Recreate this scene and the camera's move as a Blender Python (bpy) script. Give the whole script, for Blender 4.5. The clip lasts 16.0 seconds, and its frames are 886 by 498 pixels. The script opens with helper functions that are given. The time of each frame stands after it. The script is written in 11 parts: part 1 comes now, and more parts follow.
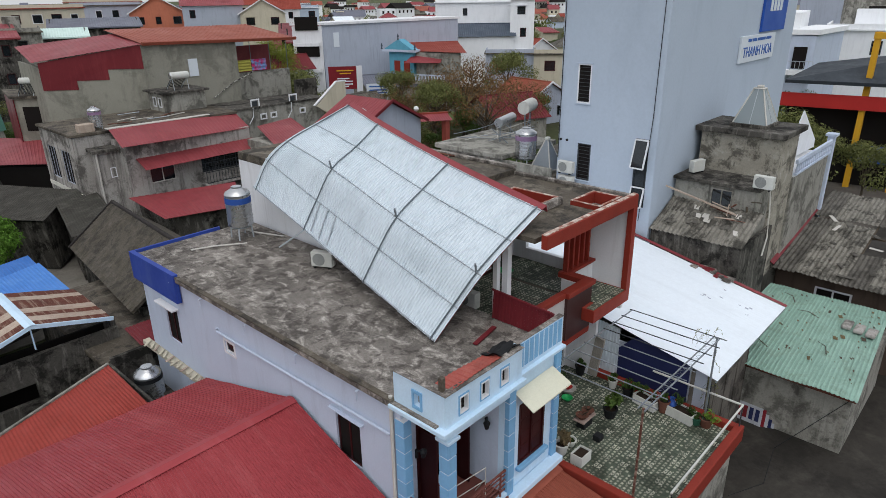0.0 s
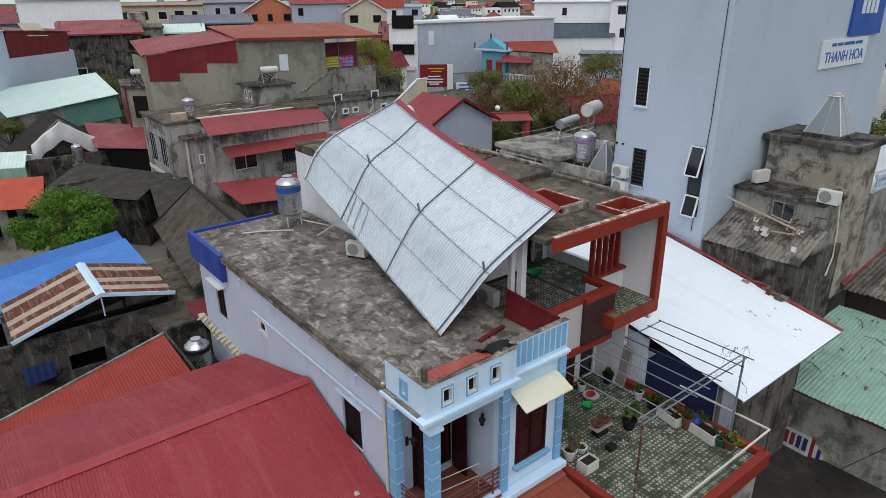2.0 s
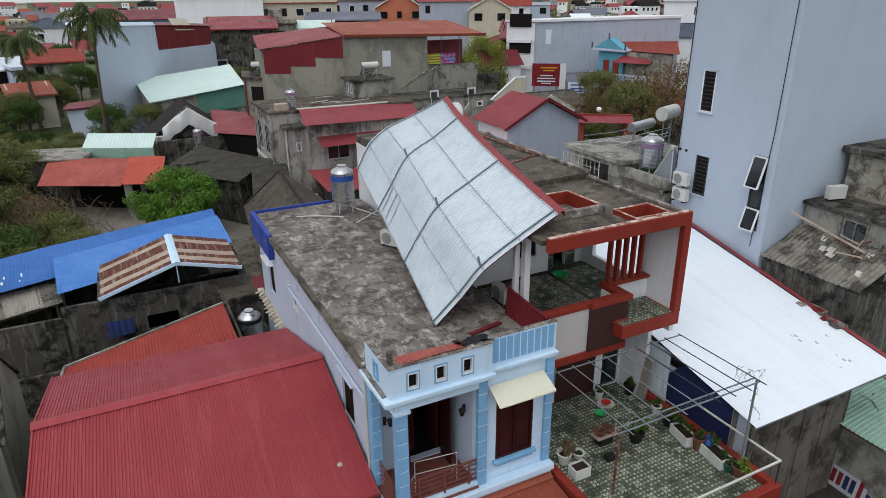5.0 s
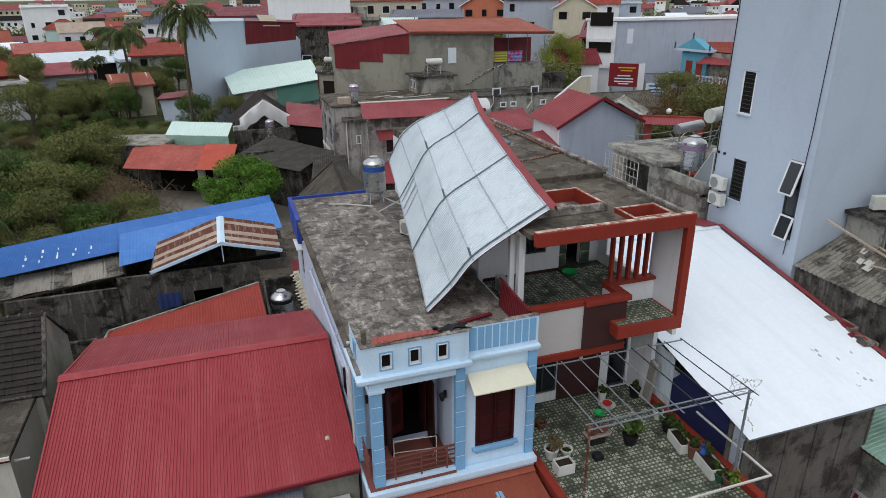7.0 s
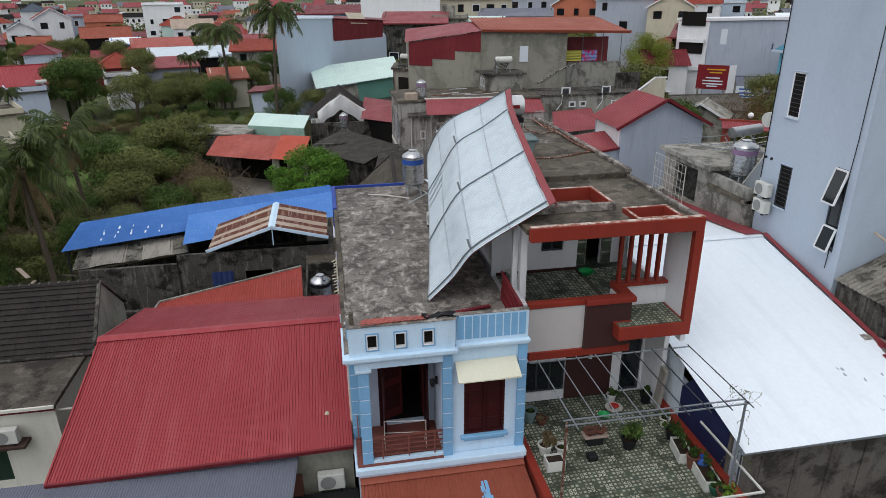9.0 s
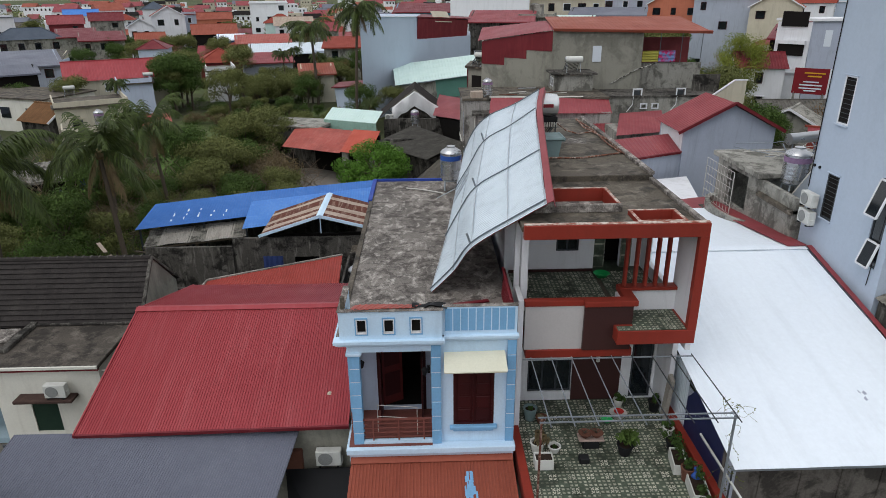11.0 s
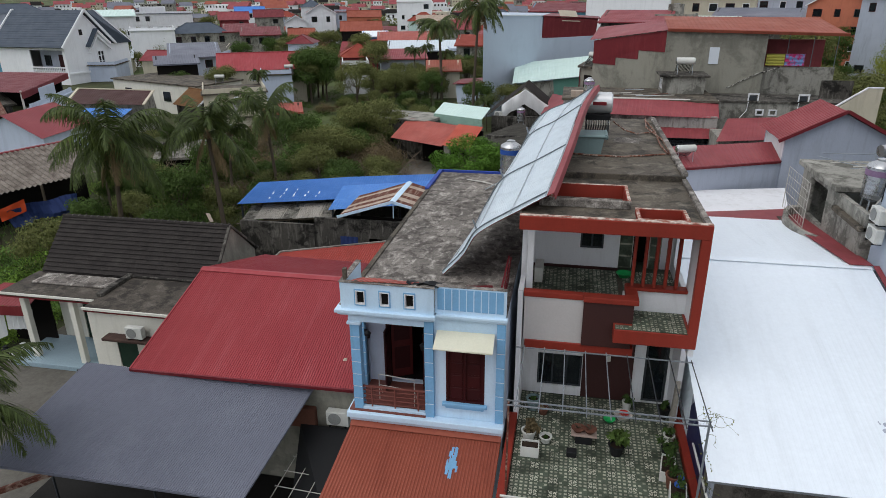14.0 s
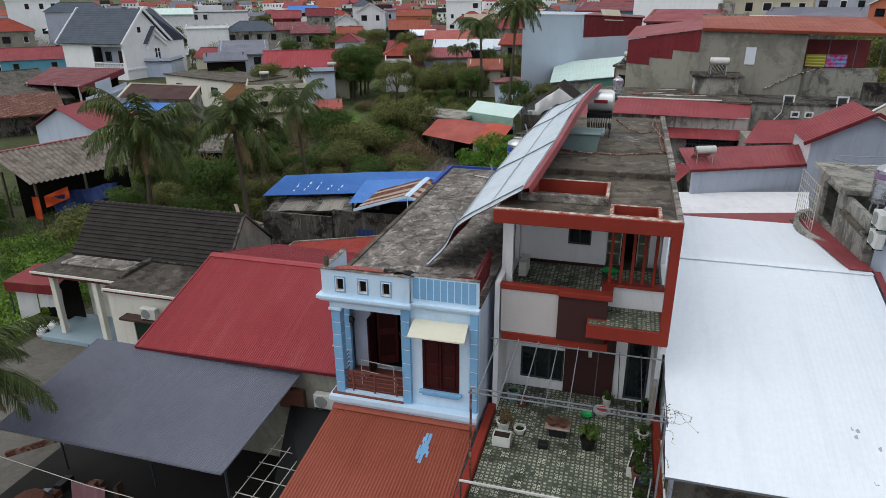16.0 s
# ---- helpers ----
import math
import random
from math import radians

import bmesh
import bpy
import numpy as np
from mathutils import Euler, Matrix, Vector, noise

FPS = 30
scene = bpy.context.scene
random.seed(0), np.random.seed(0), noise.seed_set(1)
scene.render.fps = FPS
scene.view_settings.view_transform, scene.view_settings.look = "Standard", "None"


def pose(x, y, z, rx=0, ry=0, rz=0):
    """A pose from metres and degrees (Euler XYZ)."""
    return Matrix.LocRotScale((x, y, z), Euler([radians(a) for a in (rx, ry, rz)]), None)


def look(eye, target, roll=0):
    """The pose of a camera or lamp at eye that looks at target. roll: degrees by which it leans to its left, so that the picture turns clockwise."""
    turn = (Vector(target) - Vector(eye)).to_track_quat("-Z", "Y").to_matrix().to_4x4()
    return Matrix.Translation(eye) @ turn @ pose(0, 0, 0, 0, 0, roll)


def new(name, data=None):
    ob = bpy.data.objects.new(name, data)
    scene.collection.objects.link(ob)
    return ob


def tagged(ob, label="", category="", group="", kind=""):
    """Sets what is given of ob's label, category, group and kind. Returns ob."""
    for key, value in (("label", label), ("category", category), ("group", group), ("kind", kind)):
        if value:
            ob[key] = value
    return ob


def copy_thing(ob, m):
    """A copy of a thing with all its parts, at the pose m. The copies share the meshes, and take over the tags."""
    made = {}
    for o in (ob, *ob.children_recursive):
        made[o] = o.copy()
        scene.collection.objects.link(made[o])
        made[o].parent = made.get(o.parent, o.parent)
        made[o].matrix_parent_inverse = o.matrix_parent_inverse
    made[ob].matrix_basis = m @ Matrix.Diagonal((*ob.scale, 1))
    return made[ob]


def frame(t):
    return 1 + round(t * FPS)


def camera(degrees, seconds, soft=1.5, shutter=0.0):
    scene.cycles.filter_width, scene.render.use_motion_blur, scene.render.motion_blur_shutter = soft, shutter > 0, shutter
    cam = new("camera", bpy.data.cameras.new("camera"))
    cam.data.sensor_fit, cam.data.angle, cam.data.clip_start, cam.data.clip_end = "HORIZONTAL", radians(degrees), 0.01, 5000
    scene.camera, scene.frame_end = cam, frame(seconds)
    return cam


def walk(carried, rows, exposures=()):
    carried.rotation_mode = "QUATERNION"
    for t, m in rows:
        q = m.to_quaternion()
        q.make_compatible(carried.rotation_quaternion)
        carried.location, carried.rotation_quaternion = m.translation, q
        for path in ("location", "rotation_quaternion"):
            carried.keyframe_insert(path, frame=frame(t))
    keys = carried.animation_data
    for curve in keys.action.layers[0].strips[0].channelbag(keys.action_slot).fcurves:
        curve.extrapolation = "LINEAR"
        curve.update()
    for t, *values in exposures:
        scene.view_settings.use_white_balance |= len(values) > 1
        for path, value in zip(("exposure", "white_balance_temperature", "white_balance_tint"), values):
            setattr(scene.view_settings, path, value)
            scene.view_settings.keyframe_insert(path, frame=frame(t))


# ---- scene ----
cam = camera(68.8, 16.0, soft=0.65)
METRES, EYE, TILT, LEAN, TURN = 20.0, 17.0, 0.0, 0.0, -47.0
ROWS = [
    (0.0, 0.0, 0.0, 0.0, -0.29, -21.59, 0.74),
    (0.5, 0.0305, -0.0037, 0.0002, 1.93, -21.58, 0.69),
    (1.0, 0.0604, -0.0069, 0.0006, 4.66, -21.57, 0.64),
    (1.5, 0.0897, -0.009, 0.0012, 6.88, -21.58, 0.6),
    (2.0, 0.1178, -0.0092, 0.0011, 8.85, -21.57, 0.58),
    (2.5, 0.1453, -0.0079, 0.0021, 10.86, -21.58, 0.56),
    (3.0, 0.1724, -0.0061, 0.0035, 12.9, -21.59, 0.58),
    (3.5, 0.2001, -0.004, 0.0043, 14.81, -21.6, 0.59),
    (4.0, 0.2296, -0.0013, 0.004, 16.7, -21.61, 0.59),
    (6.5, 0.3896, 0.0245, 0.0008, 26.37, -21.66, 0.46),
    (7.0, 0.4219, 0.0333, -0.0007, 28.44, -21.68, 0.46),
    (7.5, 0.4533, 0.0424, -0.002, 30.59, -21.69, 0.45),
    (8.0, 0.4841, 0.0531, -0.0032, 32.7, -21.68, 0.45),
    (8.5, 0.5147, 0.0654, -0.0038, 34.79, -21.69, 0.48),
    (9.0, 0.5443, 0.0791, -0.0043, 36.86, -21.7, 0.45),
    (11.5, 0.6876, 0.167, -0.0068, 47.44, -21.71, 0.51),
    (12.0, 0.7161, 0.1866, -0.0085, 49.56, -21.69, 0.5),
    (12.5, 0.7447, 0.2054, -0.0096, 51.67, -21.68, 0.45),
    (13.0, 0.7716, 0.2261, -0.0102, 53.76, -21.68, 0.44),
    (13.5, 0.7964, 0.2467, -0.0116, 55.82, -21.67, 0.45),
    (14.0, 0.8193, 0.2652, -0.0127, 57.99, -21.65, 0.38),
    (14.5, 0.8418, 0.2851, -0.0134, 60.19, -21.66, 0.4),
    (15.0, 0.8629, 0.305, -0.0145, 62.24, -21.67, 0.39),
    (15.5, 0.8821, 0.3245, -0.0155, 62.57, -21.67, 0.38),
    (16.0, 0.8965, 0.3434, -0.0156, 62.59, -21.68, 0.39),
]
walk(cam, [(t, pose(0, 0, EYE, TILT, LEAN, TURN) @ pose(METRES * x, METRES * y, METRES * z, 90 + pitch, roll, yaw)) for t, x, y, z, yaw, pitch, roll in ROWS])

# light: an overcast afternoon, even cloud with a little of the sky showing, and a weak wide sun
world = bpy.data.worlds.new("sky")
world.use_nodes = True
scene.world = world
wn = world.node_tree.nodes
sky = wn.new("ShaderNodeTexSky")
sky.sky_type, sky.sun_disc = "NISHITA", False
sky.sun_elevation, sky.sun_rotation = radians(66), radians(227)
sky.air_density, sky.dust_density = 1.0, 4.0
pale = wn.new("ShaderNodeHueSaturation")
pale.inputs["Saturation"].default_value = 0.5
world.node_tree.links.new(sky.outputs[0], pale.inputs["Color"])
cloud = wn.new("ShaderNodeMix")
cloud.data_type = "RGBA"
cloud.inputs[0].default_value, cloud.inputs[7].default_value = 0.65, (5.3, 5.45, 5.7, 1)
world.node_tree.links.new(pale.outputs[0], cloud.inputs[6])
world.node_tree.links.new(cloud.outputs[2], wn["Background"].inputs["Color"])
wn["Background"].inputs["Strength"].default_value = 0.172
sun = new("sun", bpy.data.lights.new("sun", "SUN"))
sun.data.energy, sun.data.angle, sun.data.color = 0.6, radians(60), (0.945, 0.975, 1.0)
sun.matrix_basis = look((-30, -28, 52), (0, 0, 0))
scene.view_settings.exposure = 0.02


# ---- materials ----
def rgb(h):
    """Linear colour from a six-digit hex of the paint."""
    c = [int(h[i:i + 2], 16) / 255 for i in (0, 2, 4)]
    return tuple((v / 12.92 if v <= 0.04045 else ((v + 0.055) / 1.055) ** 2.4) for v in c)


def mat(name, a, b=None, rough=0.8, metal=0.0, coarse=0.6, fine=18.0, mix=0.5, grain=0.12, bump=0.15,
        stain=None, stain_amount=0.4, stain_scale=(1.2, 1.2, 0.18), vary=0.0, island=0.0, spec=0.22,
        mould=None, mould_amount=0.7, mould_scale=0.8):
    """Two-tone weathered paint or stone: coarse blotches between a and b, fine grain, long stains, and per-piece variation."""
    m = bpy.data.materials.new(name)
    m.use_nodes = True
    n, li = m.node_tree.nodes, m.node_tree.links
    bs = n["Principled BSDF"]
    bs.inputs["Roughness"].default_value, bs.inputs["Metallic"].default_value = rough, metal
    bs.inputs["Specular IOR Level"].default_value = spec
    a = rgb(a) if isinstance(a, str) else a
    b = a if b is None else (rgb(b) if isinstance(b, str) else b)
    geo = n.new("ShaderNodeNewGeometry")

    def noise_at(scale, detail, rough_=0.6, vec=None, warp=0.0):
        t = n.new("ShaderNodeTexNoise")
        t.inputs["Distortion"].default_value = warp
        t.inputs["Scale"].default_value, t.inputs["Detail"].default_value = scale, detail
        t.inputs["Roughness"].default_value = rough_
        li.new(vec or geo.outputs["Position"], t.inputs["Vector"])
        return t.outputs["Fac"]

    def ramp(fac, lo, hi):
        r = n.new("ShaderNodeMapRange")
        r.inputs["From Min"].default_value, r.inputs["From Max"].default_value = lo, hi
        li.new(fac, r.inputs["Value"])
        return r.outputs["Result"]

    def blend(fac, c1, c2, kind="MIX"):
        x = n.new("ShaderNodeMix")
        x.data_type, x.blend_type = "RGBA", kind
        for k, s in ((0, fac), (6, c1), (7, c2)):
            if isinstance(s, (int, float)):
                x.inputs[k].default_value = s
            elif isinstance(s, tuple):
                x.inputs[k].default_value = (*s[:3], 1)
            else:
                li.new(s, x.inputs[k])
        return x.outputs[2]

    big = ramp(noise_at(coarse, 6), 0.5 - mix / 2, 0.5 + mix / 2)
    col = blend(big, a, b)
    if stain:
        vm = n.new("ShaderNodeVectorMath")
        vm.operation = "MULTIPLY"
        vm.inputs[1].default_value = stain_scale
        li.new(geo.outputs["Position"], vm.inputs[0])
        s = ramp(noise_at(1.6, 8, 0.65, vm.outputs[0], 0.6), 0.5, 0.72)
        sc = n.new("ShaderNodeMath")
        sc.operation = "MULTIPLY"
        sc.inputs[1].default_value = stain_amount
        li.new(s, sc.inputs[0])
        col = blend(sc.outputs[0], col, rgb(stain))
    if mould:
        f = ramp(noise_at(mould_scale, 12, 0.72, None, 0.3), 0.49, 0.58)
        sc = n.new("ShaderNodeMath")
        sc.operation = "MULTIPLY"
        sc.inputs[1].default_value = mould_amount
        li.new(f, sc.inputs[0])
        col = blend(sc.outputs[0], col, rgb(mould))
    small = noise_at(fine, 5, 0.7)
    g = n.new("ShaderNodeMapRange")
    g.inputs["From Min"].default_value, g.inputs["From Max"].default_value = 0.3, 0.7
    g.inputs["To Min"].default_value, g.inputs["To Max"].default_value = 1 - grain, 1 + grain
    li.new(small, g.inputs["Value"])
    gain = g.outputs["Result"]
    for amount, node, out in ((vary, "ShaderNodeObjectInfo", "Random"), (island, "ShaderNodeNewGeometry", "Random Per Island")):
        if amount:
            r = n.new("ShaderNodeMapRange")
            r.inputs["To Min"].default_value, r.inputs["To Max"].default_value = 1 - amount, 1 + amount
            li.new(n.new(node).outputs[out], r.inputs["Value"])
            q = n.new("ShaderNodeMath")
            q.operation = "MULTIPLY"
            li.new(gain, q.inputs[0])
            li.new(r.outputs["Result"], q.inputs[1])
            gain = q.outputs[0]
    vs = n.new("ShaderNodeVectorMath")
    vs.operation = "SCALE"
    li.new(col, vs.inputs[0])
    li.new(gain, vs.inputs["Scale"])
    li.new(vs.outputs[0], bs.inputs["Base Color"])
    rr = n.new("ShaderNodeMapRange")
    rr.inputs["To Min"].default_value, rr.inputs["To Max"].default_value = max(0.05, rough - 0.12), min(1, rough + 0.12)
    li.new(big, rr.inputs["Value"])
    li.new(rr.outputs["Result"], bs.inputs["Roughness"])
    if bump:
        bn = n.new("ShaderNodeBump")
        bn.inputs["Strength"].default_value, bn.inputs["Distance"].default_value = bump, 0.02
        li.new(small, bn.inputs["Height"])
        li.new(bn.outputs[0], bs.inputs["Normal"])
    return m


def glass(name, tint, rough=0.08):
    m = bpy.data.materials.new(name)
    m.use_nodes = True
    bs = m.node_tree.nodes["Principled BSDF"]
    bs.inputs["Base Color"].default_value = (*rgb(tint), 1)
    bs.inputs["Roughness"].default_value = rough
    bs.inputs["Specular IOR Level"].default_value = 0.6
    return m


M_SLAB = mat("weathered_concrete_slab", "5f5a55", "837d77", rough=0.92, coarse=0.5, fine=26, mix=0.25, grain=0.5, bump=0.4,
             stain="cbc5bc", stain_amount=0.75, stain_scale=(1.9, 1.1, 1.0), mould="332e2b", mould_amount=0.66, mould_scale=2.3)
M_SLAB2 = mat("damp_concrete_slab", "4a443c", "645d52", rough=0.8, coarse=0.5, fine=18, grain=0.3, stain="8f887d", stain_amount=0.6,
              stain_scale=(0.9, 0.9, 0.9), mould="242220", mould_amount=0.75, mould_scale=0.9)
M_SIDE = mat("lavender_grey_paint", "bfc9da", "b7c2d4", rough=0.75, grain=0.05, bump=0.06, stain="8c8f9c", stain_amount=0.25)
M_SKYBLUE = mat("pale_blue_paint", "cbe1f2", "bcd7ec", rough=0.7, grain=0.05, bump=0.06, stain="90a5b8", stain_amount=0.25)
M_BLUETRIM = mat("mid_blue_paint", "7fb0d6", "74a6cd", rough=0.65, grain=0.06, bump=0.06, stain="587a94", stain_amount=0.25, vary=0.06)
M_COBALT = mat("cobalt_paint", "2f489c", "283f8c", rough=0.6, grain=0.08, bump=0.05, stain="53669e", stain_amount=0.3)
M_WHITE = mat("white_wall_paint", "e2e3e6", "d8d9dc", rough=0.75, grain=0.04, bump=0.05, stain="96938c", stain_amount=0.25)
M_BRIGHT = mat("fresh_white_paint", "eceef0", "e4e6e9", rough=0.7, grain=0.03, bump=0.04, stain="b4b6b8", stain_amount=0.2)
M_BROWN = mat("red_brown_paint", "8b3327", "7e2d22", rough=0.6, grain=0.07, bump=0.06, stain="6a3026", stain_amount=0.3)
M_CHOC = mat("dark_brown_tile_paint", "442c2a", "3c2625", rough=0.45, grain=0.08, bump=0.05)
M_WOOD = mat("dark_red_wood", "3c1516", "2c0f11", rough=0.5, grain=0.18, fine=30, bump=0.1, vary=0.1)
M_DOORWOOD = mat("polished_red_wood", "572322", "481b1b", rough=0.4, grain=0.18, fine=30, bump=0.1)
# near-black colour put in for shade inside rooms and openings, and for panes
M_DARK = mat("black_for_shade_and_dark_parts", "120f0e", "1a1614", rough=0.9, grain=0.1, bump=0)
M_GLASS = glass("dark_window_glass", "1a2024")
M_REDMETAL = mat("red_coated_steel", "8d4045", "80393e", rough=0.5, grain=0.05, fine=6, bump=0.03, coarse=0.35, stain="a85c56", stain_amount=0.25, stain_scale=(0.8, 0.3, 0.3), mould="6a3031", mould_amount=0.3, mould_scale=0.5)
M_REDHALL = mat("clean_red_coated_steel", "9c4045", "91393e", rough=0.48, grain=0.05, fine=6, bump=0.03, coarse=0.3, stain="b56a6b", stain_amount=0.3, stain_scale=(1.5, 0.12, 0.12))
M_DEEPRED = mat("deep_red_steel", "70262c", "641f26", rough=0.5, grain=0.06, bump=0.03, stain="93474a", stain_amount=0.3)
M_FADEDRED = mat("sun_faded_red_steel", "a65348", "96473e", rough=0.55, grain=0.06, bump=0.03, coarse=0.5, stain="c08074", stain_amount=0.35, mould="6a3830", mould_amount=0.3, mould_scale=0.6)
M_ORANGE = mat("rust_orange_steel", "965241", "874636", rough=0.6, grain=0.07, fine=8, bump=0.03, coarse=0.4, stain="6f3328", stain_amount=0.4, stain_scale=(1.4, 0.15, 0.15))
M_SILVER = mat("galvanised_white_steel", "ced8df", "c0cbd3", rough=0.42, metal=0.0, grain=0.04, fine=5, bump=0.03, coarse=0.5, stain="8d979f", stain_amount=0.3, island=0.03)
M_WHITEMETAL = mat("white_coated_steel", "e6eef5", "e1e9f1", rough=0.45, grain=0.03, fine=6, bump=0.03, coarse=0.3, stain="b9bfc4", stain_amount=0.2, stain_scale=(0.9, 0.1, 0.1))
M_GREYMETAL = mat("dark_grey_steel", "6b6e7a", "5f626e", rough=0.5, grain=0.05, fine=6, bump=0.03, coarse=0.25, stain="70747e", stain_amount=0.4, stain_scale=(0.6, 0.3, 0.3))
M_BLUEMETAL = mat("blue_coated_steel", "4d84cc", "3f76bf", rough=0.5, grain=0.05, fine=6, bump=0.03, coarse=0.3, stain="7ea6d6", stain_amount=0.3)
M_GREENMETAL = mat("faded_green_steel", "96b6a8", "7f9d90", rough=0.6, grain=0.08, fine=6, bump=0.05, coarse=0.7, stain="6b7a68", stain_amount=0.6, stain_scale=(0.7, 0.7, 0.7))
M_MINT = mat("pale_mint_steel", "cbe0da", "bfd6cf", rough=0.5, grain=0.05, bump=0.03)
M_RUST = mat("rusted_sheet", "54322a", "673f33", rough=0.85, coarse=1.2, fine=12, grain=0.2, stain="c9b9a8", stain_amount=0.5, stain_scale=(3, 0.3, 3))
M_STRIPE = mat("bleached_sheet", "b7a899", "9c8d80", rough=0.8, grain=0.12, stain="7d5d4d", stain_amount=0.5)
M_FIBRO = mat("weathered_fibre_cement", "6c6962", "54514c", rough=0.95, coarse=1.0, fine=14, grain=0.22, bump=0.25, stain="3e3b37", stain_amount=0.5, stain_scale=(0.6, 1.5, 0.8), island=0.06, mould="33312d", mould_amount=0.6, mould_scale=1.2)
M_STEEL = mat("galvanised_tube", "b4bbc1", "a4abb1", rough=0.45, metal=0.3, grain=0.08, bump=0)
M_DARKSTEEL = mat("dark_painted_tube", "3d4145", "4a4e52", rough=0.5, metal=0.4, grain=0.1, bump=0)
M_RAFTER = mat("weathered_steel_tube", "717a80", "60686e", rough=0.55, metal=0.2, grain=0.1, bump=0)
M_STEEL2 = mat("dull_steel_tube", "8e959b", "7c8389", rough=0.5, metal=0.3, grain=0.08, bump=0)
M_INOX = mat("stainless_steel", "c4c6c8", "b4b6b8", rough=0.28, metal=0.9, grain=0.04, bump=0)
M_PLASTER = mat("old_grey_render", "a19f97", "88867e", rough=0.95, coarse=0.5, fine=14, grain=0.14, bump=0.2, stain="35332e", stain_amount=0.7, stain_scale=(1.1, 1.1, 0.22), mould="3a3833", mould_amount=0.62, mould_scale=0.9)
M_PLASTER_DARK = mat("mould_and_shade_black_render", "54514c", "45423e", rough=0.95, coarse=0.7, fine=14, grain=0.25, bump=0.25, stain="8e8b83", stain_amount=0.75, stain_scale=(2.2, 2.2, 0.3), mould="141311", mould_amount=0.85, mould_scale=0.9)
M_STREAKED = mat("streaked_pale_render", "b3afaa", "97938e", rough=0.95, coarse=0.5, fine=14, grain=0.14, bump=0.2, stain="2e2b29", stain_amount=0.85, stain_scale=(1.5, 1.5, 0.16), mould="37332f", mould_amount=0.7, mould_scale=0.6)
M_OLIVE = mat("olive_grey_render", "949287", "88867b", rough=0.9, coarse=0.3, fine=12, grain=0.08, bump=0.1, stain="3f3d37", stain_amount=0.4, stain_scale=(0.7, 0.7, 0.16), mould="4a4842", mould_amount=0.4, mould_scale=0.35)
M_TOWER = mat("pale_blue_grey_render", "b3bfcd", "abb7c6", rough=0.8, coarse=0.12, fine=9, grain=0.04, bump=0.06, stain="949fae", stain_amount=0.3, stain_scale=(0.35, 0.35, 0.12))
M_GREYPAINT = mat("blue_grey_paint", "aab1bf", "a3aab8", rough=0.8, grain=0.05, bump=0.05, stain="6e727a", stain_amount=0.3)
M_CREAM = mat("cream_paint", "c6bfac", "b9b29f", rough=0.8, grain=0.06, bump=0.06, stain="8a8272", stain_amount=0.35)
M_PALECREAM = mat("pale_cream_paint", "dcdad0", "cfcdc2", rough=0.8, grain=0.05, bump=0.05, stain="a09c90", stain_amount=0.3)
M_AWNING = mat("cream_sheet_plastic", "d9d7c4", "cfcdb8", rough=0.55, grain=0.05, bump=0.03)
M_OLDTILE = mat("dark_clay_tile", "35312f", "2b2827", rough=0.95, coarse=1.5, fine=14, grain=0.2, bump=0.2, vary=0.04, island=0.05, stain="4a4642", stain_amount=0.4, stain_scale=(1, 1, 1))
M_GREYTILE = mat("grey_weathered_clay_tile", "5a554d", "484339", rough=0.95, coarse=1.2, fine=14, grain=0.25, bump=0.25, island=0.12, stain="2e2b27", stain_amount=0.6, stain_scale=(1, 1, 1), mould="2a2825", mould_amount=0.5, mould_scale=1.0)
M_LEANTO = mat("mossy_fibre_cement_sheet", "8a877e", "6e6b63", rough=0.95, coarse=1.4, fine=14, grain=0.25, bump=0.3, island=0.1, stain="34322d", stain_amount=0.8, stain_scale=(0.7, 3.0, 0.7), mould="292723", mould_amount=0.75, mould_scale=1.3)
M_REDTILE = mat("red_roof_tile", "8d4033", "7e382d", rough=0.75, coarse=0.6, grain=0.1, bump=0.1, island=0.05)
M_SLATE = mat("blue_grey_roof_tile", "4b5460", "434c58", rough=0.6, grain=0.08, bump=0.08, island=0.05)
M_CONC = mat("yard_concrete", "3b3833", "2e2b28", rough=0.75, coarse=0.35, fine=6, grain=0.16, bump=0.15, stain="55524c", stain_amount=0.55, stain_scale=(0.4, 0.4, 0.4), mould="1f1d1b", mould_amount=0.5, mould_scale=0.35)
M_LANE = mat("pale_worn_concrete", "6b6862", "59564f", rough=0.92, coarse=0.35, fine=6, grain=0.16, bump=0.15, stain="3a3833", stain_amount=0.5, stain_scale=(0.5, 0.5, 0.5))
M_FIBRODARK = mat("black_mossy_fibre_cement", "45433e", "383632", rough=0.95, coarse=1.0, fine=14, grain=0.25, bump=0.25, stain="6a6861", stain_amount=0.5, stain_scale=(0.6, 1.5, 0.8))
M_TILE_DARK = mat("green_grey_cement_tile", "566052", "485145", rough=0.6, grain=0.15, bump=0.05, vary=0.12, mould="23271f", mould_amount=0.6, mould_scale=0.9)
M_TILE_LIGHT = mat("pale_cement_tile_inlay", "c2c0b0", "a6a597", rough=0.6, grain=0.18, bump=0.05, vary=0.1, island=0.12, mould="4e5244", mould_amount=0.75, mould_scale=0.6)
M_TILE_MID = mat("worn_cement_tile_square", "a5a595", "838474", rough=0.65, grain=0.25, fine=25, bump=0.05, vary=0.16, island=0.32, mould="3d4236", mould_amount=0.85, mould_scale=0.9)
M_NAVY = mat("navy_sheet", "252b52", "1f2546", rough=0.55, grain=0.08, bump=0.04)
M_PIPE = mat("pale_plastic_pipe", "c9c6bf", "b9b6af", rough=0.5, grain=0.05, bump=0)
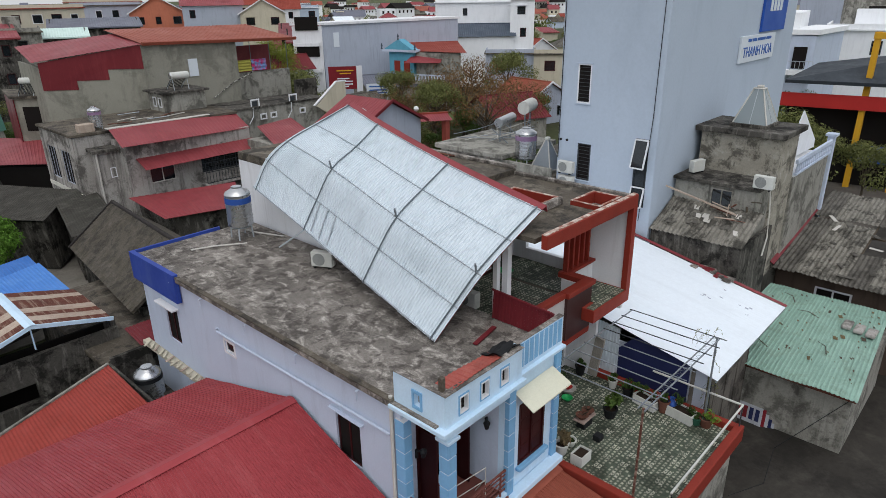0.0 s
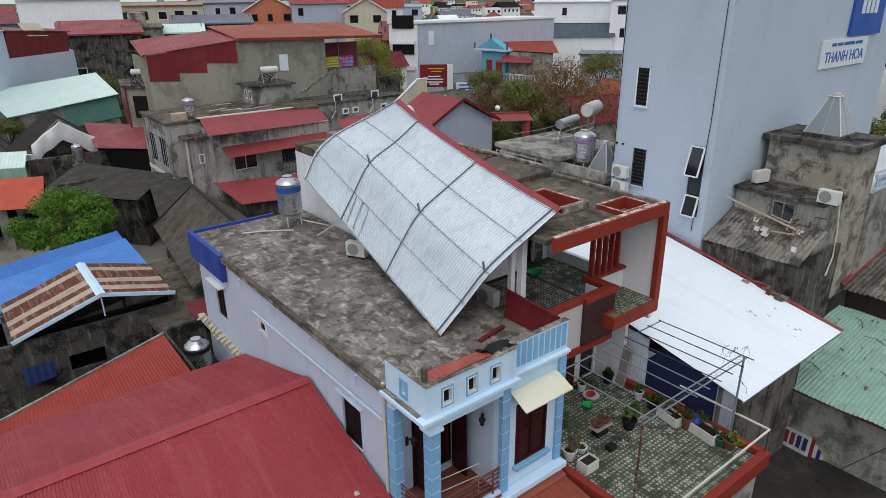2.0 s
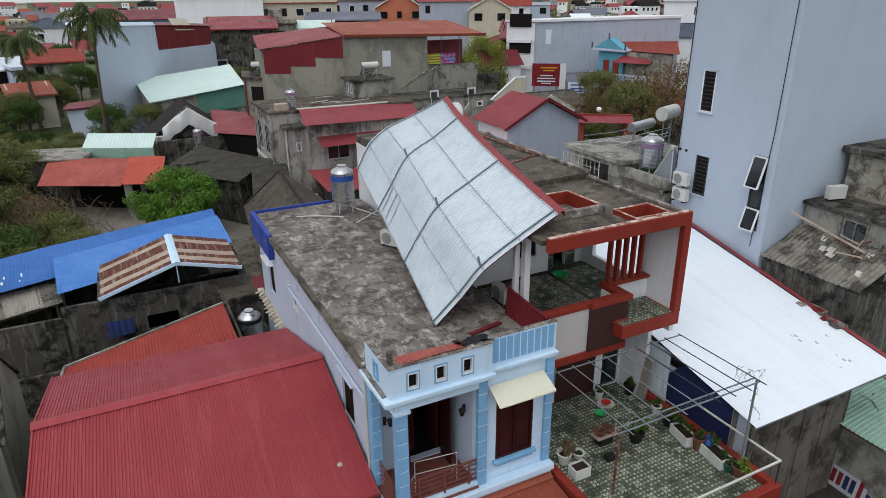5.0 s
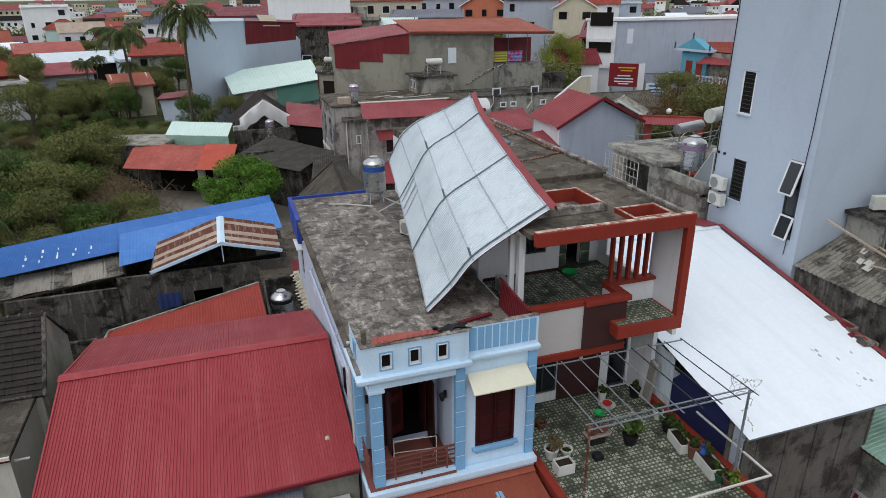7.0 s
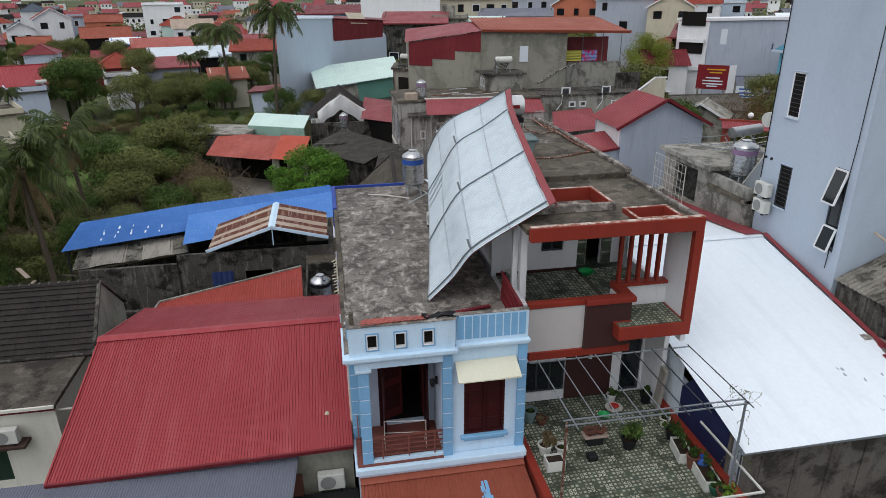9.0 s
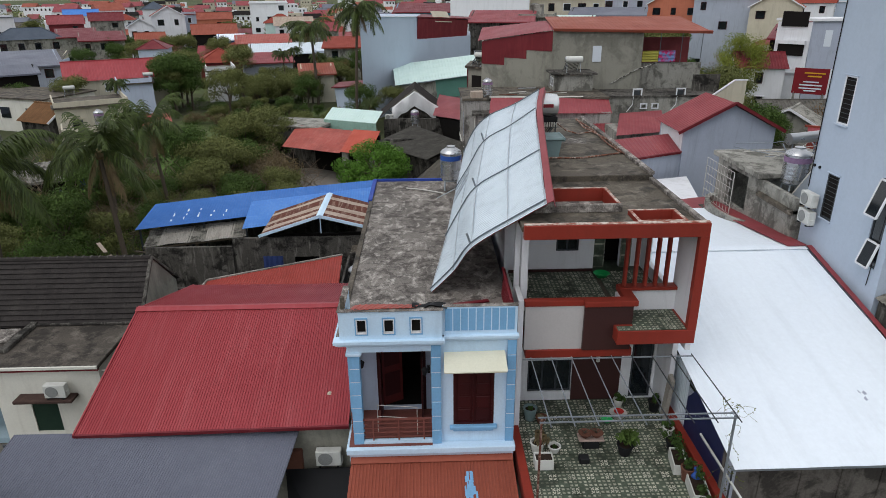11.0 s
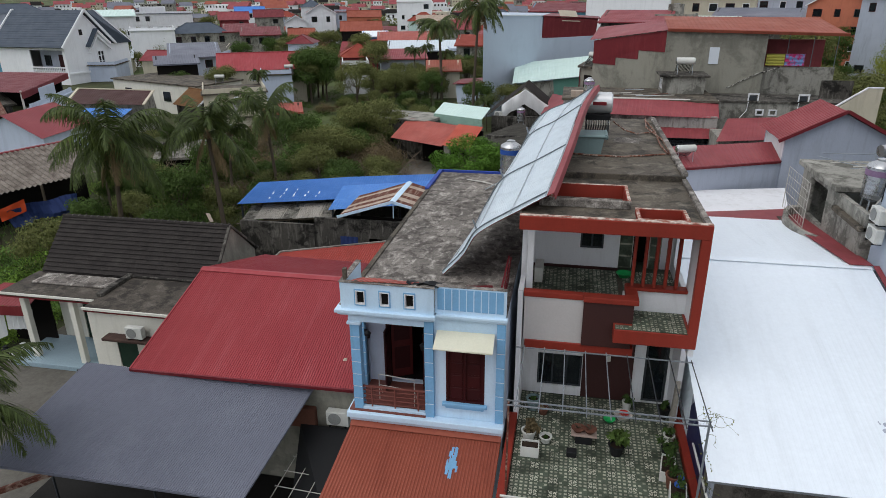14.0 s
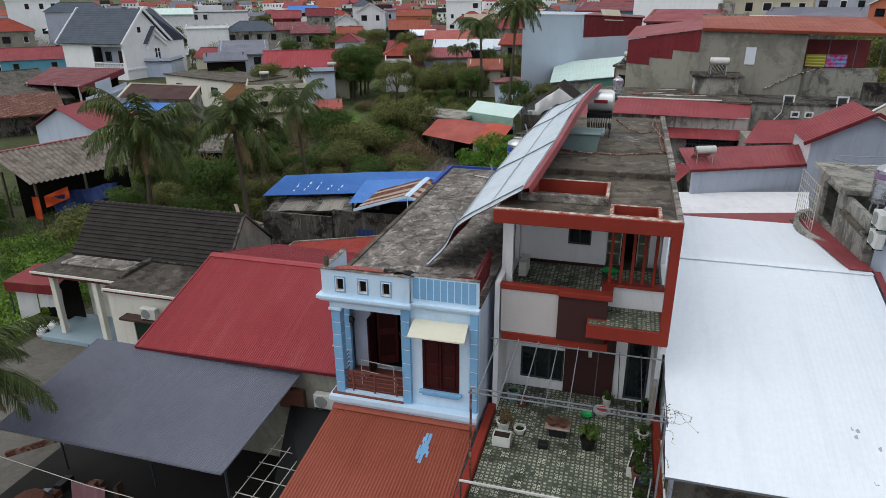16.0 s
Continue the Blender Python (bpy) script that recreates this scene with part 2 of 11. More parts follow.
M_ACWHITE = mat("aged_white_casing", "cfd0cb", "c2c3bd", rough=0.55, grain=0.05, bump=0, stain="8f8b80", stain_amount=0.3)
M_GRILLE = mat("grey_wire_grille", "8f918f", "7b7d7b", rough=0.6, grain=0.15, bump=0)
M_BLACK = mat("black_plastic", "17181a", "1f2022", rough=0.6, grain=0.1, bump=0)
M_GREENPL = mat("bright_green_plastic", "27a35c", "21964f", rough=0.4, grain=0.04, bump=0)
M_REDPL = mat("red_plastic", "b3322e", "a52a28", rough=0.45, grain=0.05, bump=0)
M_BLUEPL = mat("blue_plastic", "31559f", "2b4c92", rough=0.45, grain=0.05, bump=0)
M_TERRA = mat("terracotta", "6e493c", "5c3c31", rough=0.85, grain=0.12, bump=0.1)
M_SOIL = mat("dark_soil", "352a22", "2a211b", rough=1.0, grain=0.25, bump=0.3)
M_FABRIC = mat("pale_tarpaulin", "d5d6d6", "c5c7c8", rough=0.7, grain=0.05, bump=0.1, stain="9c9c9a", stain_amount=0.3)
M_TARP = mat("blue_tarpaulin", "2f3f6e", "283660", rough=0.7, grain=0.1, bump=0.1)
M_ORANGETARP = mat("orange_tarpaulin", "c8502c", "b84522", rough=0.7, grain=0.1, bump=0.1)
M_SIGNRED = mat("maroon_sign", "7c2028", "701c24", rough=0.5, grain=0.05, bump=0)
M_SIGNBLUE = mat("blue_sign", "2d57ab", "274e9f", rough=0.5, grain=0.05, bump=0)
M_SIGNWHITE = mat("white_sign", "d4dbe2", "ccd3da", rough=0.5, grain=0.03, bump=0)
M_INK = mat("blue_sign_letters", "2b5aa5", "2b5aa5", rough=0.5, grain=0.0, bump=0)
M_YELLOW = mat("yellow_paint", "d3a02c", "c79526", rough=0.6, grain=0.05, bump=0)
M_TURQ = mat("turquoise_paint", "64a6bd", "5a99b0", rough=0.7, grain=0.06, bump=0, stain="48707e", stain_amount=0.3)
M_HOOD = mat("grimy_brown_cement", "4e3b35", "3c2f2b", rough=0.9, grain=0.2, stain="6f5b51", stain_amount=0.4)
M_STONE = mat("pinkish_stone", "a8958c", "9a877e", rough=0.8, grain=0.1)
M_RAIL = mat("dull_red_iron", "7d4c44", "6d413a", rough=0.6, grain=0.1, bump=0)
M_SALMON = mat("salmon_paint", "c4785e", "b66c54", rough=0.8, grain=0.07, bump=0.05, stain="7d5448", stain_amount=0.3)
M_BARK = mat("grey_brown_bark", "5b5247", "4a4238", rough=0.95, grain=0.2, fine=25, bump=0.3)


def leaf_mat(name, a, b, island=0.25):
    """Leaves that let some light through, varied leaf by leaf."""
    m = mat(name, a, b, rough=0.7, coarse=0.4, fine=2, grain=0.12, bump=0, island=island, mix=0.6, spec=0.15)
    n, li = m.node_tree.nodes, m.node_tree.links
    bs, out = n["Principled BSDF"], n["Material Output"]
    thin, both = n.new("ShaderNodeBsdfTranslucent"), n.new("ShaderNodeMixShader")
    both.inputs[0].default_value = 0.22
    li.new(bs.inputs["Base Color"].links[0].from_socket, thin.inputs["Color"])
    li.new(bs.outputs[0], both.inputs[1])
    li.new(thin.outputs[0], both.inputs[2])
    li.new(both.outputs[0], out.inputs["Surface"])
    return m


M_LEAF = leaf_mat("garden_leaf", "3a4d22", "536833", 0.3)
M_LEAF2 = leaf_mat("dusty_leaf", "585d33", "777b4b", 0.3)
M_LEAFDRY = leaf_mat("dry_brown_leaf", "62563f", "7a6b50", 0.2)
M_LEAFBRIGHT = leaf_mat("bright_leaf", "5b7a2b", "7f9c45")
M_LEAFRUST = leaf_mat("rust_brown_leaf", "6b4a36", "77643f", 0.25)
M_LEAFTURN = leaf_mat("turning_leaf", "62722c", "8a8f3f")
M_LEAFPOT = leaf_mat("pot_plant_leaf", "30441f", "455c2d")
M_LEAFROUND = leaf_mat("round_tree_leaf", "446421", "638a36", 0.35)
M_PALM = leaf_mat("palm_frond_leaf", "34411c", "54622f", 0.45)
for k_, v_ in (("Roughness", 0.5), ("Specular IOR Level", 0.28)):
    bs_ = M_PALM.node_tree.nodes["Principled BSDF"].inputs[k_]
    for l_ in list(bs_.links):
        M_PALM.node_tree.links.remove(l_)
    bs_.default_value = v_
M_PALMDRY = leaf_mat("dead_palm_frond", "75654a", "8c7a5a", 0.2)
M_GRASS = leaf_mat("grass_blade", "56753a", "6c8a46")
M_LAWN = mat("short_green_grass", "465f2c", "5c773b", rough=1.0, coarse=0.25, fine=5, grain=0.3, bump=0.4, stain="75684a", stain_amount=0.4, stain_scale=(0.3, 0.3, 0.3), spec=0.1)


# ---- shaping helpers ----
class G:
    """Vertices and faces of one part, in world metres."""

    def __init__(self):
        self.v, self.f = [], []

    def add(self, pts, faces):
        k = len(self.v)
        self.v += [tuple(p) for p in pts]
        self.f += [tuple(i + k for i in q) for q in faces]
        return self

    def box(self, x0, x1, y0, y1, z0, z1, c=0.0):
        if not c:
            return self.add([(x, y, z) for x in (x0, x1) for y in (y0, y1) for z in (z0, z1)],
                            [(0, 1, 3, 2), (4, 6, 7, 5), (0, 4, 5, 1), (2, 3, 7, 6), (0, 2, 6, 4), (1, 5, 7, 3)])
        lo, hi, pts, idx = (x0, y0, z0), (x1, y1, z1), [], {}
        for s in [(a, b, d) for a in (0, 1) for b in (0, 1) for d in (0, 1)]:
            for k in range(3):
                p = [hi[i] if s[i] else lo[i] for i in range(3)]
                for i in range(3):
                    if i != k:
                        p[i] += -c if s[i] else c
                idx[s, k] = len(pts)
                pts.append(p)
        faces = []
        for k in range(3):
            i, j = (k + 1) % 3, (k + 2) % 3
            for e in (0, 1):
                ring = []
                for a, b in ((0, 0), (1, 0), (1, 1), (0, 1)):
                    s = [0, 0, 0]
                    s[k], s[i], s[j] = e, a, b
                    ring.append(idx[tuple(s), k])
                faces.append(tuple(ring if e else ring[::-1]))
            for a in (0, 1):
                for b in (0, 1):
                    s0, s1 = [0, 0, 0], [0, 0, 0]
                    s0[i] = s1[i] = a
                    s0[j] = s1[j] = b
                    s1[k] = 1
                    q = (idx[tuple(s0), i], idx[tuple(s1), i], idx[tuple(s1), j], idx[tuple(s0), j])
                    faces.append(q if a == b else q[::-1])
        for s in [(a, b, d) for a in (0, 1) for b in (0, 1) for d in (0, 1)]:
            q = (idx[s, 0], idx[s, 1], idx[s, 2])
            faces.append(q if sum(s) % 2 else q[::-1])
        return self.add(pts, faces)

    def beam(self, p, q, w, h=None, up=(0, 0, 1)):
        """A straight bar from p to q, w wide and h high."""
        h = w if h is None else h
        p, q = Vector(p), Vector(q)
        d = (q - p).normalized()
        s = d.cross(Vector(up))
        s = s.normalized() if s.length > 1e-4 else d.cross(Vector((1, 0, 0))).normalized()
        n = s.cross(d)
        pts = [e + s * a * w / 2 + n * b * h / 2 for e in (p, q) for a, b in ((-1, -1), (1, -1), (1, 1), (-1, 1))]
        return self.add(pts, [(0, 1, 2, 3), (7, 6, 5, 4), (0, 4, 5, 1), (1, 5, 6, 2), (2, 6, 7, 3), (3, 7, 4, 0)])

    def tube(self, pts, r, n=8, cap=True, r1=None):
        """A round bar along a list of points, tapering from r to r1."""
        pts = [Vector(p) for p in pts]
        r1 = r if r1 is None else r1
        ring, k0 = [], len(self.v)
        ref = Vector((0, 0, 1))
        for i, p in enumerate(pts):
            d = (pts[min(i + 1, len(pts) - 1)] - pts[max(i - 1, 0)]).normalized()
            s = d.cross(ref if abs(d.z) < 0.95 else Vector((1, 0, 0))).normalized()
            t = d.cross(s)
            rr = r + (r1 - r) * i / max(1, len(pts) - 1)
            for j in range(n):
                a = 2 * math.pi * j / n
                self.v.append(tuple(p + s * math.cos(a) * rr + t * math.sin(a) * rr))
        for i in range(len(pts) - 1):
            for j in range(n):
                a, b = k0 + i * n + j, k0 + i * n + (j + 1) % n
                self.f.append((a, b, b + n, a + n))
        if cap:
            self.f.append(tuple(k0 + j for j in range(n))[::-1])
            e = k0 + (len(pts) - 1) * n
            self.f.append(tuple(e + j for j in range(n)))
        return self

    def lathe(self, c, prof, n=20):
        """A turned body about the upright axis through c: prof is (radius, height) from bottom to top."""
        k0 = len(self.v)
        for r, z in prof:
            for j in range(n):
                a = 2 * math.pi * j / n
                self.v.append((c[0] + r * math.cos(a), c[1] + r * math.sin(a), c[2] + z))
        for i in range(len(prof) - 1):
            for j in range(n):
                a, b = k0 + i * n + j, k0 + i * n + (j + 1) % n
                self.f.append((a, b, b + n, a + n))
        self.f.append(tuple(k0 + j for j in range(n))[::-1])
        e = k0 + (len(prof) - 1) * n
        self.f.append(tuple(e + j for j in range(n)))
        return self

    def slab(self, a, b, c, d, t):
        """A plate over the corners a b c d (anticlockwise from above), t thick downwards along its normal."""
        a, b, c, d = (Vector(p) for p in (a, b, c, d))
        n = (c - a).cross(d - b).normalized() * t
        pts = [a, b, c, d, a - n, b - n, c - n, d - n]
        return self.add(pts, [(0, 1, 2, 3), (7, 6, 5, 4), (0, 4, 5, 1), (1, 5, 6, 2), (2, 6, 7, 3), (3, 7, 4, 0)])

    def prism(self, poly, axis, lo, hi):
        """A polygon of (u, v) pairs pushed along an axis from lo to hi; u, v are the other two axes in order."""
        def at(u, v, w):
            return {"x": (w, u, v), "y": (u, w, v), "z": (u, v, w)}[axis]
        k = len(poly)
        pts = [at(u, v, lo) for u, v in poly] + [at(u, v, hi) for u, v in poly]
        return self.add(pts, [tuple(range(k))[::-1], tuple(range(k, 2 * k))] + [(i, (i + 1) % k, k + (i + 1) % k, k + i) for i in range(k)])

    def wall(self, axis, p0, p1, a0, a1, z0, z1, holes=()):
        """An upright wall between the planes p0 and p1 of the axis, from a0 to a1 along it, with holes (a, b, low, high) through it."""
        us = sorted({a0, a1, *[min(max(v, a0), a1) for h in holes for v in h[:2]]})
        zs = sorted({z0, z1, *[min(max(v, z0), z1) for h in holes for v in h[2:]]})
        solid = {}
        for i in range(len(us) - 1):
            for j in range(len(zs) - 1):
                u, z = (us[i] + us[i + 1]) / 2, (zs[j] + zs[j + 1]) / 2
                solid[i, j] = not any(h[0] < u < h[1] and h[2] < z < h[3] for h in holes)

        def at(p, u, z):
            return (p, u, z) if axis == "x" else (u, p, z)
        for (i, j), s in solid.items():
            if not s:
                continue
            u0, u1, w0, w1 = us[i], us[i + 1], zs[j], zs[j + 1]
            quads = [[at(p0, u0, w0), at(p0, u1, w0), at(p0, u1, w1), at(p0, u0, w1)], [at(p1, u0, w0), at(p1, u0, w1), at(p1, u1, w1), at(p1, u1, w0)]]
            if not solid.get((i - 1, j)):
                quads.append([at(p0, u0, w0), at(p0, u0, w1), at(p1, u0, w1), at(p1, u0, w0)])
            if not solid.get((i + 1, j)):
                quads.append([at(p0, u1, w0), at(p1, u1, w0), at(p1, u1, w1), at(p0, u1, w1)])
            if not solid.get((i, j - 1)):
                quads.append([at(p0, u0, w0), at(p1, u0, w0), at(p1, u1, w0), at(p0, u1, w0)])
            if not solid.get((i, j + 1)):
                quads.append([at(p0, u0, w1), at(p0, u1, w1), at(p1, u1, w1), at(p1, u0, w1)])
            for q in quads:
                self.add(q, [(0, 1, 2, 3)])
        return self

    def corr(self, a, b, c, d, pitch=0.15, amp=0.02, rows=5, wave="trap", sag=0.006, t=0.012):
        """A profiled sheet over the corners a b c d: ribs run from the edge a-b to the edge d-c, side by side from a to b."""
        a, b, c, d = (Vector(p) for p in (a, b, c, d))
        n = (c - a).cross(d - b).normalized()
        if n.z < 0:
            n = -n
        k = max(1, round((b - a).length / pitch))
        prof = {"trap": ((0, 0), (0.5, 0), (0.62, 1), (0.88, 1)), "sine": ((0, 0), (0.25, 0.5), (0.5, 1), (0.75, 0.5))}[wave]
        us = [((i + x) / k, y) for i in range(k) for x, y in prof] + [(1.0, 0)]
        k0, m = len(self.v), len(us)
        for layer in (0, 1):
            for r in range(rows + 1):
                w = r / rows
                for u, y in us:
                    p = (a.lerp(b, u)).lerp(d.lerp(c, u), w)
                    s = sag * noise.noise(p * 0.9) * 2
                    self.v.append(tuple(p + n * (amp * y + s - layer * t)))
        size = (rows + 1) * m
        for r in range(rows):
            for i in range(m - 1):
                q = k0 + r * m + i
                self.f.append((q, q + 1, q + m + 1, q + m))
                q += size
                self.f.append((q, q + m, q + m + 1, q + 1))
            for i in (0, m - 1):
                q = k0 + r * m + i
                self.f.append((q, q + m, q + m + size, q + size))
        for r in (0, rows):
            for i in range(m - 1):
                q = k0 + r * m + i
                self.f.append((q, q + size, q + size + 1, q + 1))
        return self


BASE = {}


def thing(name, base, label, category, group="", kind=""):
    """An empty at the base of a thing, to which its parts are tied."""
    ob = new(name)
    ob.empty_display_size = 0.2
    ob.location = base
    BASE[ob] = Vector(base)
    return tagged(ob, label, category, group, kind)


def mesh_of(name, g, material, smooth=False, base=(0, 0, 0)):
    me = bpy.data.meshes.new(name)
    bx, by, bz = base
    me.from_pydata([(x - bx, y - by, z - bz) for x, y, z in g.v], [], g.f)
    bm = bmesh.new()
    bm.from_mesh(me)
    if len(g.v) < 6000:
        bmesh.ops.remove_doubles(bm, verts=bm.verts, dist=0.0005)
    bmesh.ops.recalc_face_normals(bm, faces=bm.faces)
    bm.to_mesh(me)
    bm.free()
    me.materials.append(material)
    if smooth:
        me.polygons.foreach_set("use_smooth", [True] * len(me.polygons))
        me.set_sharp_from_angle(angle=radians(40))
    return me


def part(name, g, material, parent, label="", smooth=False, kind=""):
    ob = new(name, mesh_of(name, g, material, smooth, BASE[parent]))
    ob.parent = parent
    BASE[ob] = BASE[parent]
    return tagged(ob, label, kind=kind)


def single(name, g, material, label, category, group="", kind="", smooth=False):
    """A thing that is one mesh, with its origin at the middle of its foot."""
    xs, ys, zs = zip(*g.v)
    base = ((min(xs) + max(xs)) / 2, (min(ys) + max(ys)) / 2, min(zs))
    ob = new(name, mesh_of(name, g, material, smooth, base))
    ob.location = base
    BASE[ob] = Vector(base)
    return tagged(ob, label, category, group, kind)


def window(parent, axis, plane, a0, a1, z0, z1, out, frame_mat, panes=2, depth=0.06, w=0.06, pane_mat=None, bars=0, label=""):
    """A framed window set in an opening: the frame, its panes and, if asked, flat bars across it. out: the side that is outdoors."""
    g = G()
    p0, p1 = sorted((plane, plane - out * depth))
    g.wall(axis, p0, p1, a0, a1, z0, z1,
           [(a0 + w + (a1 - a0 - w) / panes * i, a0 + (a1 - a0 - w) / panes * (i + 1), z0 + w, z1 - w) for i in range(panes)])
    win = part("window", g, frame_mat, parent, label)
    for i in range(panes):
        u0, u1 = a0 + w + (a1 - a0 - w) / panes * i, a0 + (a1 - a0 - w) / panes * (i + 1)
        m0, m1 = (p0 + p1) / 2 - 0.008, (p0 + p1) / 2 + 0.008
        b = (m0, m1, u0, u1, z0 + w, z1 - w) if axis == "x" else (u0, u1, m0, m1, z0 + w, z1 - w)
        part("pane", G().box(*b), pane_mat or M_GLASS, win)
    for i in range(bars):
        z = z0 + (z1 - z0) * (i + 0.5) / bars
        q0, q1 = sorted((plane + out * 0.005, plane + out * 0.03))
        b = (q0, q1, a0 + w, a1 - w, z - 0.015, z + 0.015) if axis == "x" else (a0 + w, a1 - w, q0, q1, z - 0.015, z + 0.015)
        part("slat", G().box(*b), frame_mat, win)
    return win


# ---- ground ----
g = G()
g.add([(-2500, -2500, 0), (2500, -2500, 0), (2500, 2500, 0), (-2500, 2500, 0)], [(0, 1, 2, 3)])
M_GROUND = mat("earth_and_weeds", "3b3a28", "434c2e", rough=1.0, coarse=0.05, fine=1.5, grain=0.3, bump=0.3, stain="7a9152", stain_amount=0.85, stain_scale=(0.015, 0.015, 0.015))
single("ground", g, M_GROUND, "flat earth and weeds between the houses, green fields far off", "ground", kind="structure")
single("pavement_yard", G().box(8, 60, -40, 7.5, 0.0, 0.05), M_CONC, "damp stained concrete yard and lane beside the houses", "pavement", kind="structure")
single("pavement_street", G().box(42, 76, 7.5, 42, 0.0, 0.05), mat("dusty_street_concrete", "5d5852", "4b4742", rough=0.92, coarse=0.3, fine=7, grain=0.18, stain="35322e", stain_amount=0.5, stain_scale=(0.4, 0.4, 0.4)), "dull street and forecourt before the shops", "pavement", kind="structure")
single("pavement_lane", G().slab((-13, -30, 0.05), (8, -30, 0.05), (8, 24, 0.05), (-11, 24, 0.05), 0.05), M_LANE, "grey concrete yard round the low houses", "pavement", kind="structure")
single("pavement_back", G().box(-1.5, 14, 36.5, 58, 0, 0.05), mat("pale_yard_concrete", "8d8880", "7b766e", rough=0.9, coarse=0.3, fine=8, grain=0.12, stain="55514a", stain_amount=0.5, stain_scale=(0.4, 0.4, 0.4)), "pale concrete yard in front of the low red-roofed house", "pavement", kind="structure")


# ---- the pale blue house ----
house = thing("house", (11.1, 16.0, 0), "narrow two-storey house, pale blue front and lavender side, flat concrete roof", "house")
XL, XR, YF, YB, ZR = 8.72, 13.62, 8.35, 23.9, 8.0
part("wall", G().wall("x", XL, XL + 0.2, 9.6, YB, 0, ZR - 0.16, [(11.2, 12.2, 5.1, 6.57), (21.3, 22.25, 5.05, 6.5), (17.4, 17.95, 6.15, 6.55)]), M_SIDE, house, "lavender-grey painted side wall")
part("wall", G().wall("x", XR - 0.2, XR, YF + 0.2, YB, 0, ZR - 0.16), M_SIDE, house)
part("wall", G().wall("y", YB - 0.2, YB, XL + 0.2, XR - 0.2, 0, ZR - 0.16), M_SIDE, house)
part("wall", G().wall("y", YF, YF + 0.2, 11.2, XR, 0, ZR - 0.16, [(11.85, 13.0, 4.92, 6.83)]), M_SKYBLUE, house, "pale blue front wall")
part("wall", G().wall("y", 9.9, 10.1, XL + 0.2, 11.4, 4.0, ZR - 0.16, [(9.55, 10.98, 4.4, 7.0)]), M_SIDE, house)
part("wall", G().wall("x", 11.2, 11.4, YF + 0.2, 9.9, 4.0, ZR - 0.16), M_SIDE, house)
part("wall", G().wall("y", 8.5, 8.7, XL, 11.2, 0, 4.0), M_SKYBLUE, house)
# room wall coloured near-black, its lack of light put into the colour
part("inner_wall", G().box(9.0, 13.3, 12.5, 12.7, 4.0, 7.8), M_DARK, house, "near-black wall standing in for the unlit room behind the door")
part("balcony_floor", G().box(XL, 11.2, 8.15, 9.9, 4.16, 4.36), M_RAIL, house, "red-brown tiled balcony floor")
dl = part("door", G().slab((9.62, 10.1, 6.62), (10.27, 10.43, 6.62), (10.25, 10.48, 6.62), (9.62, 10.15, 6.62), 2.24), M_DOORWOOD, house, "dark red wooden door standing open")
for z in (4.6, 5.7):
    part("panel", G().slab((9.71, 10.13, z + 0.95), (10.19, 10.37, z + 0.95), (10.18, 10.4, z + 0.95), (9.71, 10.16, z + 0.95), 0.85), M_WOOD, dl)
part("door", G().slab((10.88, 10.12, 6.62), (10.92, 10.12, 6.62), (10.92, 10.8, 6.62), (10.88, 10.8, 6.62), 2.24), M_DOORWOOD, house, "dark red wooden door standing open")
# floor and side walls near-black too, so that the room reads as unlit
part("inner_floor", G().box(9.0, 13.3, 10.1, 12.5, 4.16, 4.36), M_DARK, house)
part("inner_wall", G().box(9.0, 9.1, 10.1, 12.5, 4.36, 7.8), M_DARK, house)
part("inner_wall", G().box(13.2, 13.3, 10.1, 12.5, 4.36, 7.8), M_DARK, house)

# roof slab with an uneven top
g = G()
nx, ny = 26, 78
for j in range(ny + 1):
    for i in range(nx + 1):
        x, y = 8.56 + (XR - 8.56) * i / nx, 8.3 + (YB + 0.1 - 8.3) * j / ny
        edge = i in (0, nx) or j in (0, ny)
        g.v.append((x, y, ZR + (0.0 if edge else 0.02 * noise.noise((x * 0.7, y * 0.7, 1)) + 0.008 * noise.noise((x * 4, y * 4, 3)))))
g.f += [(j * (nx + 1) + i, j * (nx + 1) + i + 1, (j + 1) * (nx + 1) + i + 1, (j + 1) * (nx + 1) + i) for j in range(ny) for i in range(nx)]
k = len(g.v)
rim = [i for i in range(nx + 1)] + [j * (nx + 1) + nx for j in range(1, ny + 1)] + [ny * (nx + 1) + i for i in range(nx - 1, -1, -1)] + [j * (nx + 1) for j in range(ny - 1, 0, -1)]
g.v += [(g.v[r][0], g.v[r][1], ZR - 0.15) for r in rim]
g.f += [(rim[i], rim[(i + 1) % len(rim)], k + (i + 1) % len(rim), k + i) for i in range(len(rim))]
g.f.append(tuple(range(k, len(g.v))))
part("roof", g, M_SLAB, house, "bare stained concrete roof slab")
part("roof_edge", G().box(8.54, 8.72, 9.75, 21.4, ZR, ZR + 0.05, 0.015), M_SLAB2, house, "thin dark cement edge")
g = G().box(8.5, 8.68, 20.6, YB + 0.2, 7.05, ZR + 0.12).box(8.68, 12.2, YB + 0.1, YB + 0.2, 7.05, ZR + 0.12)
part("parapet", g, M_COBALT, house, "cobalt blue painted back corner")

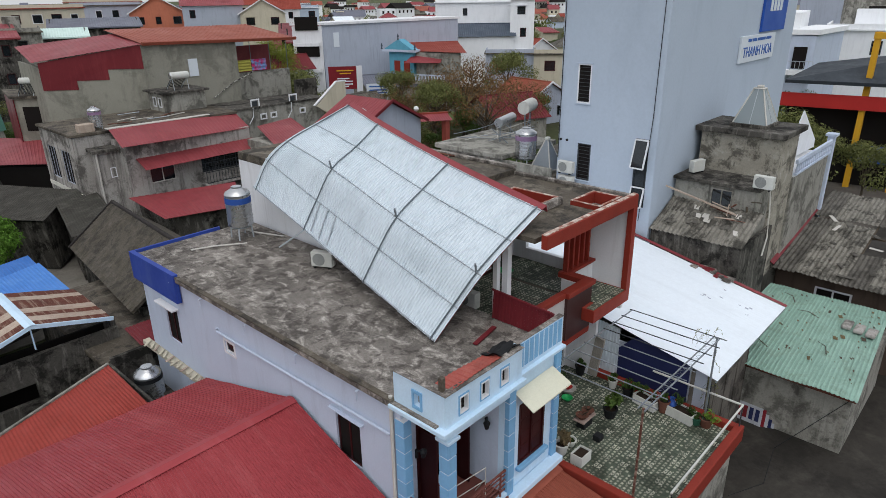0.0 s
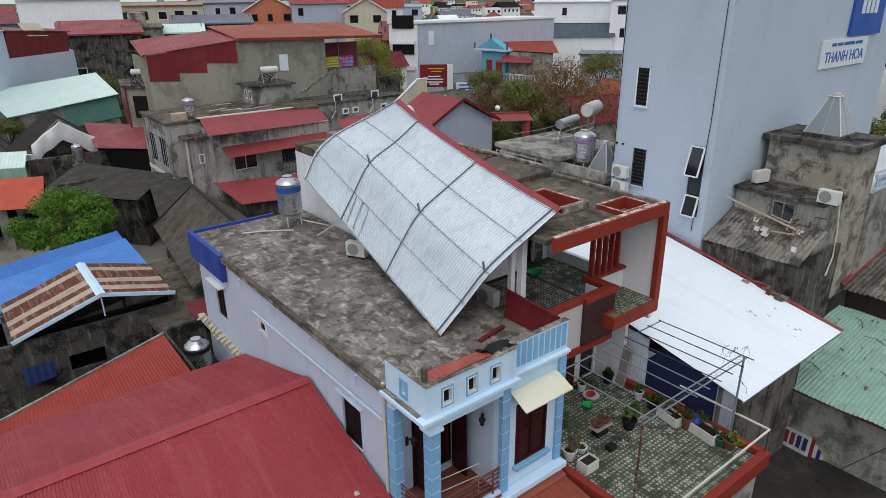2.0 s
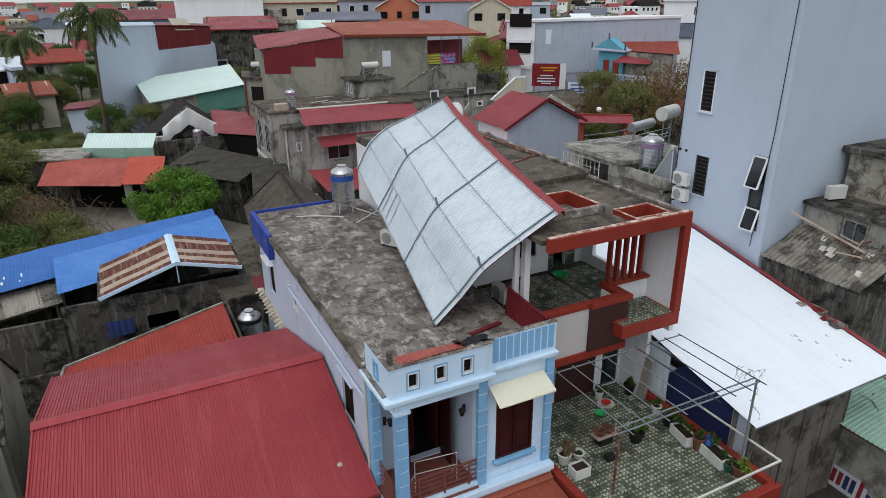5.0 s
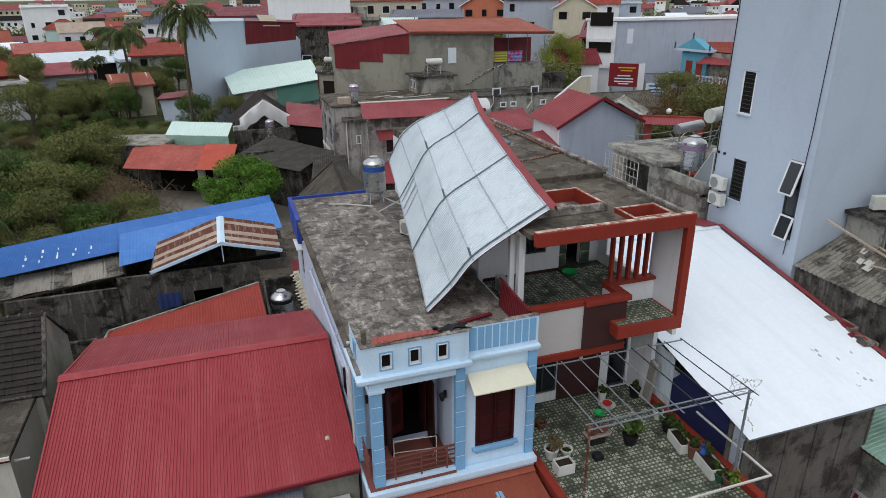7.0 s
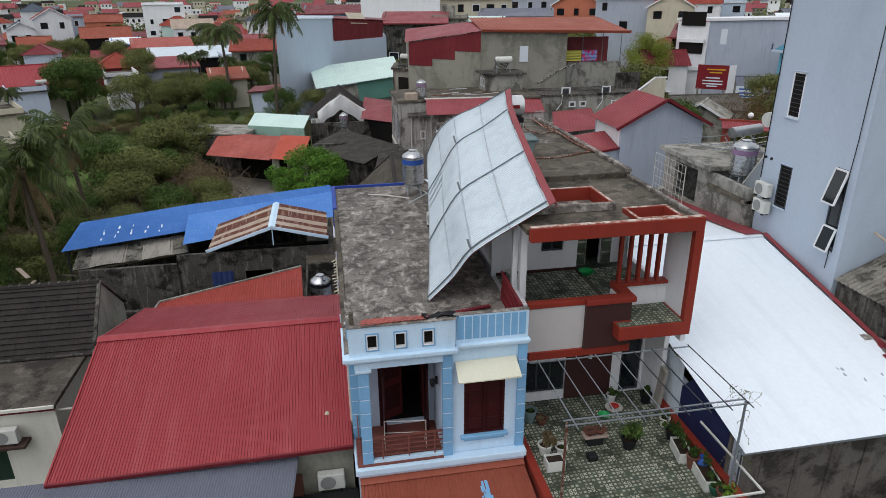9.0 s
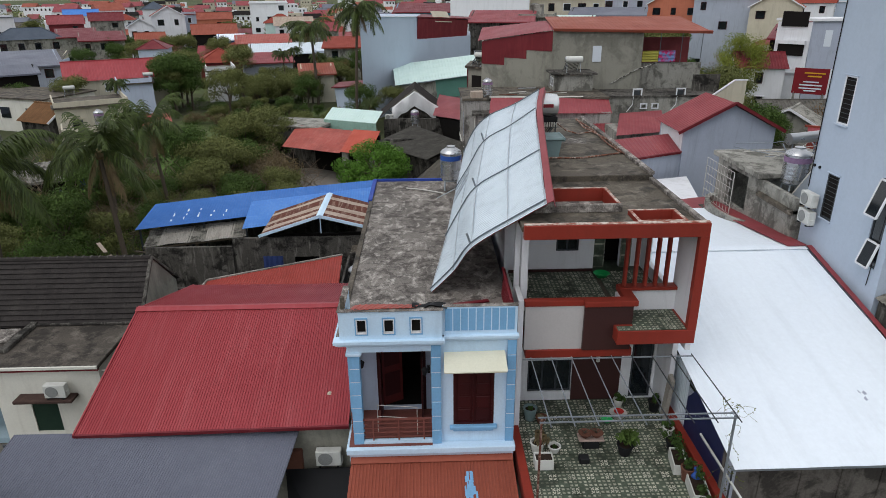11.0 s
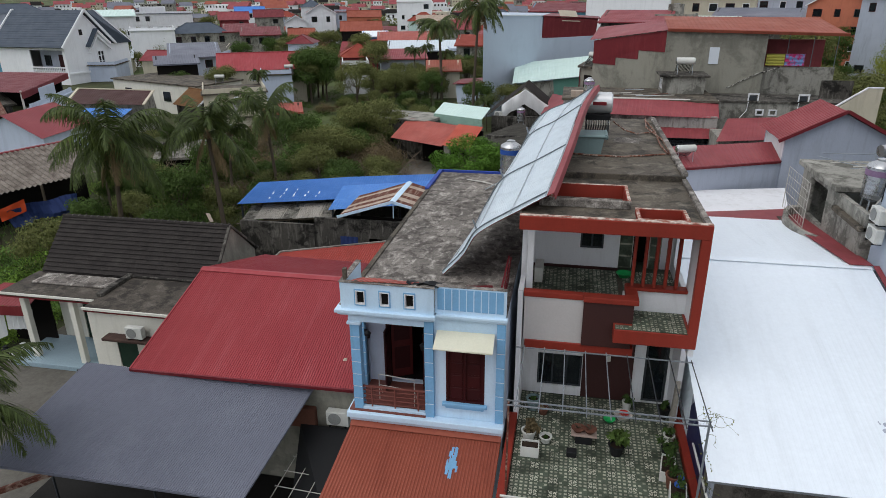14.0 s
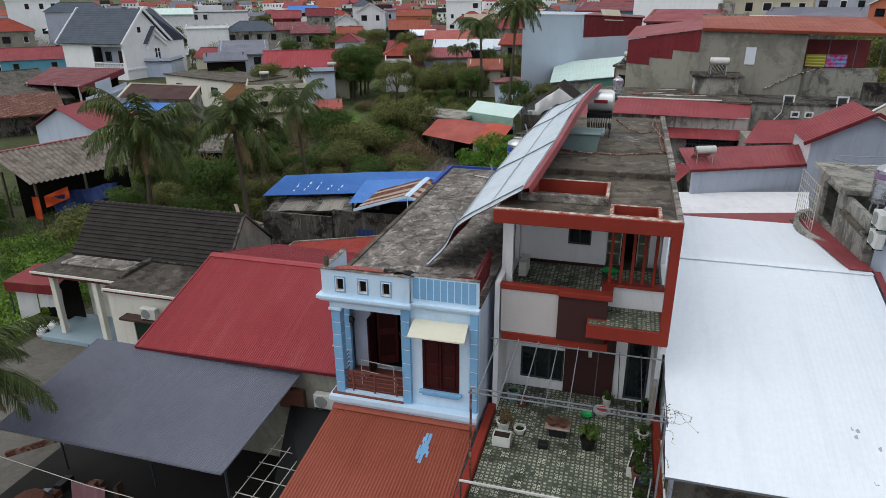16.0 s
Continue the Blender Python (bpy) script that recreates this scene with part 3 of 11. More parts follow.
# front parapet, left with three small openings, right with a battened panel
holes = [(c - 0.12, c + 0.12, 8.17, 8.57) for c in (9.3, 10.05, 10.8)]
part("parapet", G().wall("y", 8.1, 8.22, XL - 0.04, 11.52, 7.97, 8.83, holes), M_SKYBLUE, house)
part("parapet", G().wall("x", XL - 0.04, XL + 0.09, 8.22, 9.75, 7.97, 8.83, [(8.86, 9.06, 8.2, 8.54)]), M_SKYBLUE, house)
part("parapet", G().wall("y", 8.28, 8.42, 11.52, XR, 7.97, 8.83), M_SKYBLUE, house)
for c in (9.3, 10.05, 10.8):
    g = G().wall("y", 8.082, 8.098, c - 0.18, c + 0.18, 8.1, 8.64, [(c - 0.15, c + 0.15, 8.14, 8.6)])
    w_ = part("window", g, M_BLUETRIM, house, "small blue-framed opening in the parapet")
    part("lining", G().wall("y", 8.07, 8.2, c - 0.142, c + 0.142, 8.147, 8.593, [(c - 0.118, c + 0.118, 8.172, 8.568)]), M_WHITE, w_)
    # near-black plate for the shade inside the opening
    part("pane", G().box(c - 0.117, c + 0.117, 8.19, 8.21, 8.173, 8.567), M_DARK, w_)
part("window", G().wall("x", XL - 0.07, XL - 0.043, 8.8, 9.12, 8.12, 8.62, [(8.86, 9.06, 8.2, 8.54)]), M_BLUETRIM, house)
panel = part("panel", G().box(11.6, 13.54, 8.262, 8.278, 8.1, 8.78), M_BLUETRIM, house, "blue panel with pale upright battens")
for i in range(8):
    x = 11.6 + 1.94 * (i + 1) / 9
    part("batten", G().box(x - 0.014, x + 0.014, 8.246, 8.261, 8.1, 8.78), M_SKYBLUE, panel)
part("coping", G().box(XL - 0.07, 11.55, 8.06, 8.25, 8.832, 8.855, 0.008).box(XL - 0.07, XL + 0.12, 8.25, 9.78, 8.832, 8.855, 0.008).box(11.552, XR + 0.02, 8.26, 8.44, 8.832, 8.85, 0.006), M_SLAB, house, "grimy cement coping")
# cornice and beam over the balcony
for b in ((8.5, 11.58, 7.97, 9.8, 7.86, 7.968), (8.56, 11.55, 8.03, 9.78, 7.79, 7.858), (8.62, 11.5, 8.1, 9.76, 7.74, 7.788)):
    g = G().box(b[0], b[1], b[2], 8.3, b[4], b[5], 0.01)
    if b[0] < XL:
        g.box(b[0], XL + 0.02, 8.302, b[3], b[4], b[5], 0.01)
    part("cornice", g, M_SKYBLUE, house)
part("cornice", G().box(11.5, XR + 0.05, 8.16, 8.34, 7.88, 7.968, 0.01).box(11.5, XR + 0.03, 8.22, 8.34, 7.8, 7.878, 0.01), M_SKYBLUE, house)
part("lintel", G().box(8.84, 11.2, 8.2, 8.5, 7.5, 7.738).box(8.84, 9.1, 8.502, 9.6, 7.5, 7.738), M_SKYBLUE, house)
part("balcony_ceiling", G().box(8.9, 11.2, 8.5, 9.9, 7.64, 7.74), M_WHITE, house)
part("ledge", G().box(XL - 0.08, XR + 0.04, 8.02, 8.34, 4.1, 4.3, 0.02).box(XL - 0.08, XL, 8.342, 9.7, 4.1, 4.3, 0.02), M_SKYBLUE, house)
part("base_band", G().box(XL - 0.01, XR, 8.14, 8.34, 3.8, 4.098), M_SIDE, house)
part("kerb", G().box(9.16, 11.2, 8.2, 8.33, 4.362, 4.46), M_SKYBLUE, house)


def pilaster(x0, x1, y0, y1, z0, z1, n=7):
    """A square post faced with blue blocks between white joints."""
    p = part("pilaster", G().box(x0 + 0.012, x1 - 0.012, y0 + 0.012, y1 - 0.012, z0, z1), M_WHITE, house, "post of blue blocks with white joints")
    h = (z1 - z0) / n
    for i in range(n):
        part("block", G().box(x0, x1, y0, y1, z0 + i * h + 0.012, z0 + (i + 1) * h - 0.012, 0.006), M_BLUETRIM, p)


pilaster(8.87, 9.17, 8.2, 8.5, 4.3, 7.4)
part("capital", G().box(8.8, 9.24, 8.13, 8.56, 7.4, 7.5, 0.02), M_SKYBLUE, house)
pilaster(11.19, 11.47, 8.2, 8.348, 4.3, 7.78)
pilaster(13.37, 13.62, 8.25, 8.348, 4.3, 7.78)
pilaster(8.66, 8.92, 9.44, 9.76, 4.3, 7.5)

# shuttered window under the cream awning
sh = part("window", G().wall("y", 8.33, 8.4, 11.83, 13.02, 4.9, 6.85, [(11.9, 12.4, 4.97, 6.78), (12.44, 12.95, 4.97, 6.78)]), M_WOOD, house, "dark red wooden shutters")
for a, b in ((11.9, 12.4), (12.44, 12.95)):
    lf = part("shutter", G().box(a, b, 8.385, 8.4, 4.97, 6.78), M_WOOD, sh)
    for i in range(4):
        z = 5.02 + i * 0.44
        part("raised_panel", G().box(a + 0.06, b - 0.06, 8.365, 8.384, z, z + 0.38, 0.008), M_WOOD, lf)
part("sill", G().box(11.72, 13.12, 8.2, 8.345, 4.79, 4.895, 0.015).box(11.82, 13.02, 8.24, 8.345, 4.7, 4.788, 0.015), M_BLUETRIM, house)
aw = part("awning", G().slab((11.55, 7.72, 7.08), (13.32, 7.72, 7.1), (13.3, 8.33, 7.4), (11.57, 8.33, 7.38), 0.02), M_AWNING, house, "cream plastic window awning")
part("awning_edge", G().box(11.56, 13.31, 7.71, 7.722, 7.055, 7.085), M_AWNING, aw)

# balcony doors, rail, lamps and a drying rack
dr = part("door", G().wall("y", 9.88, 9.98, 9.5, 11.03, 4.36, 7.05, [(9.6, 10.93, 4.36, 6.62), (9.6, 10.93, 6.7, 6.98)]), M_WOOD, house, "dark red double door standing open")
part("door_leaf", G().box(9.6, 9.65, 9.28, 9.9, 4.38, 6.6).box(9.652, 9.665, 9.36, 9.82, 4.6, 5.4).box(9.652, 9.665, 9.36, 9.82, 5.6, 6.4), M_WOOD, dr)
part("door_leaf", G().box(10.88, 10.93, 9.3, 9.9, 4.38, 6.6), M_WOOD, dr)
rail = part("balcony_rail", G().beam((9.16, 8.28, 5.18), (11.2, 8.28, 5.18), 0.05), M_RAIL, house, "red-brown iron balcony rail")
for z in (4.56, 4.72, 4.88, 5.04):
    part("bar", G().beam((9.16, 8.28, z), (11.2, 8.28, z), 0.03), M_RAIL, rail)
for x in (9.45, 10.2, 10.95):
    part("post", G().beam((x, 8.25, 4.46), (x, 8.25, 5.2), 0.04), M_RAIL, rail)
for z in (4.56, 4.72, 4.88, 5.04, 5.18):
    part("bar", G().beam((8.8, 8.5, z), (8.8, 9.44, z), 0.03), M_RAIL, rail)
for x, y, s in ((8.98, 9.36, -1), (11.12, 8.9, 1)):
    lamp = part("wall_lamp", G().box(x - 0.04, x + 0.04, y - 0.02, y + 0.02, 6.35, 6.6).beam((x, y, 6.5), (x - s * 0.12, y - 0.12, 6.6), 0.03), M_BLACK, house, "black lantern wall lamp")
    part("lantern", G().lathe((x - s * 0.12, y - 0.12, 6.36), ((0.05, 0), (0.09, 0.16), (0.1, 0.18), (0.02, 0.26)), 8), M_BLACK, lamp)
rack = thing("drying_rack", (10.15, 8.68, 4.37), "white tube clothes rack on the balcony", "rack")
for z in (4.95, 5.35):
    part("rail", G().tube([(9.55, 8.75, z), (10.75, 8.6, z)], 0.012, 6), M_PIPE, rack)
for x, y in ((9.55, 8.75), (10.75, 8.6)):
    part("leg", G().tube([(x, y, 4.37), (x, y, 5.35)], 0.012, 6), M_PIPE, rack)
    part("brace", G().tube([(x, y, 4.95), (x, y + 0.35, 4.4)], 0.012, 6), M_PIPE, rack)
# side windows, waste pipe, downpipe
window(house, "x", XL + 0.06, 11.2, 12.2, 5.1, 6.57, -1, M_WOOD, 2, pane_mat=M_DARK)
window(house, "x", XL + 0.06, 21.3, 22.25, 5.05, 6.5, -1, M_WOOD, 2, pane_mat=M_DARK)
window(house, "x", XL + 0.02, 17.4, 17.95, 6.15, 6.55, -1, M_WHITE, 1)
part("window_hood", G().box(8.45, XL, 21.1, 22.5, 6.55, 6.62, 0.01), M_WHITE, house)
part("window_hood", G().box(8.6, XL, 11.0, 12.4, 6.6, 6.65, 0.01), M_SIDE, house)
part("window_surround", G().wall("x", XL - 0.02, XL - 0.002, 17.32, 18.03, 6.07, 6.63, [(17.4, 17.95, 6.15, 6.55)]), M_WHITE, house)
part("waste_pipe", G().tube([(8.66, 18.3, 6.75), (8.66, 14, 6.85), (8.66, 9.95, 6.92)], 0.045, 8).tube([(8.66, 18.3, 6.7), (8.66, 18.3, 6.85), (8.8, 18.3, 6.85)], 0.045, 8), M_SIDE, house, smooth=True)
part("downpipe", G().tube([(8.65, 9.85, 8.1), (8.65, 9.85, 3.5)], 0.05, 8), M_PIPE, house, smooth=True)
for y in (11.0, 13.6, 16.2, 18.9, 21.0):
    part("drip_spout", G().tube([(8.75, y, 7.8), (8.5, y, 7.76)], 0.03, 6).tube([(8.52, y, 7.76), (8.52, y, 7.5)], 0.02, 6), M_SIDE, house)
part("ledge", G().box(8.45, XL, 19.6, 24.4, 4.05, 4.25, 0.02), M_CREAM, house, "broken cream ledge low on the side wall")

# porch roof in front of the house
porch = thing("porch_roof", (11.2, 4.5, 0), "faded red-orange corrugated porch roof with a blue paint splash", "roof")
part("sheet", G().corr((8.75, 0.2, 2.75), (13.6, 0.2, 2.75), (13.6, 8.13, 3.82), (8.75, 8.13, 3.82), 0.1, 0.02, 12), M_ORANGE, porch)
part("flashing", G().slab((8.75, 7.95, 3.86), (13.6, 7.95, 3.86), (13.6, 8.13, 3.95), (8.75, 8.13, 3.95), 0.02), M_ORANGE, porch)
for x in (8.85, 13.5):
    part("post", G().box(x - 0.05, x + 0.05, 0.4, 0.5, 0.05, 2.75), M_STEEL, porch)
for y in (0.5, 3, 5.5):
    part("purlin", G().beam((8.8, y, 2.72 + y * 0.135 - 0.05), (13.55, y, 2.72 + y * 0.135 - 0.05), 0.04, 0.06), M_STEEL, porch)
g = G()
random.seed(5)
for i in range(24):
    x, y = random.gauss(12.25, 0.08), random.gauss(6.95, 0.19)
    z = 2.75 + (y - 0.2) * (3.82 - 2.75) / 7.93 + 0.03
    w_, l_ = random.uniform(0.02, 0.05), random.uniform(0.06, 0.22)
    g.slab((x - w_, y - l_, z - l_ * 0.135), (x + w_, y - l_, z - l_ * 0.135), (x + w_, y + l_, z + l_ * 0.135), (x - w_, y + l_, z + l_ * 0.135), 0.004)
part("paint_splash", g, M_BLUETRIM, porch, "dried pale blue paint", kind="stuff")


# ---- the overturned metal roof ----
torn = thing("torn_metal_roof", (12.6, 15.5, ZR), "storm-torn corrugated metal roof lying overturned, steel frame upwards", "roof")
CTRL = [[(11.24, 10.86, 8.05), (11.96, 10.62, 8.9), (12.48, 10.22, 9.82), (13.51, 10.0, 10.57), (14.56, 9.75, 11.28)],
        [(11.87, 14.48, 8.55), (12.36, 14.2, 9.6), (12.92, 13.94, 10.55), (13.97, 13.84, 11.21), (15.02, 13.7, 11.87)],
        [(12.42, 18.25, 9.25), (12.98, 18.1, 10.25), (13.54, 17.82, 11.31), (14.53, 17.63, 11.94), (15.48, 17.5, 12.62)],
        [(13.02, 22.35, 9.92), (13.48, 21.95, 11.05), (14.1, 21.4, 11.75), (15.15, 20.9, 12.3), (15.97, 19.75, 13.05)]]


def cat(p, t):
    """A smooth curve through the points p, t from 0 to their last."""
    i = min(int(t), len(p) - 2)
    s = t - i
    a, b = Vector(p[i]), Vector(p[i + 1])
    ta = (b - Vector(p[i - 1])) / 2 if i else b - a
    tb = (Vector(p[i + 2]) - a) / 2 if i + 2 < len(p) else b - a
    return (2 * s**3 - 3 * s**2 + 1) * a + (s**3 - 2 * s**2 + s) * ta + (3 * s**2 - 2 * s**3) * b + (s**3 - s**2) * tb


def torn_at(u, v, lift=0.0):
    """A point of the torn roof: u along its length (0 to 3), v from its foot to its ridge (0 to 4)."""
    def at(uu, vv):
        row = [cat(r, max(0, min(4, vv))) for r in CTRL]
        return cat(row, max(0, min(3, uu)))
    p = at(u, v)
    du, dv = at(min(u + 0.02, 3), v) - at(max(u - 0.02, 0), v), at(u, min(v + 0.02, 4)) - at(u, max(v - 0.02, 0))
    n = du.cross(dv).normalized()
    if n.x > 0:
        n = -n
    return p + n * lift


PANELS, NV = 12, 20
for s in range(PANELS):
    slip, dent = random.uniform(-0.03, 0.03), random.uniform(-0.015, 0.015)
    for side, nm, material, off in (("in", "sheet", M_SILVER, 0.0), ("out", "outer_face", M_DEEPRED, -0.03)):
        g = G()
        ribs = 8
        us = [((i + x) / ribs, y) for i in range(ribs) for x, y in ((0, 0), (0.4, 0), (0.55, 1), (0.85, 1))] + [(1.0, 0.0)]
        for j in range(NV + 1):
            for x, y in us:
                u = 3 * (s + x * 1.0) / PANELS
                v = max(0, min(4, 4 * j / NV + (slip if j in (0, NV) else 0)))
                g.v.append(tuple(torn_at(u, v, off + 0.026 * y + dent * math.sin(math.pi * x) + 0.012 * noise.noise((u * 6, v * 2, 5)))))
        m = len(us)
        g.f = [(j * m + i, j * m + i + 1, (j + 1) * m + i + 1, (j + 1) * m + i) for j in range(NV) for i in range(m - 1)]
        if side == "in":
            sheet = part(nm, g, material, torn)
        else:
            part(nm, g, material, sheet, "dark red outer coating")
# frame: rafters across, purlins along
for u in (0.04, 1, 2, 2.93):
    g = G()
    for j in range(16):
        g.beam(torn_at(u, j / 4, 0.07), torn_at(u, (j + 1) / 4, 0.07), 0.034, 0.04)
    part("rafter", g, M_RAFTER, torn, "dull square steel tube")
for v in (0.04, 1, 2, 3, 3.97):
    g = G()
    for j in range(18):
        g.beam(torn_at(j / 6, v, 0.045), torn_at((j + 1) / 6, v, 0.04), 0.026, 0.03)
    part("purlin", g, M_STEEL, torn, "pale galvanised steel tube")
for u in (0.04, 1, 2):
    p = torn_at(u, 2, 0.1)
    part("stub", G().beam(p, p + Vector((-0.1, -0.05, 0.3)), 0.05), M_STEEL2, torn)
for u in (1.62, 1.76, 1.9):
    part("strut", G().beam(torn_at(u, 0.12, 0.06), torn_at(u + 0.04, 1.0, 0.06), 0.04), M_STEEL, torn)
p = torn_at(2, 0, 0.05)
part("loose_bar", G().beam(p, p + Vector((-0.75, 0.5, -0.55)), 0.045), M_STEEL, torn)
g = G()
for j in range(14):
    a0, a1 = torn_at(3 * j / 14, 4, 0.02), torn_at(3 * (j + 1) / 14, 4, 0.02)
    b0, b1 = a0 + Vector((0.2, -0.02, 0.09)), a1 + Vector((0.2, -0.02, 0.09))
    g.slab(a0, b0, b1, a1, 0.02)
    g.slab(b0, b0 + Vector((0.06, 0, -0.2)), b1 + Vector((0.06, 0, -0.2)), b1, 0.02)
part("ridge_flashing", g, M_REDMETAL, torn, "pale red ridge flashing, scuffed")

# what lies on the blue house's roof
single("metal_fence", G().corr((13.45, 8.5, 8.05), (13.45, 10.6, 8.05), (13.52, 10.6, 8.95), (13.52, 8.5, 8.85), 0.12, 0.02, 2).beam((13.45, 8.5, 8.87), (13.45, 10.6, 8.97), 0.05), M_DEEPRED, "dark red corrugated metal screen standing on the roof", "fence")
g = G().corr((8.95, 8.16, 8.87), (10.75, 8.16, 8.88), (10.95, 8.75, 8.72), (9.1, 8.8, 8.7), 0.17, 0.014, 4, sag=0.03)
single("torn_roof_sheet", g, M_FADEDRED, "torn red metal sheet curled over the front parapet", "roof sheet")
g, n_ = G(), 9
for i in range(n_):
    for j in range(7):
        x, y = 10.7 + 0.95 * i / (n_ - 1), 8.18 + 0.6 * j / 6
        g.v.append((x, y, 8.9 - 0.3 * (y - 8.18) + 0.14 * noise.noise((x * 4, y * 5, 2)) + 0.06 * math.sin(9 * x)))
g.f = [(i * 7 + j, i * 7 + j + 1, (i + 1) * 7 + j + 1, (i + 1) * 7 + j) for i in range(n_ - 1) for j in range(6)]
g.add([(x, y, z - 0.02) for x, y, z in g.v], [q[::-1] for q in g.f])
single("crumpled_tarpaulin", g, M_BLACK, "crumpled black sheet caught on the front parapet", "tarpaulin", smooth=True)
part("corner_post", G().box(8.74, 8.86, 8.24, 8.36, 8.856, 9.2, 0.01), M_SLAB2, house, "grimy broken post on the parapet corner")
single("red_flashing_strip", G().beam((11.9, 9.95, 8.06), (13.0, 10.15, 8.08), 0.14, 0.04), M_DEEPRED, "fallen strip of dark red flashing on the roof", "flashing")


# ---- repeated fittings ----
def ac_unit(label="aged white outdoor air-conditioner unit"):
    """An outdoor air-conditioner, front towards -y, foot at the origin."""
    t = thing("air_conditioner", (0, 0, 0), label, "air conditioner", "outdoor air conditioners")
    part("casing", G().box(-0.4, 0.4, -0.14, 0.14, 0.06, 0.6, 0.015), M_ACWHITE, t)
    part("fan_grille", G().add([(-0.1 + 0.23 * math.cos(a) * r, -0.145 - d, 0.33 + 0.23 * math.sin(a) * r) for r, d in ((1, 0), (1, 0.012), (0.25, 0.012)) for a in [2 * math.pi * i / 20 for i in range(20)]],
         [(k * 20 + i, k * 20 + (i + 1) % 20, (k + 1) * 20 + (i + 1) % 20, (k + 1) * 20 + i) for k in (0, 1) for i in range(20)] + [tuple(range(40, 60))]), M_GRILLE, t, "grey fan grille")
    for x in (-0.28, 0.28):
        part("foot", G().box(x - 0.03, x + 0.03, -0.16, 0.16, 0.0, 0.058), M_BLACK, t)
    part("side_cover", G().box(0.402, 0.43, -0.08, 0.1, 0.1, 0.3, 0.008), M_ACWHITE, t)
    return t


AC = ac_unit()
AC.matrix_basis = pose(12.55, 17.5, ZR + 0.02, 0, 0, -62)


def place(src, x, y, z, rz=0, s=1.0, label=""):
    ob = copy_thing(src, pose(x, y, z, 0, 0, rz))
    ob.scale = (s, s, s)
    if label:
        ob["label"] = label
    return ob


def water_tank(r=0.42, h=1.25, legs=0.45, band=M_BLUEPL, label="stainless steel water tank on a steel stand"):
    """An upright ribbed steel tank on a stand, foot at the origin."""
    t = thing("water_tank", (0, 0, 0), label, "water tank", "water tanks")
    prof = [(r * 0.75, legs), (r, legs + 0.06)]
    k = 7
    for i in range(k):
        z = legs + 0.06 + (h - 0.1) * i / k
        prof += [(r, z + 0.02), (r * 0.975, z + (h - 0.1) / k * 0.5), (r, z + (h - 0.1) / k - 0.02)]
    part("body", G().lathe((0, 0, 0), prof, 24), M_INOX, t, smooth=True)
    part("lid", G().lathe((0, 0, legs + h - 0.04), [(r, 0), (r * 0.92, 0.08), (r * 0.55, 0.19), (0.2, 0.24), (0.2, 0.3), (0.14, 0.31)], 24), M_INOX, t, smooth=True)
    part("label_band", G().lathe((0, 0, legs + h * 0.72), [(r * 1.008, 0), (r * 1.008, h * 0.17)], 24), band, t, smooth=True)
    part("stand_ring", G().lathe((0, 0, legs - 0.04), [(r * 0.8, 0), (r * 0.86, 0.02), (r * 0.8, 0.04)], 16), M_STEEL, t)
    for i in range(4):
        a = math.pi / 4 + i * math.pi / 2
        x, y = r * 0.8 * math.cos(a), r * 0.8 * math.sin(a)
        part("leg", G().beam((x * 1.1, y * 1.1, 0), (x, y, legs), 0.05), M_STEEL, t)
    return t


TANK = water_tank(0.5, 1.35, 0.5)
TANK.matrix_basis = pose(12.35, 22.5, ZR)
TANK["label"] = "stainless steel water tank with a blue band on the concrete roof"
TANK2 = water_tank(0.5, 1.35, 0.5, mat("lilac_band", "8d7390", "7e6682", rough=0.5), "stainless water tank with a faded lilac band on a roof")
TANK2.matrix_basis = pose(27.35, 19.5, 8.4) @ Matrix.Diagonal((1.12, 1.12, 1.0, 1.0))
g = G().tube([(12.0, 21.6, 8.06), (11.0, 22.3, 8.05), (10.2, 22.6, 8.05)], 0.03, 6).tube([(12.35, 22.9, 8.3), (12.9, 22.2, 8.1), (13.4, 21.2, 8.05)], 0.03, 6)
single("water_pipe", g, M_PIPE, "pale plastic water pipes lying round the tank", "pipe", smooth=True)


def solar_heater(label="rooftop solar water heater with a white drum"):
    """A horizontal drum over a rack of tubes, foot at the origin, tubes falling towards -y."""
    t = thing("solar_heater", (0, 0, 0), label, "water heater", "solar water heaters")
    part("drum", G().tube([(-0.72, 0.4, 1.1), (-0.68, 0.4, 1.1), (0.68, 0.4, 1.1), (0.72, 0.4, 1.1)], 0.28, 18), M_ACWHITE, t, smooth=True)
    for s in (-1, 1):
        part("end_cap", G().tube([(s * 0.72, 0.4, 1.1), (s * 0.78, 0.4, 1.1)], 0.26, 18, r1=0.2), M_INOX, t, smooth=True)
        part("leg", G().beam((s * 0.6, 0.55, 0), (s * 0.6, 0.42, 0.95), 0.04), M_STEEL, t)
        part("foot", G().beam((s * 0.6, -0.7, 0), (s * 0.6, -0.6, 0.12), 0.04), M_STEEL, t)
        part("rail", G().beam((s * 0.6, -0.65, 0.1), (s * 0.6, 0.4, 0.93), 0.04), M_STEEL, t)
    for i in range(12):
        x = -0.62 + 1.24 * i / 11
        part("tube", G().tube([(x, -0.6, 0.16), (x, 0.3, 0.95)], 0.028, 6), M_BLACK, t)
    return t


HEATER = solar_heater()


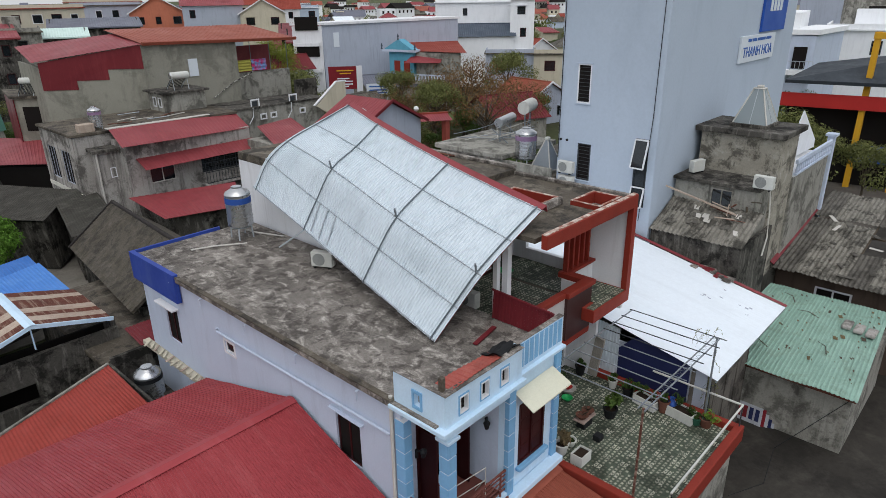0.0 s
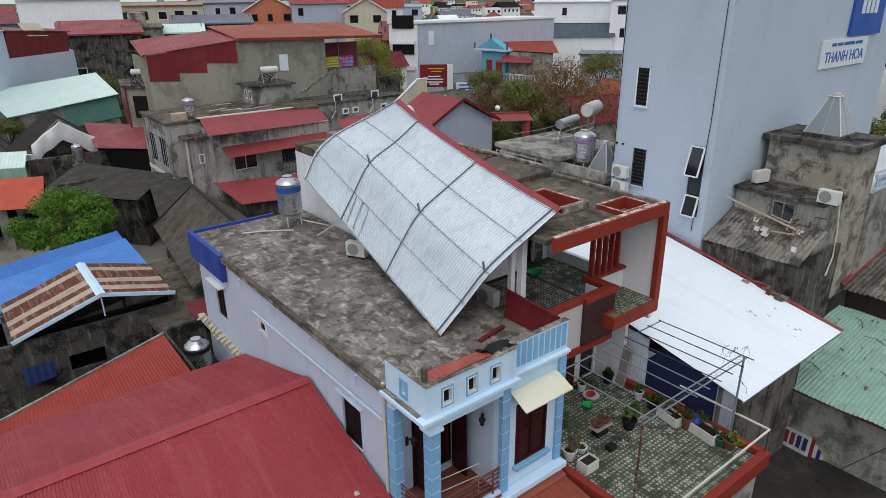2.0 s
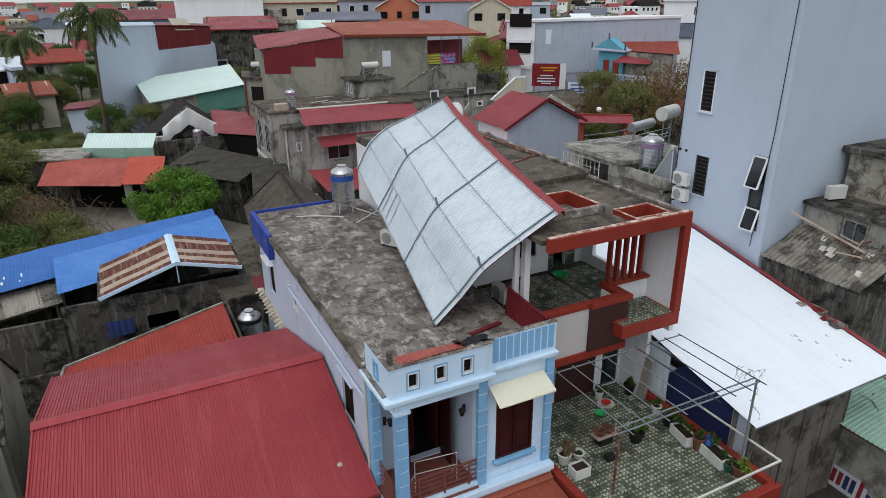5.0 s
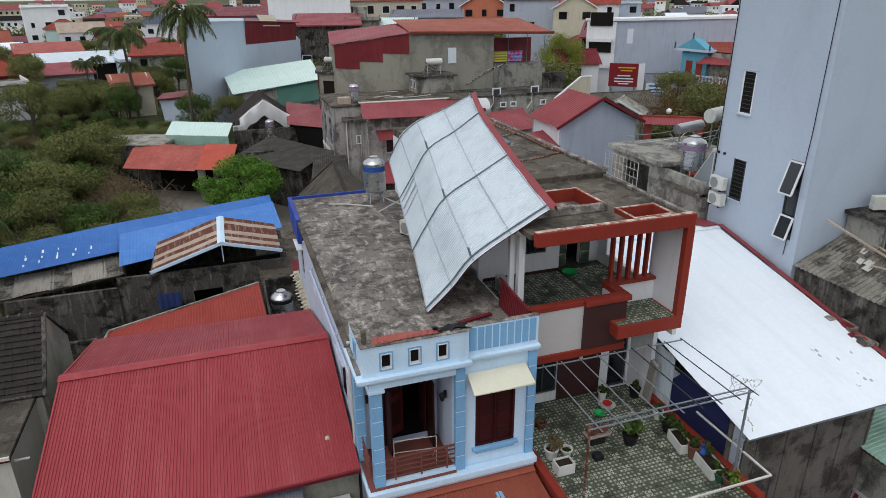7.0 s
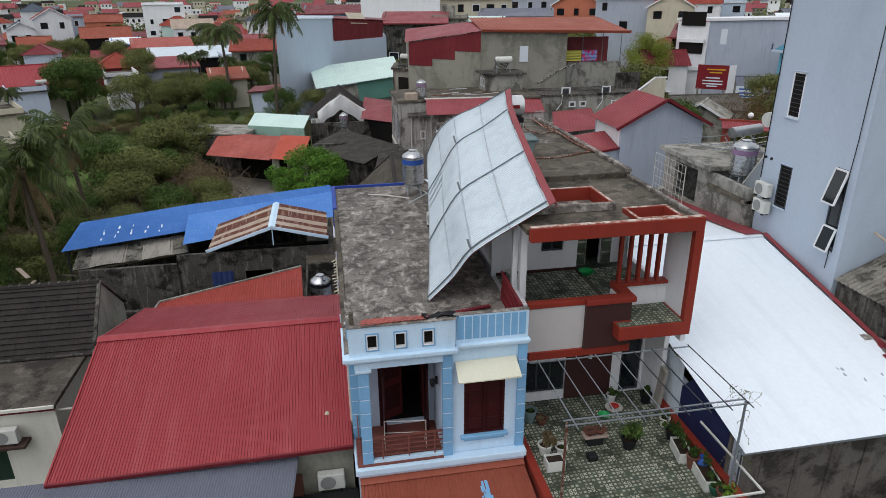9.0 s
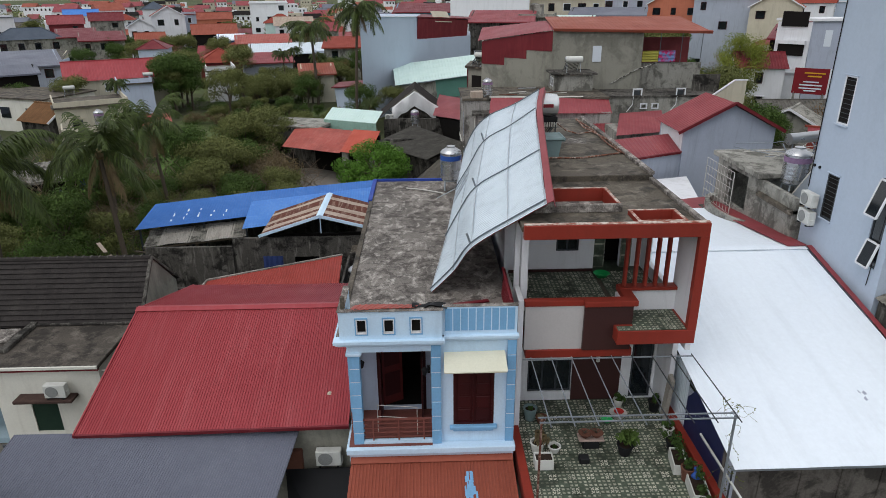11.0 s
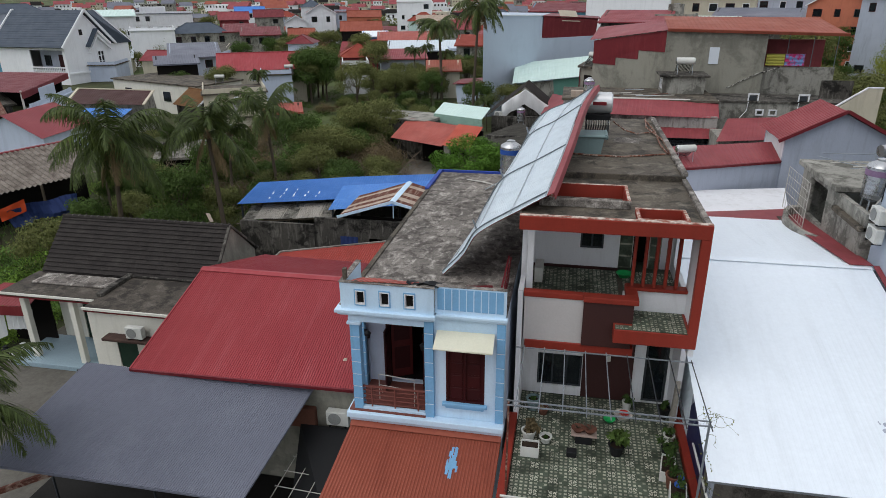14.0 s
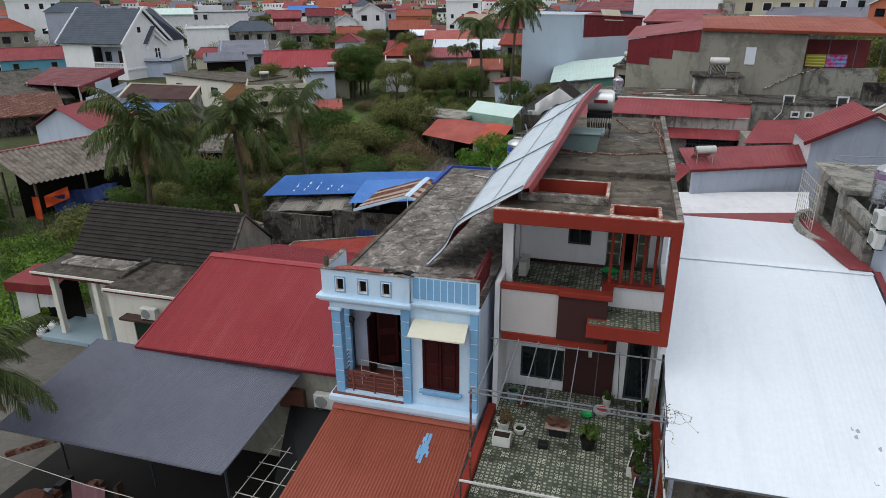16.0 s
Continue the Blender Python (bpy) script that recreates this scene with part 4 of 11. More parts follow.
# ---- the red-brown framed house ----
brown = thing("house", (16.4, 16.5, 0), "three-storey house with red-brown concrete frame, white walls and tiled balconies", "house")
BX0, BX1, BYF, BYB, BZR = 13.84, 19.05, 9.05, 24.7, 10.7
part("wall", G().wall("x", BX1 - 0.16, BX1, 10.1, BYB, 0, BZR - 0.15, [(10.75, 13.3, 7.95, 10.35)]), M_WHITE, brown)
part("side_panel", G().wall("x", BX1 - 0.16, BX1, 9.25, 10.1, 6.72, BZR - 0.15), M_WHITE, brown)
part("wall", G().wall("x", BX0, BX0 + 0.16, 10.75, BYB, 0, BZR - 0.15, [(10.9, 13.3, 7.6, 10.3)]), M_WHITE, brown)
part("wall", G().wall("y", BYB - 0.16, BYB, BX0 + 0.16, BX1 - 0.16, 0, BZR - 0.15), M_WHITE, brown)
# lower wall on the terrace, with window, brown panel and door
part("wall", G().wall("y", 11.3, 11.5, BX0 + 0.16, BX1 - 0.16, 3.6, 7.3, [(14.5, 16.0, 3.95, 5.2), (18.05, 18.8, 3.64, 5.95)]), M_WHITE, brown)
window(brown, "y", 11.36, 14.5, 16.0, 3.95, 5.2, -1, M_DARKSTEEL, 3)
part("panel", G().box(16.02, 17.68, 11.24, 11.298, 3.64, 6.35), M_CHOC, brown, "dark brown tiled panel")
dd = part("door", G().wall("y", 11.36, 11.42, 18.05, 18.8, 3.64, 5.95, [(18.13, 18.72, 3.72, 5.87)]), M_DARKSTEEL, brown, "dark steel and glass door")
part("pane", G().box(18.13, 18.72, 11.38, 11.4, 3.72, 5.87), M_GLASS, dd)
part("wall_lamp", G().box(16.8, 16.92, 11.16, 11.24, 5.15, 5.45, 0.02), M_ACWHITE, brown)
# canopy band over the terrace
part("canopy", G().box(14.1, 17.38, 9.55, 11.3, 6.36, 6.64, 0.02), M_BROWN, brown, "red-brown concrete canopy")
part("balcony_slab", G().box(BX0 + 0.16, BX1 - 0.16, 10.4, 13.5, 7.3, 7.5), M_SLAB2, brown)
part("balcony_slab", G().box(14.05, 17.35, 9.62, 10.4, 7.3, 7.5), M_SLAB2, brown)
part("parapet", G().box(14.05, 15.82, 9.6, 9.74, 6.64, 8.12), mat("greyed_white_paint", "bcb8b6", "b1adab", rough=0.7, grain=0.04, bump=0.04), brown, "smooth greyish-white balcony front")
part("panel", G().box(15.82, 17.28, 9.5, 9.74, 6.64, 8.12), M_CHOC, brown, "dark brown panel on the balcony front")
part("panel", G().box(17.14, 17.28, 9.74, 10.5, 6.64, 8.12), M_CHOC, brown)
part("cap", G().box(14.02, 15.8, 9.56, 9.8, 8.12, 8.3, 0.015).box(15.8, 17.4, 9.44, 9.8, 8.122, 8.3, 0.015).box(17.05, 17.4, 9.8, 10.68, 8.12, 8.3, 0.015), M_BROWN, brown)
part("parapet", G().box(17.0, 17.14, 9.75, 10.5, 7.5, 8.12), M_WHITE, brown)
part("side_parapet", G().box(BX0, BX0 + 0.16, 9.6, 10.75, 3.6, 8.3), M_WHITE, brown, "white painted side wall")
# outer balcony with its frame
part("balcony_slab", G().box(16.72, BX1, BYF, 10.5, 7.06, 7.5, 0.012), M_BROWN, brown)
part("low_wall", G().box(17.2, BX1 - 0.16, 10.44, 10.6, 7.5, 8.22), M_WHITE, brown)
part("ledge", G().box(17.1, 18.88, 10.32, 10.68, 8.22, 8.32, 0.012), M_BROWN, brown)
for i in range(5):
    x = 17.25 + i * 0.322
    part("slat", G().box(x - 0.045, x + 0.045, 10.42, 10.6, 8.322, 10.45, 0.008), M_BROWN, brown, "red-brown concrete fin" if i == 0 else "")
part("beam", G().box(BX0, BX1, BYF, BYF + 0.2, 10.45, 10.86, 0.012), M_BROWN, brown)
part("pillar", G().box(BX1 - 0.26, BX1, BYF, BYF + 0.2, 7.5, 10.45), M_BROWN, brown)
M_CHIPPED = mat("chipped_pale_cement", "c9bfb4", "8d5a4c", rough=0.9, coarse=5, fine=30, grain=0.2, mix=0.2)
part("beam_edge", G().box(BX0, BX1, BYF + 0.05, BYF + 0.2, 10.862, 10.88), M_CHIPPED, brown, "chipped cement top edge")
part("column", G().box(14.02, 14.22, 10.5, 10.7, 7.5, 10.55), M_WHITE, brown)
part("soffit_beam", G().box(BX0, BX1 - 0.16, 10.42, 10.62, 10.35, 10.55), M_WHITE, brown)
# back wall of the balcony
part("wall", G().wall("y", 13.5, 13.66, BX0 + 0.16, 17.05, 7.5, BZR - 0.15, [(15.7, 16.5, 8.3, 9.4)]), M_WHITE, brown)
window(brown, "y", 13.54, 15.7, 16.5, 8.3, 9.4, -1, M_DARKSTEEL, 2)
part("wall", G().wall("y", 13.9, 14.06, 16.89, BX1 - 0.16, 7.5, BZR - 0.15, [(17.55, 18.1, 7.5, 9.9)]).wall("x", 16.89, 17.05, 13.66, 13.9, 7.5, BZR - 0.15), M_WHITE, brown)
for a, b in ((17.06, 17.53), (18.12, 18.5)):
    pier = part("pier", G().box(a, b, 13.84, 13.898, 7.5, 10.3), M_TILE_MID, brown, "pier clad in mottled green-grey tiles")
    for i in range(6):
        part("tile", G().box(a + 0.03, b - 0.03, 13.832, 13.839, 7.55 + i * 0.45, 7.93 + i * 0.45), M_TILE_DARK, pier)
# black plate gives the doorway its depth of shade by colour
part("inner_wall", G().box(17.3, 18.4, 14.5, 14.56, 7.5, 10.3), M_DARK, brown, "near-black plate standing in for the unlit passage behind the doorway")
part("skirting", G().box(14.0, 17.05, 13.48, 13.498, 7.5, 7.62), M_CHOC, brown)
part("balcony_slab", G().box(17.05, BX1 - 0.16, 13.5, 14.5, 7.3, 7.5), M_TILE_DARK, brown)
# roof slab with two openings lined in red-brown, a step and low edges
g, cells = G(), set()
holes = [(14.7, 16.9, 10.85, 12.45), (17.2, 18.4, 9.45, 10.3)]
xs, ys = sorted({BX0, BX1, 14.7, 16.9, 17.2, 18.4}), sorted({9.25, 14.0, 10.85, 12.45, 9.45, 10.3})
for i in range(len(xs) - 1):
    for j in range(len(ys) - 1):
        cx, cy = (xs[i] + xs[i + 1]) / 2, (ys[j] + ys[j + 1]) / 2
        if not any(h[0] < cx < h[1] and h[2] < cy < h[3] for h in holes) and not (cx < 14.7 and cy < 9.45):
            cells.add((i, j))
for i, j in cells:
    x0, x1, y0, y1, z0, z1 = xs[i], xs[i + 1], ys[j], ys[j + 1], BZR - 0.15, BZR
    g.add([(x0, y0, z1), (x1, y0, z1), (x1, y1, z1), (x0, y1, z1)], [(0, 1, 2, 3)]).add([(x0, y0, z0), (x0, y1, z0), (x1, y1, z0), (x1, y0, z0)], [(0, 1, 2, 3)])
    for di, dj, p, q in ((-1, 0, (x0, y1), (x0, y0)), (1, 0, (x1, y0), (x1, y1)), (0, -1, (x0, y0), (x1, y0)), (0, 1, (x1, y1), (x0, y1))):
        if (i + di, j + dj) not in cells:
            g.add([(*p, z0), (*q, z0), (*q, z1), (*p, z1)], [(0, 1, 2, 3)])
part("roof", g, M_SLAB2, brown, "dark damp concrete roof with two openings")
part("roof", G().box(BX0, BX1, 14.0, BYB, BZR - 0.15, BZR + 0.2, 0.02), M_SLAB2, brown)
part("roof_edge", G().box(BX1 - 0.14, BX1 + 0.03, 9.27, 14.0, BZR, BZR + 0.12, 0.015).box(BX1 - 0.16, BX1 + 0.05, 14.0, BYB, BZR + 0.2, BZR + 0.32, 0.015), M_SLAB, brown, "crumbling cement edge")
for (a, b, c, d), up in zip(holes, (0.2, 0.14)):
    top = BZR + up
    ring = G().wall("x", a - 0.1, a + 0.008, c - 0.1, d + 0.1, BZR - 0.35, top).wall("x", b - 0.008, b + 0.1, c - 0.1, d + 0.1, BZR - 0.35, top)
    ring.wall("y", c - 0.1, c + 0.008, a + 0.008, b - 0.008, BZR - 0.35, top).wall("y", d - 0.008, d + 0.1, a + 0.008, b - 0.008, BZR - 0.35, top)
    lw = part("light_well", ring, M_BROWN, brown, "red-brown lining of a roof opening")
    rim = G()
    for x0, x1, y0, y1 in ((a - 0.11, b + 0.11, c - 0.11, c - 0.02), (a - 0.11, b + 0.11, d + 0.02, d + 0.11), (a - 0.11, a - 0.02, c, d), (b + 0.02, b + 0.11, c, d)):
        rim.box(x0, x1, y0, y1, top + 0.002, top + 0.018, 0.004)
    part("rim", rim, M_CHIPPED, lw, "chipped pale rim")
    part("floor", G().box(a + 0.01, b - 0.01, c + 0.01, d - 0.01, BZR - 0.26, BZR - 0.22), M_SLAB, lw, "grey-brown cement floor of the opening")
part("curb", G().box(14.3, 17.0, 10.6, 10.74, BZR, BZR + 0.25, 0.02), M_SLAB, brown)

HEATER.matrix_basis = pose(24.3, 51.2, 10.15, 0, 0, 180)
HEATER["label"] = "rooftop solar water heater on a concrete stair head"
M_DRUM = mat("polished_white_steel", "d8dadb", "cdcfd0", rough=0.25, metal=0.55, grain=0.03, bump=0)
bh = thing("solar_heater", (16.2, 19.9, BZR + 0.2), "large bright solar heater drum on a dark stand", "water heater")
part("drum", G().tube([(15.72, 19.83, 12.4), (15.78, 19.83, 12.4), (16.64, 19.83, 12.4), (16.7, 19.83, 12.4)], 0.44, 22), M_DRUM, bh, smooth=True)
part("end_cap", G().tube([(16.7, 19.83, 12.4), (16.76, 19.83, 12.4)], 0.42, 22, r1=0.36), M_DRUM, bh, smooth=True)
part("label_band", G().box(15.95, 16.5, 19.365, 19.395, 12.36, 12.5), M_SIGNRED, bh, "dark red printed label")
# added black box stands in for the shadow along the drum's underside
part("cradle", G().box(15.7, 16.72, 19.45, 20.2, 11.72, 11.95, 0.02), M_BLACK, bh)
for i in range(10):
    part("tube", G().tube([(15.78 + i * 0.1, 19.5, 11.7), (15.78 + i * 0.1, 20.9, 11.05)], 0.03, 6), M_BLACK, bh)
    part("tube_cap", G().tube([(15.78 + i * 0.1, 19.42, 11.74), (15.78 + i * 0.1, 19.44, 11.56)], 0.028, 6), M_PIPE, bh)
for x in (15.75, 16.66):
    part("leg", G().beam((x, 19.55, BZR + 0.2), (x, 19.6, 11.75), 0.05).beam((x, 20.9, BZR + 0.2), (x, 20.1, 11.75), 0.05), M_DARKSTEEL, bh)
    part("rail", G().beam((x, 19.5, 11.66), (x, 20.95, 11.0), 0.05), M_STEEL2, bh)
M_TEALPL = mat("grey_teal_plastic", "768a8b", "6a7d7e", rough=0.5, grain=0.06, bump=0, stain="5c6a68", stain_amount=0.3)
ct = thing("cistern", (15.7, 17.3, BZR + 0.2), "grey-teal plastic cistern with a rolled lid on the roof", "tank")
part("body", G().prism([(14.98, BZR + 0.2), (16.3, BZR + 0.2), (16.4, BZR + 0.82), (14.9, BZR + 0.82)], "y", 16.85, 17.9), M_TEALPL, ct)
part("lid", G().box(14.86, 16.5, 16.78, 17.98, BZR + 0.82, BZR + 0.92, 0.04), M_TEALPL, ct)
part("rim", G().tube([(16.46, 16.85, BZR + 0.86), (16.46, 17.9, BZR + 0.86)], 0.09, 8), M_TEALPL, ct, smooth=True)
M_POLE = mat("peeling_rusty_pole", "7d5443", "5a3a30", rough=0.85, coarse=4, fine=20, grain=0.25, mix=0.2, stain="c9c0b4", stain_amount=0.9, stain_scale=(3, 3, 3))
for pts in ([(14.8, 16.75, 10.95), (15.9, 16.5, 10.94), (17.1, 16.45, 10.93), (18.1, 16.8, 10.95), (18.85, 17.15, 10.94)], [(18.78, 17.0, 10.99), (18.7, 18.6, 10.96), (18.75, 21.2, 11.0), (18.6, 24.2, 10.96)],
            [(18.9, 16.9, 10.95), (18.9, 19.5, 10.97), (18.45, 22.0, 11.02), (18.65, 24.4, 10.97)], [(16.9, 20.6, 11.5), (17.4, 20.9, 11.1), (17.95, 20.8, 10.95), (18.75, 21.2, 10.98)]):
    single("scrap_pole", G().tube(pts, 0.035, 6), M_POLE, "thin peeling rusty pole lying on the roof", "pole")
part("puddle_stain", G().slab((16.9, 19.2, BZR + 0.206), (17.9, 19.0, BZR + 0.206), (18.1, 20.1, BZR + 0.206), (17.0, 20.2, BZR + 0.206), 0.004), M_SLAB, brown, "pale dried cement patch")

place(AC, 14.35, 12.3, 7.5, -90, label="outdoor air-conditioner unit on the tiled balcony")
single("wash_basin", G().lathe((17.25, 13.0, 7.5), [(0.16, 0), (0.27, 0.14), (0.29, 0.15), (0.25, 0.14), (0.15, 0.03)], 20), M_GREENPL, "bright green plastic basin on the balcony tiles", "basin", smooth=True)


# ---- terrace over the ground floor ----
terrace = thing("terrace", (16.5, 8.2, 0), "roof terrace with patterned cement tiles and a red-brown kerb", "terrace")
TZ = 3.6
part("slab", G().box(13.84, 19.1, 4.9, 11.3, 3.2, TZ), M_CONC, terrace)
part("wall", G().wall("y", 4.95, 5.1, 13.84, 19.1, 0, 3.2).wall("x", 18.95, 19.1, 5.1, 11.3, 0, 3.2).wall("x", 13.84, 14.0, 5.1, 11.3, 0, 3.2), M_PLASTER, terrace)
part("kerb", G().box(13.8, 19.25, 4.72, 4.98, 3.3, 3.86, 0.02).box(13.72, 13.98, 4.98, 9.6, 3.3, 3.86, 0.02).box(19.0, 19.25, 4.98, 11.3, 3.3, 3.86, 0.02), M_BROWN, terrace, "red-brown painted kerb")
g = G()
for x in (14.0, 15.9, 17.6, 19.12):
    g.beam((x, 4.85, 3.86), (x, 4.85, 4.62), 0.03)
hr = part("handrail", G().beam((13.9, 4.85, 4.64), (19.14, 4.85, 4.66), 0.05).beam((19.12, 4.85, 4.66), (19.12, 7.9, 4.66), 0.05), M_ACWHITE, terrace, "thin white handrail")
for x in (13.95, 19.12):
    part("post", G().beam((x, 4.85, 3.86), (x, 4.85, 4.62), 0.035), M_DARKSTEEL, hr)
part("post", G().beam((19.12, 5.9, 3.86), (19.12, 5.9, 5.0), 0.035), M_DARKSTEEL, hr)

# pergola frame
perg = thing("pergola", (16.5, 7.4, TZ), "bare steel pergola frame over the terrace", "pergola")
PZ = 6.75
for (x, y) in ((13.96, 5.9), (18.93, 5.9)):
    part("post", G().beam((x, y, TZ), (x, y, PZ + 0.05), 0.05), M_STEEL2 if x > 15 else M_RUST, perg)
for y, z in ((5.84, PZ), (6.02, PZ + 0.02), (8.85, PZ)):
    part("beam", G().beam((13.9, y, z), (19.0, y, z), 0.032), M_STEEL2, perg)
g = G()
for i in range(22):
    x = 14.0 + i * 0.226
    g.beam((x, 5.84, PZ), (x + 0.113, 6.02, PZ + 0.02), 0.005).beam((x + 0.113, 6.02, PZ + 0.02), (x + 0.226, 5.84, PZ), 0.005)
part("lattice", g, M_STEEL2, perg)
for i in range(9):
    x = 14.15 + i * 0.6
    part("rafter", G().beam((x, 5.6, PZ + 0.04), (x, 8.9, PZ + 0.04), 0.024), M_STEEL2 if i < 5 else M_DARKSTEEL, perg)
g, rn = G(), random.Random(11)
for i in range(22):
    p = Vector((18.95 + rn.uniform(-0.1, 0.25), 5.95 + rn.uniform(-0.1, 0.6), PZ + rn.uniform(-0.05, 0.2)))
    if i > 9:
        p = Vector((18.97, 5.92, TZ + 0.7 + rn.uniform(0, 2.3)))
    d = Vector((rn.uniform(-0.15, 0.25), rn.uniform(-0.2, 0.3), rn.uniform(-0.25, 0.15)))
    pts = [p]
    for k in range(7):
        d = d * 0.75 + Vector((rn.uniform(-0.14, 0.16), rn.uniform(-0.12, 0.12), rn.uniform(-0.16, 0.06)))
        pts.append(pts[-1] + d * 0.42)
    g.tube(pts, 0.006, 3, r1=0.003)
    for q in pts[1:]:
        if rn.random() < 0.55:
            a = rn.uniform(0, 6.28)
            e, f = Vector((math.cos(a), math.sin(a), 0.3)) * 0.035, Vector((-math.sin(a), math.cos(a), 0.1)) * 0.02
            g.add([q - e, q + f, q + e, q - f], [(0, 1, 2), (0, 2, 3)])
single("dry_vine", g, M_LEAF2, "thin wiry vine with few leaves trailing over the pergola corner", "vine", kind="stuff")


# ---- the white-roofed shed ----
shed = thing("shed", (22.6, 14.0, 0), "long shed under a new white corrugated metal roof", "shed")
WX0 = 18.98
part("roof_sheet", G().corr((WX0 + 0.1, 5.72, 5.2), (25.95, 5.72, 5.25), (26.25, 16.0, 7.25), (19.2, 16.0, 7.25), 0.16, 0.003, 14, sag=0.008), M_WHITEMETAL, shed)
part("roof_sheet", G().corr((19.2, 16.0, 7.27), (26.25, 16.0, 7.27), (25.6, 23.3, 6.55), (19.2, 23.3, 6.55), 0.16, 0.003, 8, sag=0.008), M_WHITEMETAL, shed)
part("ridge_cap", G().slab((19.2, 15.8, 7.27), (26.25, 15.8, 7.27), (26.25, 16.2, 7.3), (19.2, 16.2, 7.3), 0.02), M_WHITEMETAL, shed)
part("edge_flashing", G().slab((25.95, 5.7, 5.3), (26.12, 5.7, 5.3), (26.5, 16.0, 7.34), (26.3, 16.0, 7.34), 0.03), M_REDMETAL, shed, "red edge flashing")
part("edge_flashing", G().slab((25.5, 16.0, 7.36), (26.3, 16.0, 7.36), (26.2, 25.2, 6.58), (25.2, 23.3, 6.66), 0.03), M_REDMETAL, shed)
part("gutter_wall", G().box(25.9, 26.45, 7.9, 12.0, 5.0, 5.72, 0.03), M_PLASTER, shed)
M_SHEDWALL = mat("damp_brown_grey_render", "6f6a64", "5c5751", rough=0.95, coarse=0.5, fine=14, grain=0.2, bump=0.2, stain="2b2826", stain_amount=0.8, stain_scale=(1.2, 1.2, 0.25), mould="24211f", mould_amount=0.7, mould_scale=0.8)
part("wall", G().wall("y", 6.5, 6.62, 19.2, 25.0, 0, 5.2), M_SHEDWALL, shed, "dark damp rendered front wall")
for i in range(5):
    x = 20.3 + i * 1.15
    part("seam", G().box(x - 0.02, x + 0.02, 6.47, 6.499, 0, 5.1), M_SHEDWALL, shed)
part("wall", G().wall("x", 19.28, 19.36, 6.12, 9.5, 0, 5.25), M_GREYPAINT, shed)
part("wall", G().wall("x", 25.0, 25.1, 6.62, 23.0, 0, 5.2), M_PLASTER, shed)
part("navy_screen", G().prism([(6.7, 3.7), (9.3, 3.7), (9.3, 5.0), (8.7, 5.66), (6.7, 5.3)], "x", 19.24, 19.278), M_NAVY, shed, "navy blue sheet screen")
part("grey_screen", G().corr((19.255, 9.32, 3.7), (19.255, 11.2, 3.7), (19.255, 11.2, 5.9), (19.255, 9.32, 5.75), 0.12, 0.015, 1), M_SILVER, shed, "pale corrugated screen")
part("eave_trim", G().box(19.06, 25.97, 5.74, 5.78, 5.12, 5.19), M_STEEL2, shed)
random.seed(21)
for i in range(9):
    x, y = random.uniform(23.6, 25.3), random.uniform(6.4, 8.6)
    z = 5.2 + (y - 5.72) * 0.2 + 0.04
    single("roof_scrap", G().slab((x, y, z), (x + random.uniform(0.03, 0.1), y + 0.02, z), (x + 0.08, y + random.uniform(0.08, 0.3), z + 0.03), (x - 0.02, y + 0.1, z + 0.02), 0.006), M_GREYPAINT, "small torn scrap lying on the white roof", "debris", "roof scraps")
random.seed(4)
for i in range(14):
    y = random.uniform(7.6, 11.5)
    x, z = 26.1 + random.uniform(-0.25, 0.15), 5.75 + (y - 8) * 0.12
    single("rubble", G().box(x - 0.12, x + random.uniform(0.05, 0.25), y - 0.1, y + random.uniform(0.05, 0.3), z - 0.05, z + random.uniform(0.04, 0.12), 0.015), M_SLAB if i % 4 else M_DEEPRED, "broken bit of plaster along the wall top", "rubble", "broken plaster bits")


# ---- tower house ----
tower = thing("tower_house", (34.5, 14.5, 0), "tall narrow house of pale blue-grey render, few windows", "house")
TX0, TX1, TY0, TY1, TH = 26.5, 43.0, 12.0, 17.0, 20.5
holes = [(15.42, 16.12, 12.2, 13.95), (15.2, 15.9, 8.6, 10.35), (12.35, 13.0, 7.85, 10.95)]
part("wall", G().wall("x", TX0, TX0 + 0.22, TY0, TY1, 0, TH, holes), M_TOWER, tower)
part("wall", G().wall("y", TY0, TY0 + 0.22, TX0 + 0.22, TX1, 0, TH), M_TOWER, tower)
part("wall", G().wall("y", TY1 - 0.22, TY1, TX0 + 0.22, TX1, 0, TH), M_TOWER, tower)
part("wall", G().wall("x", TX1 - 0.22, TX1, TY0 + 0.22, TY1 - 0.22, 0, TH), M_TOWER, tower)
part("roof", G().box(TX0 - 0.1, TX1 + 0.1, TY0 - 0.1, TY1 + 0.1, TH, TH + 0.25), M_TOWER, tower)
# added near-black plate, shades the inside seen through the windows
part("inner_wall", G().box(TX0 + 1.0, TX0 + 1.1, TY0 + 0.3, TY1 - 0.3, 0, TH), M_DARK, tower)
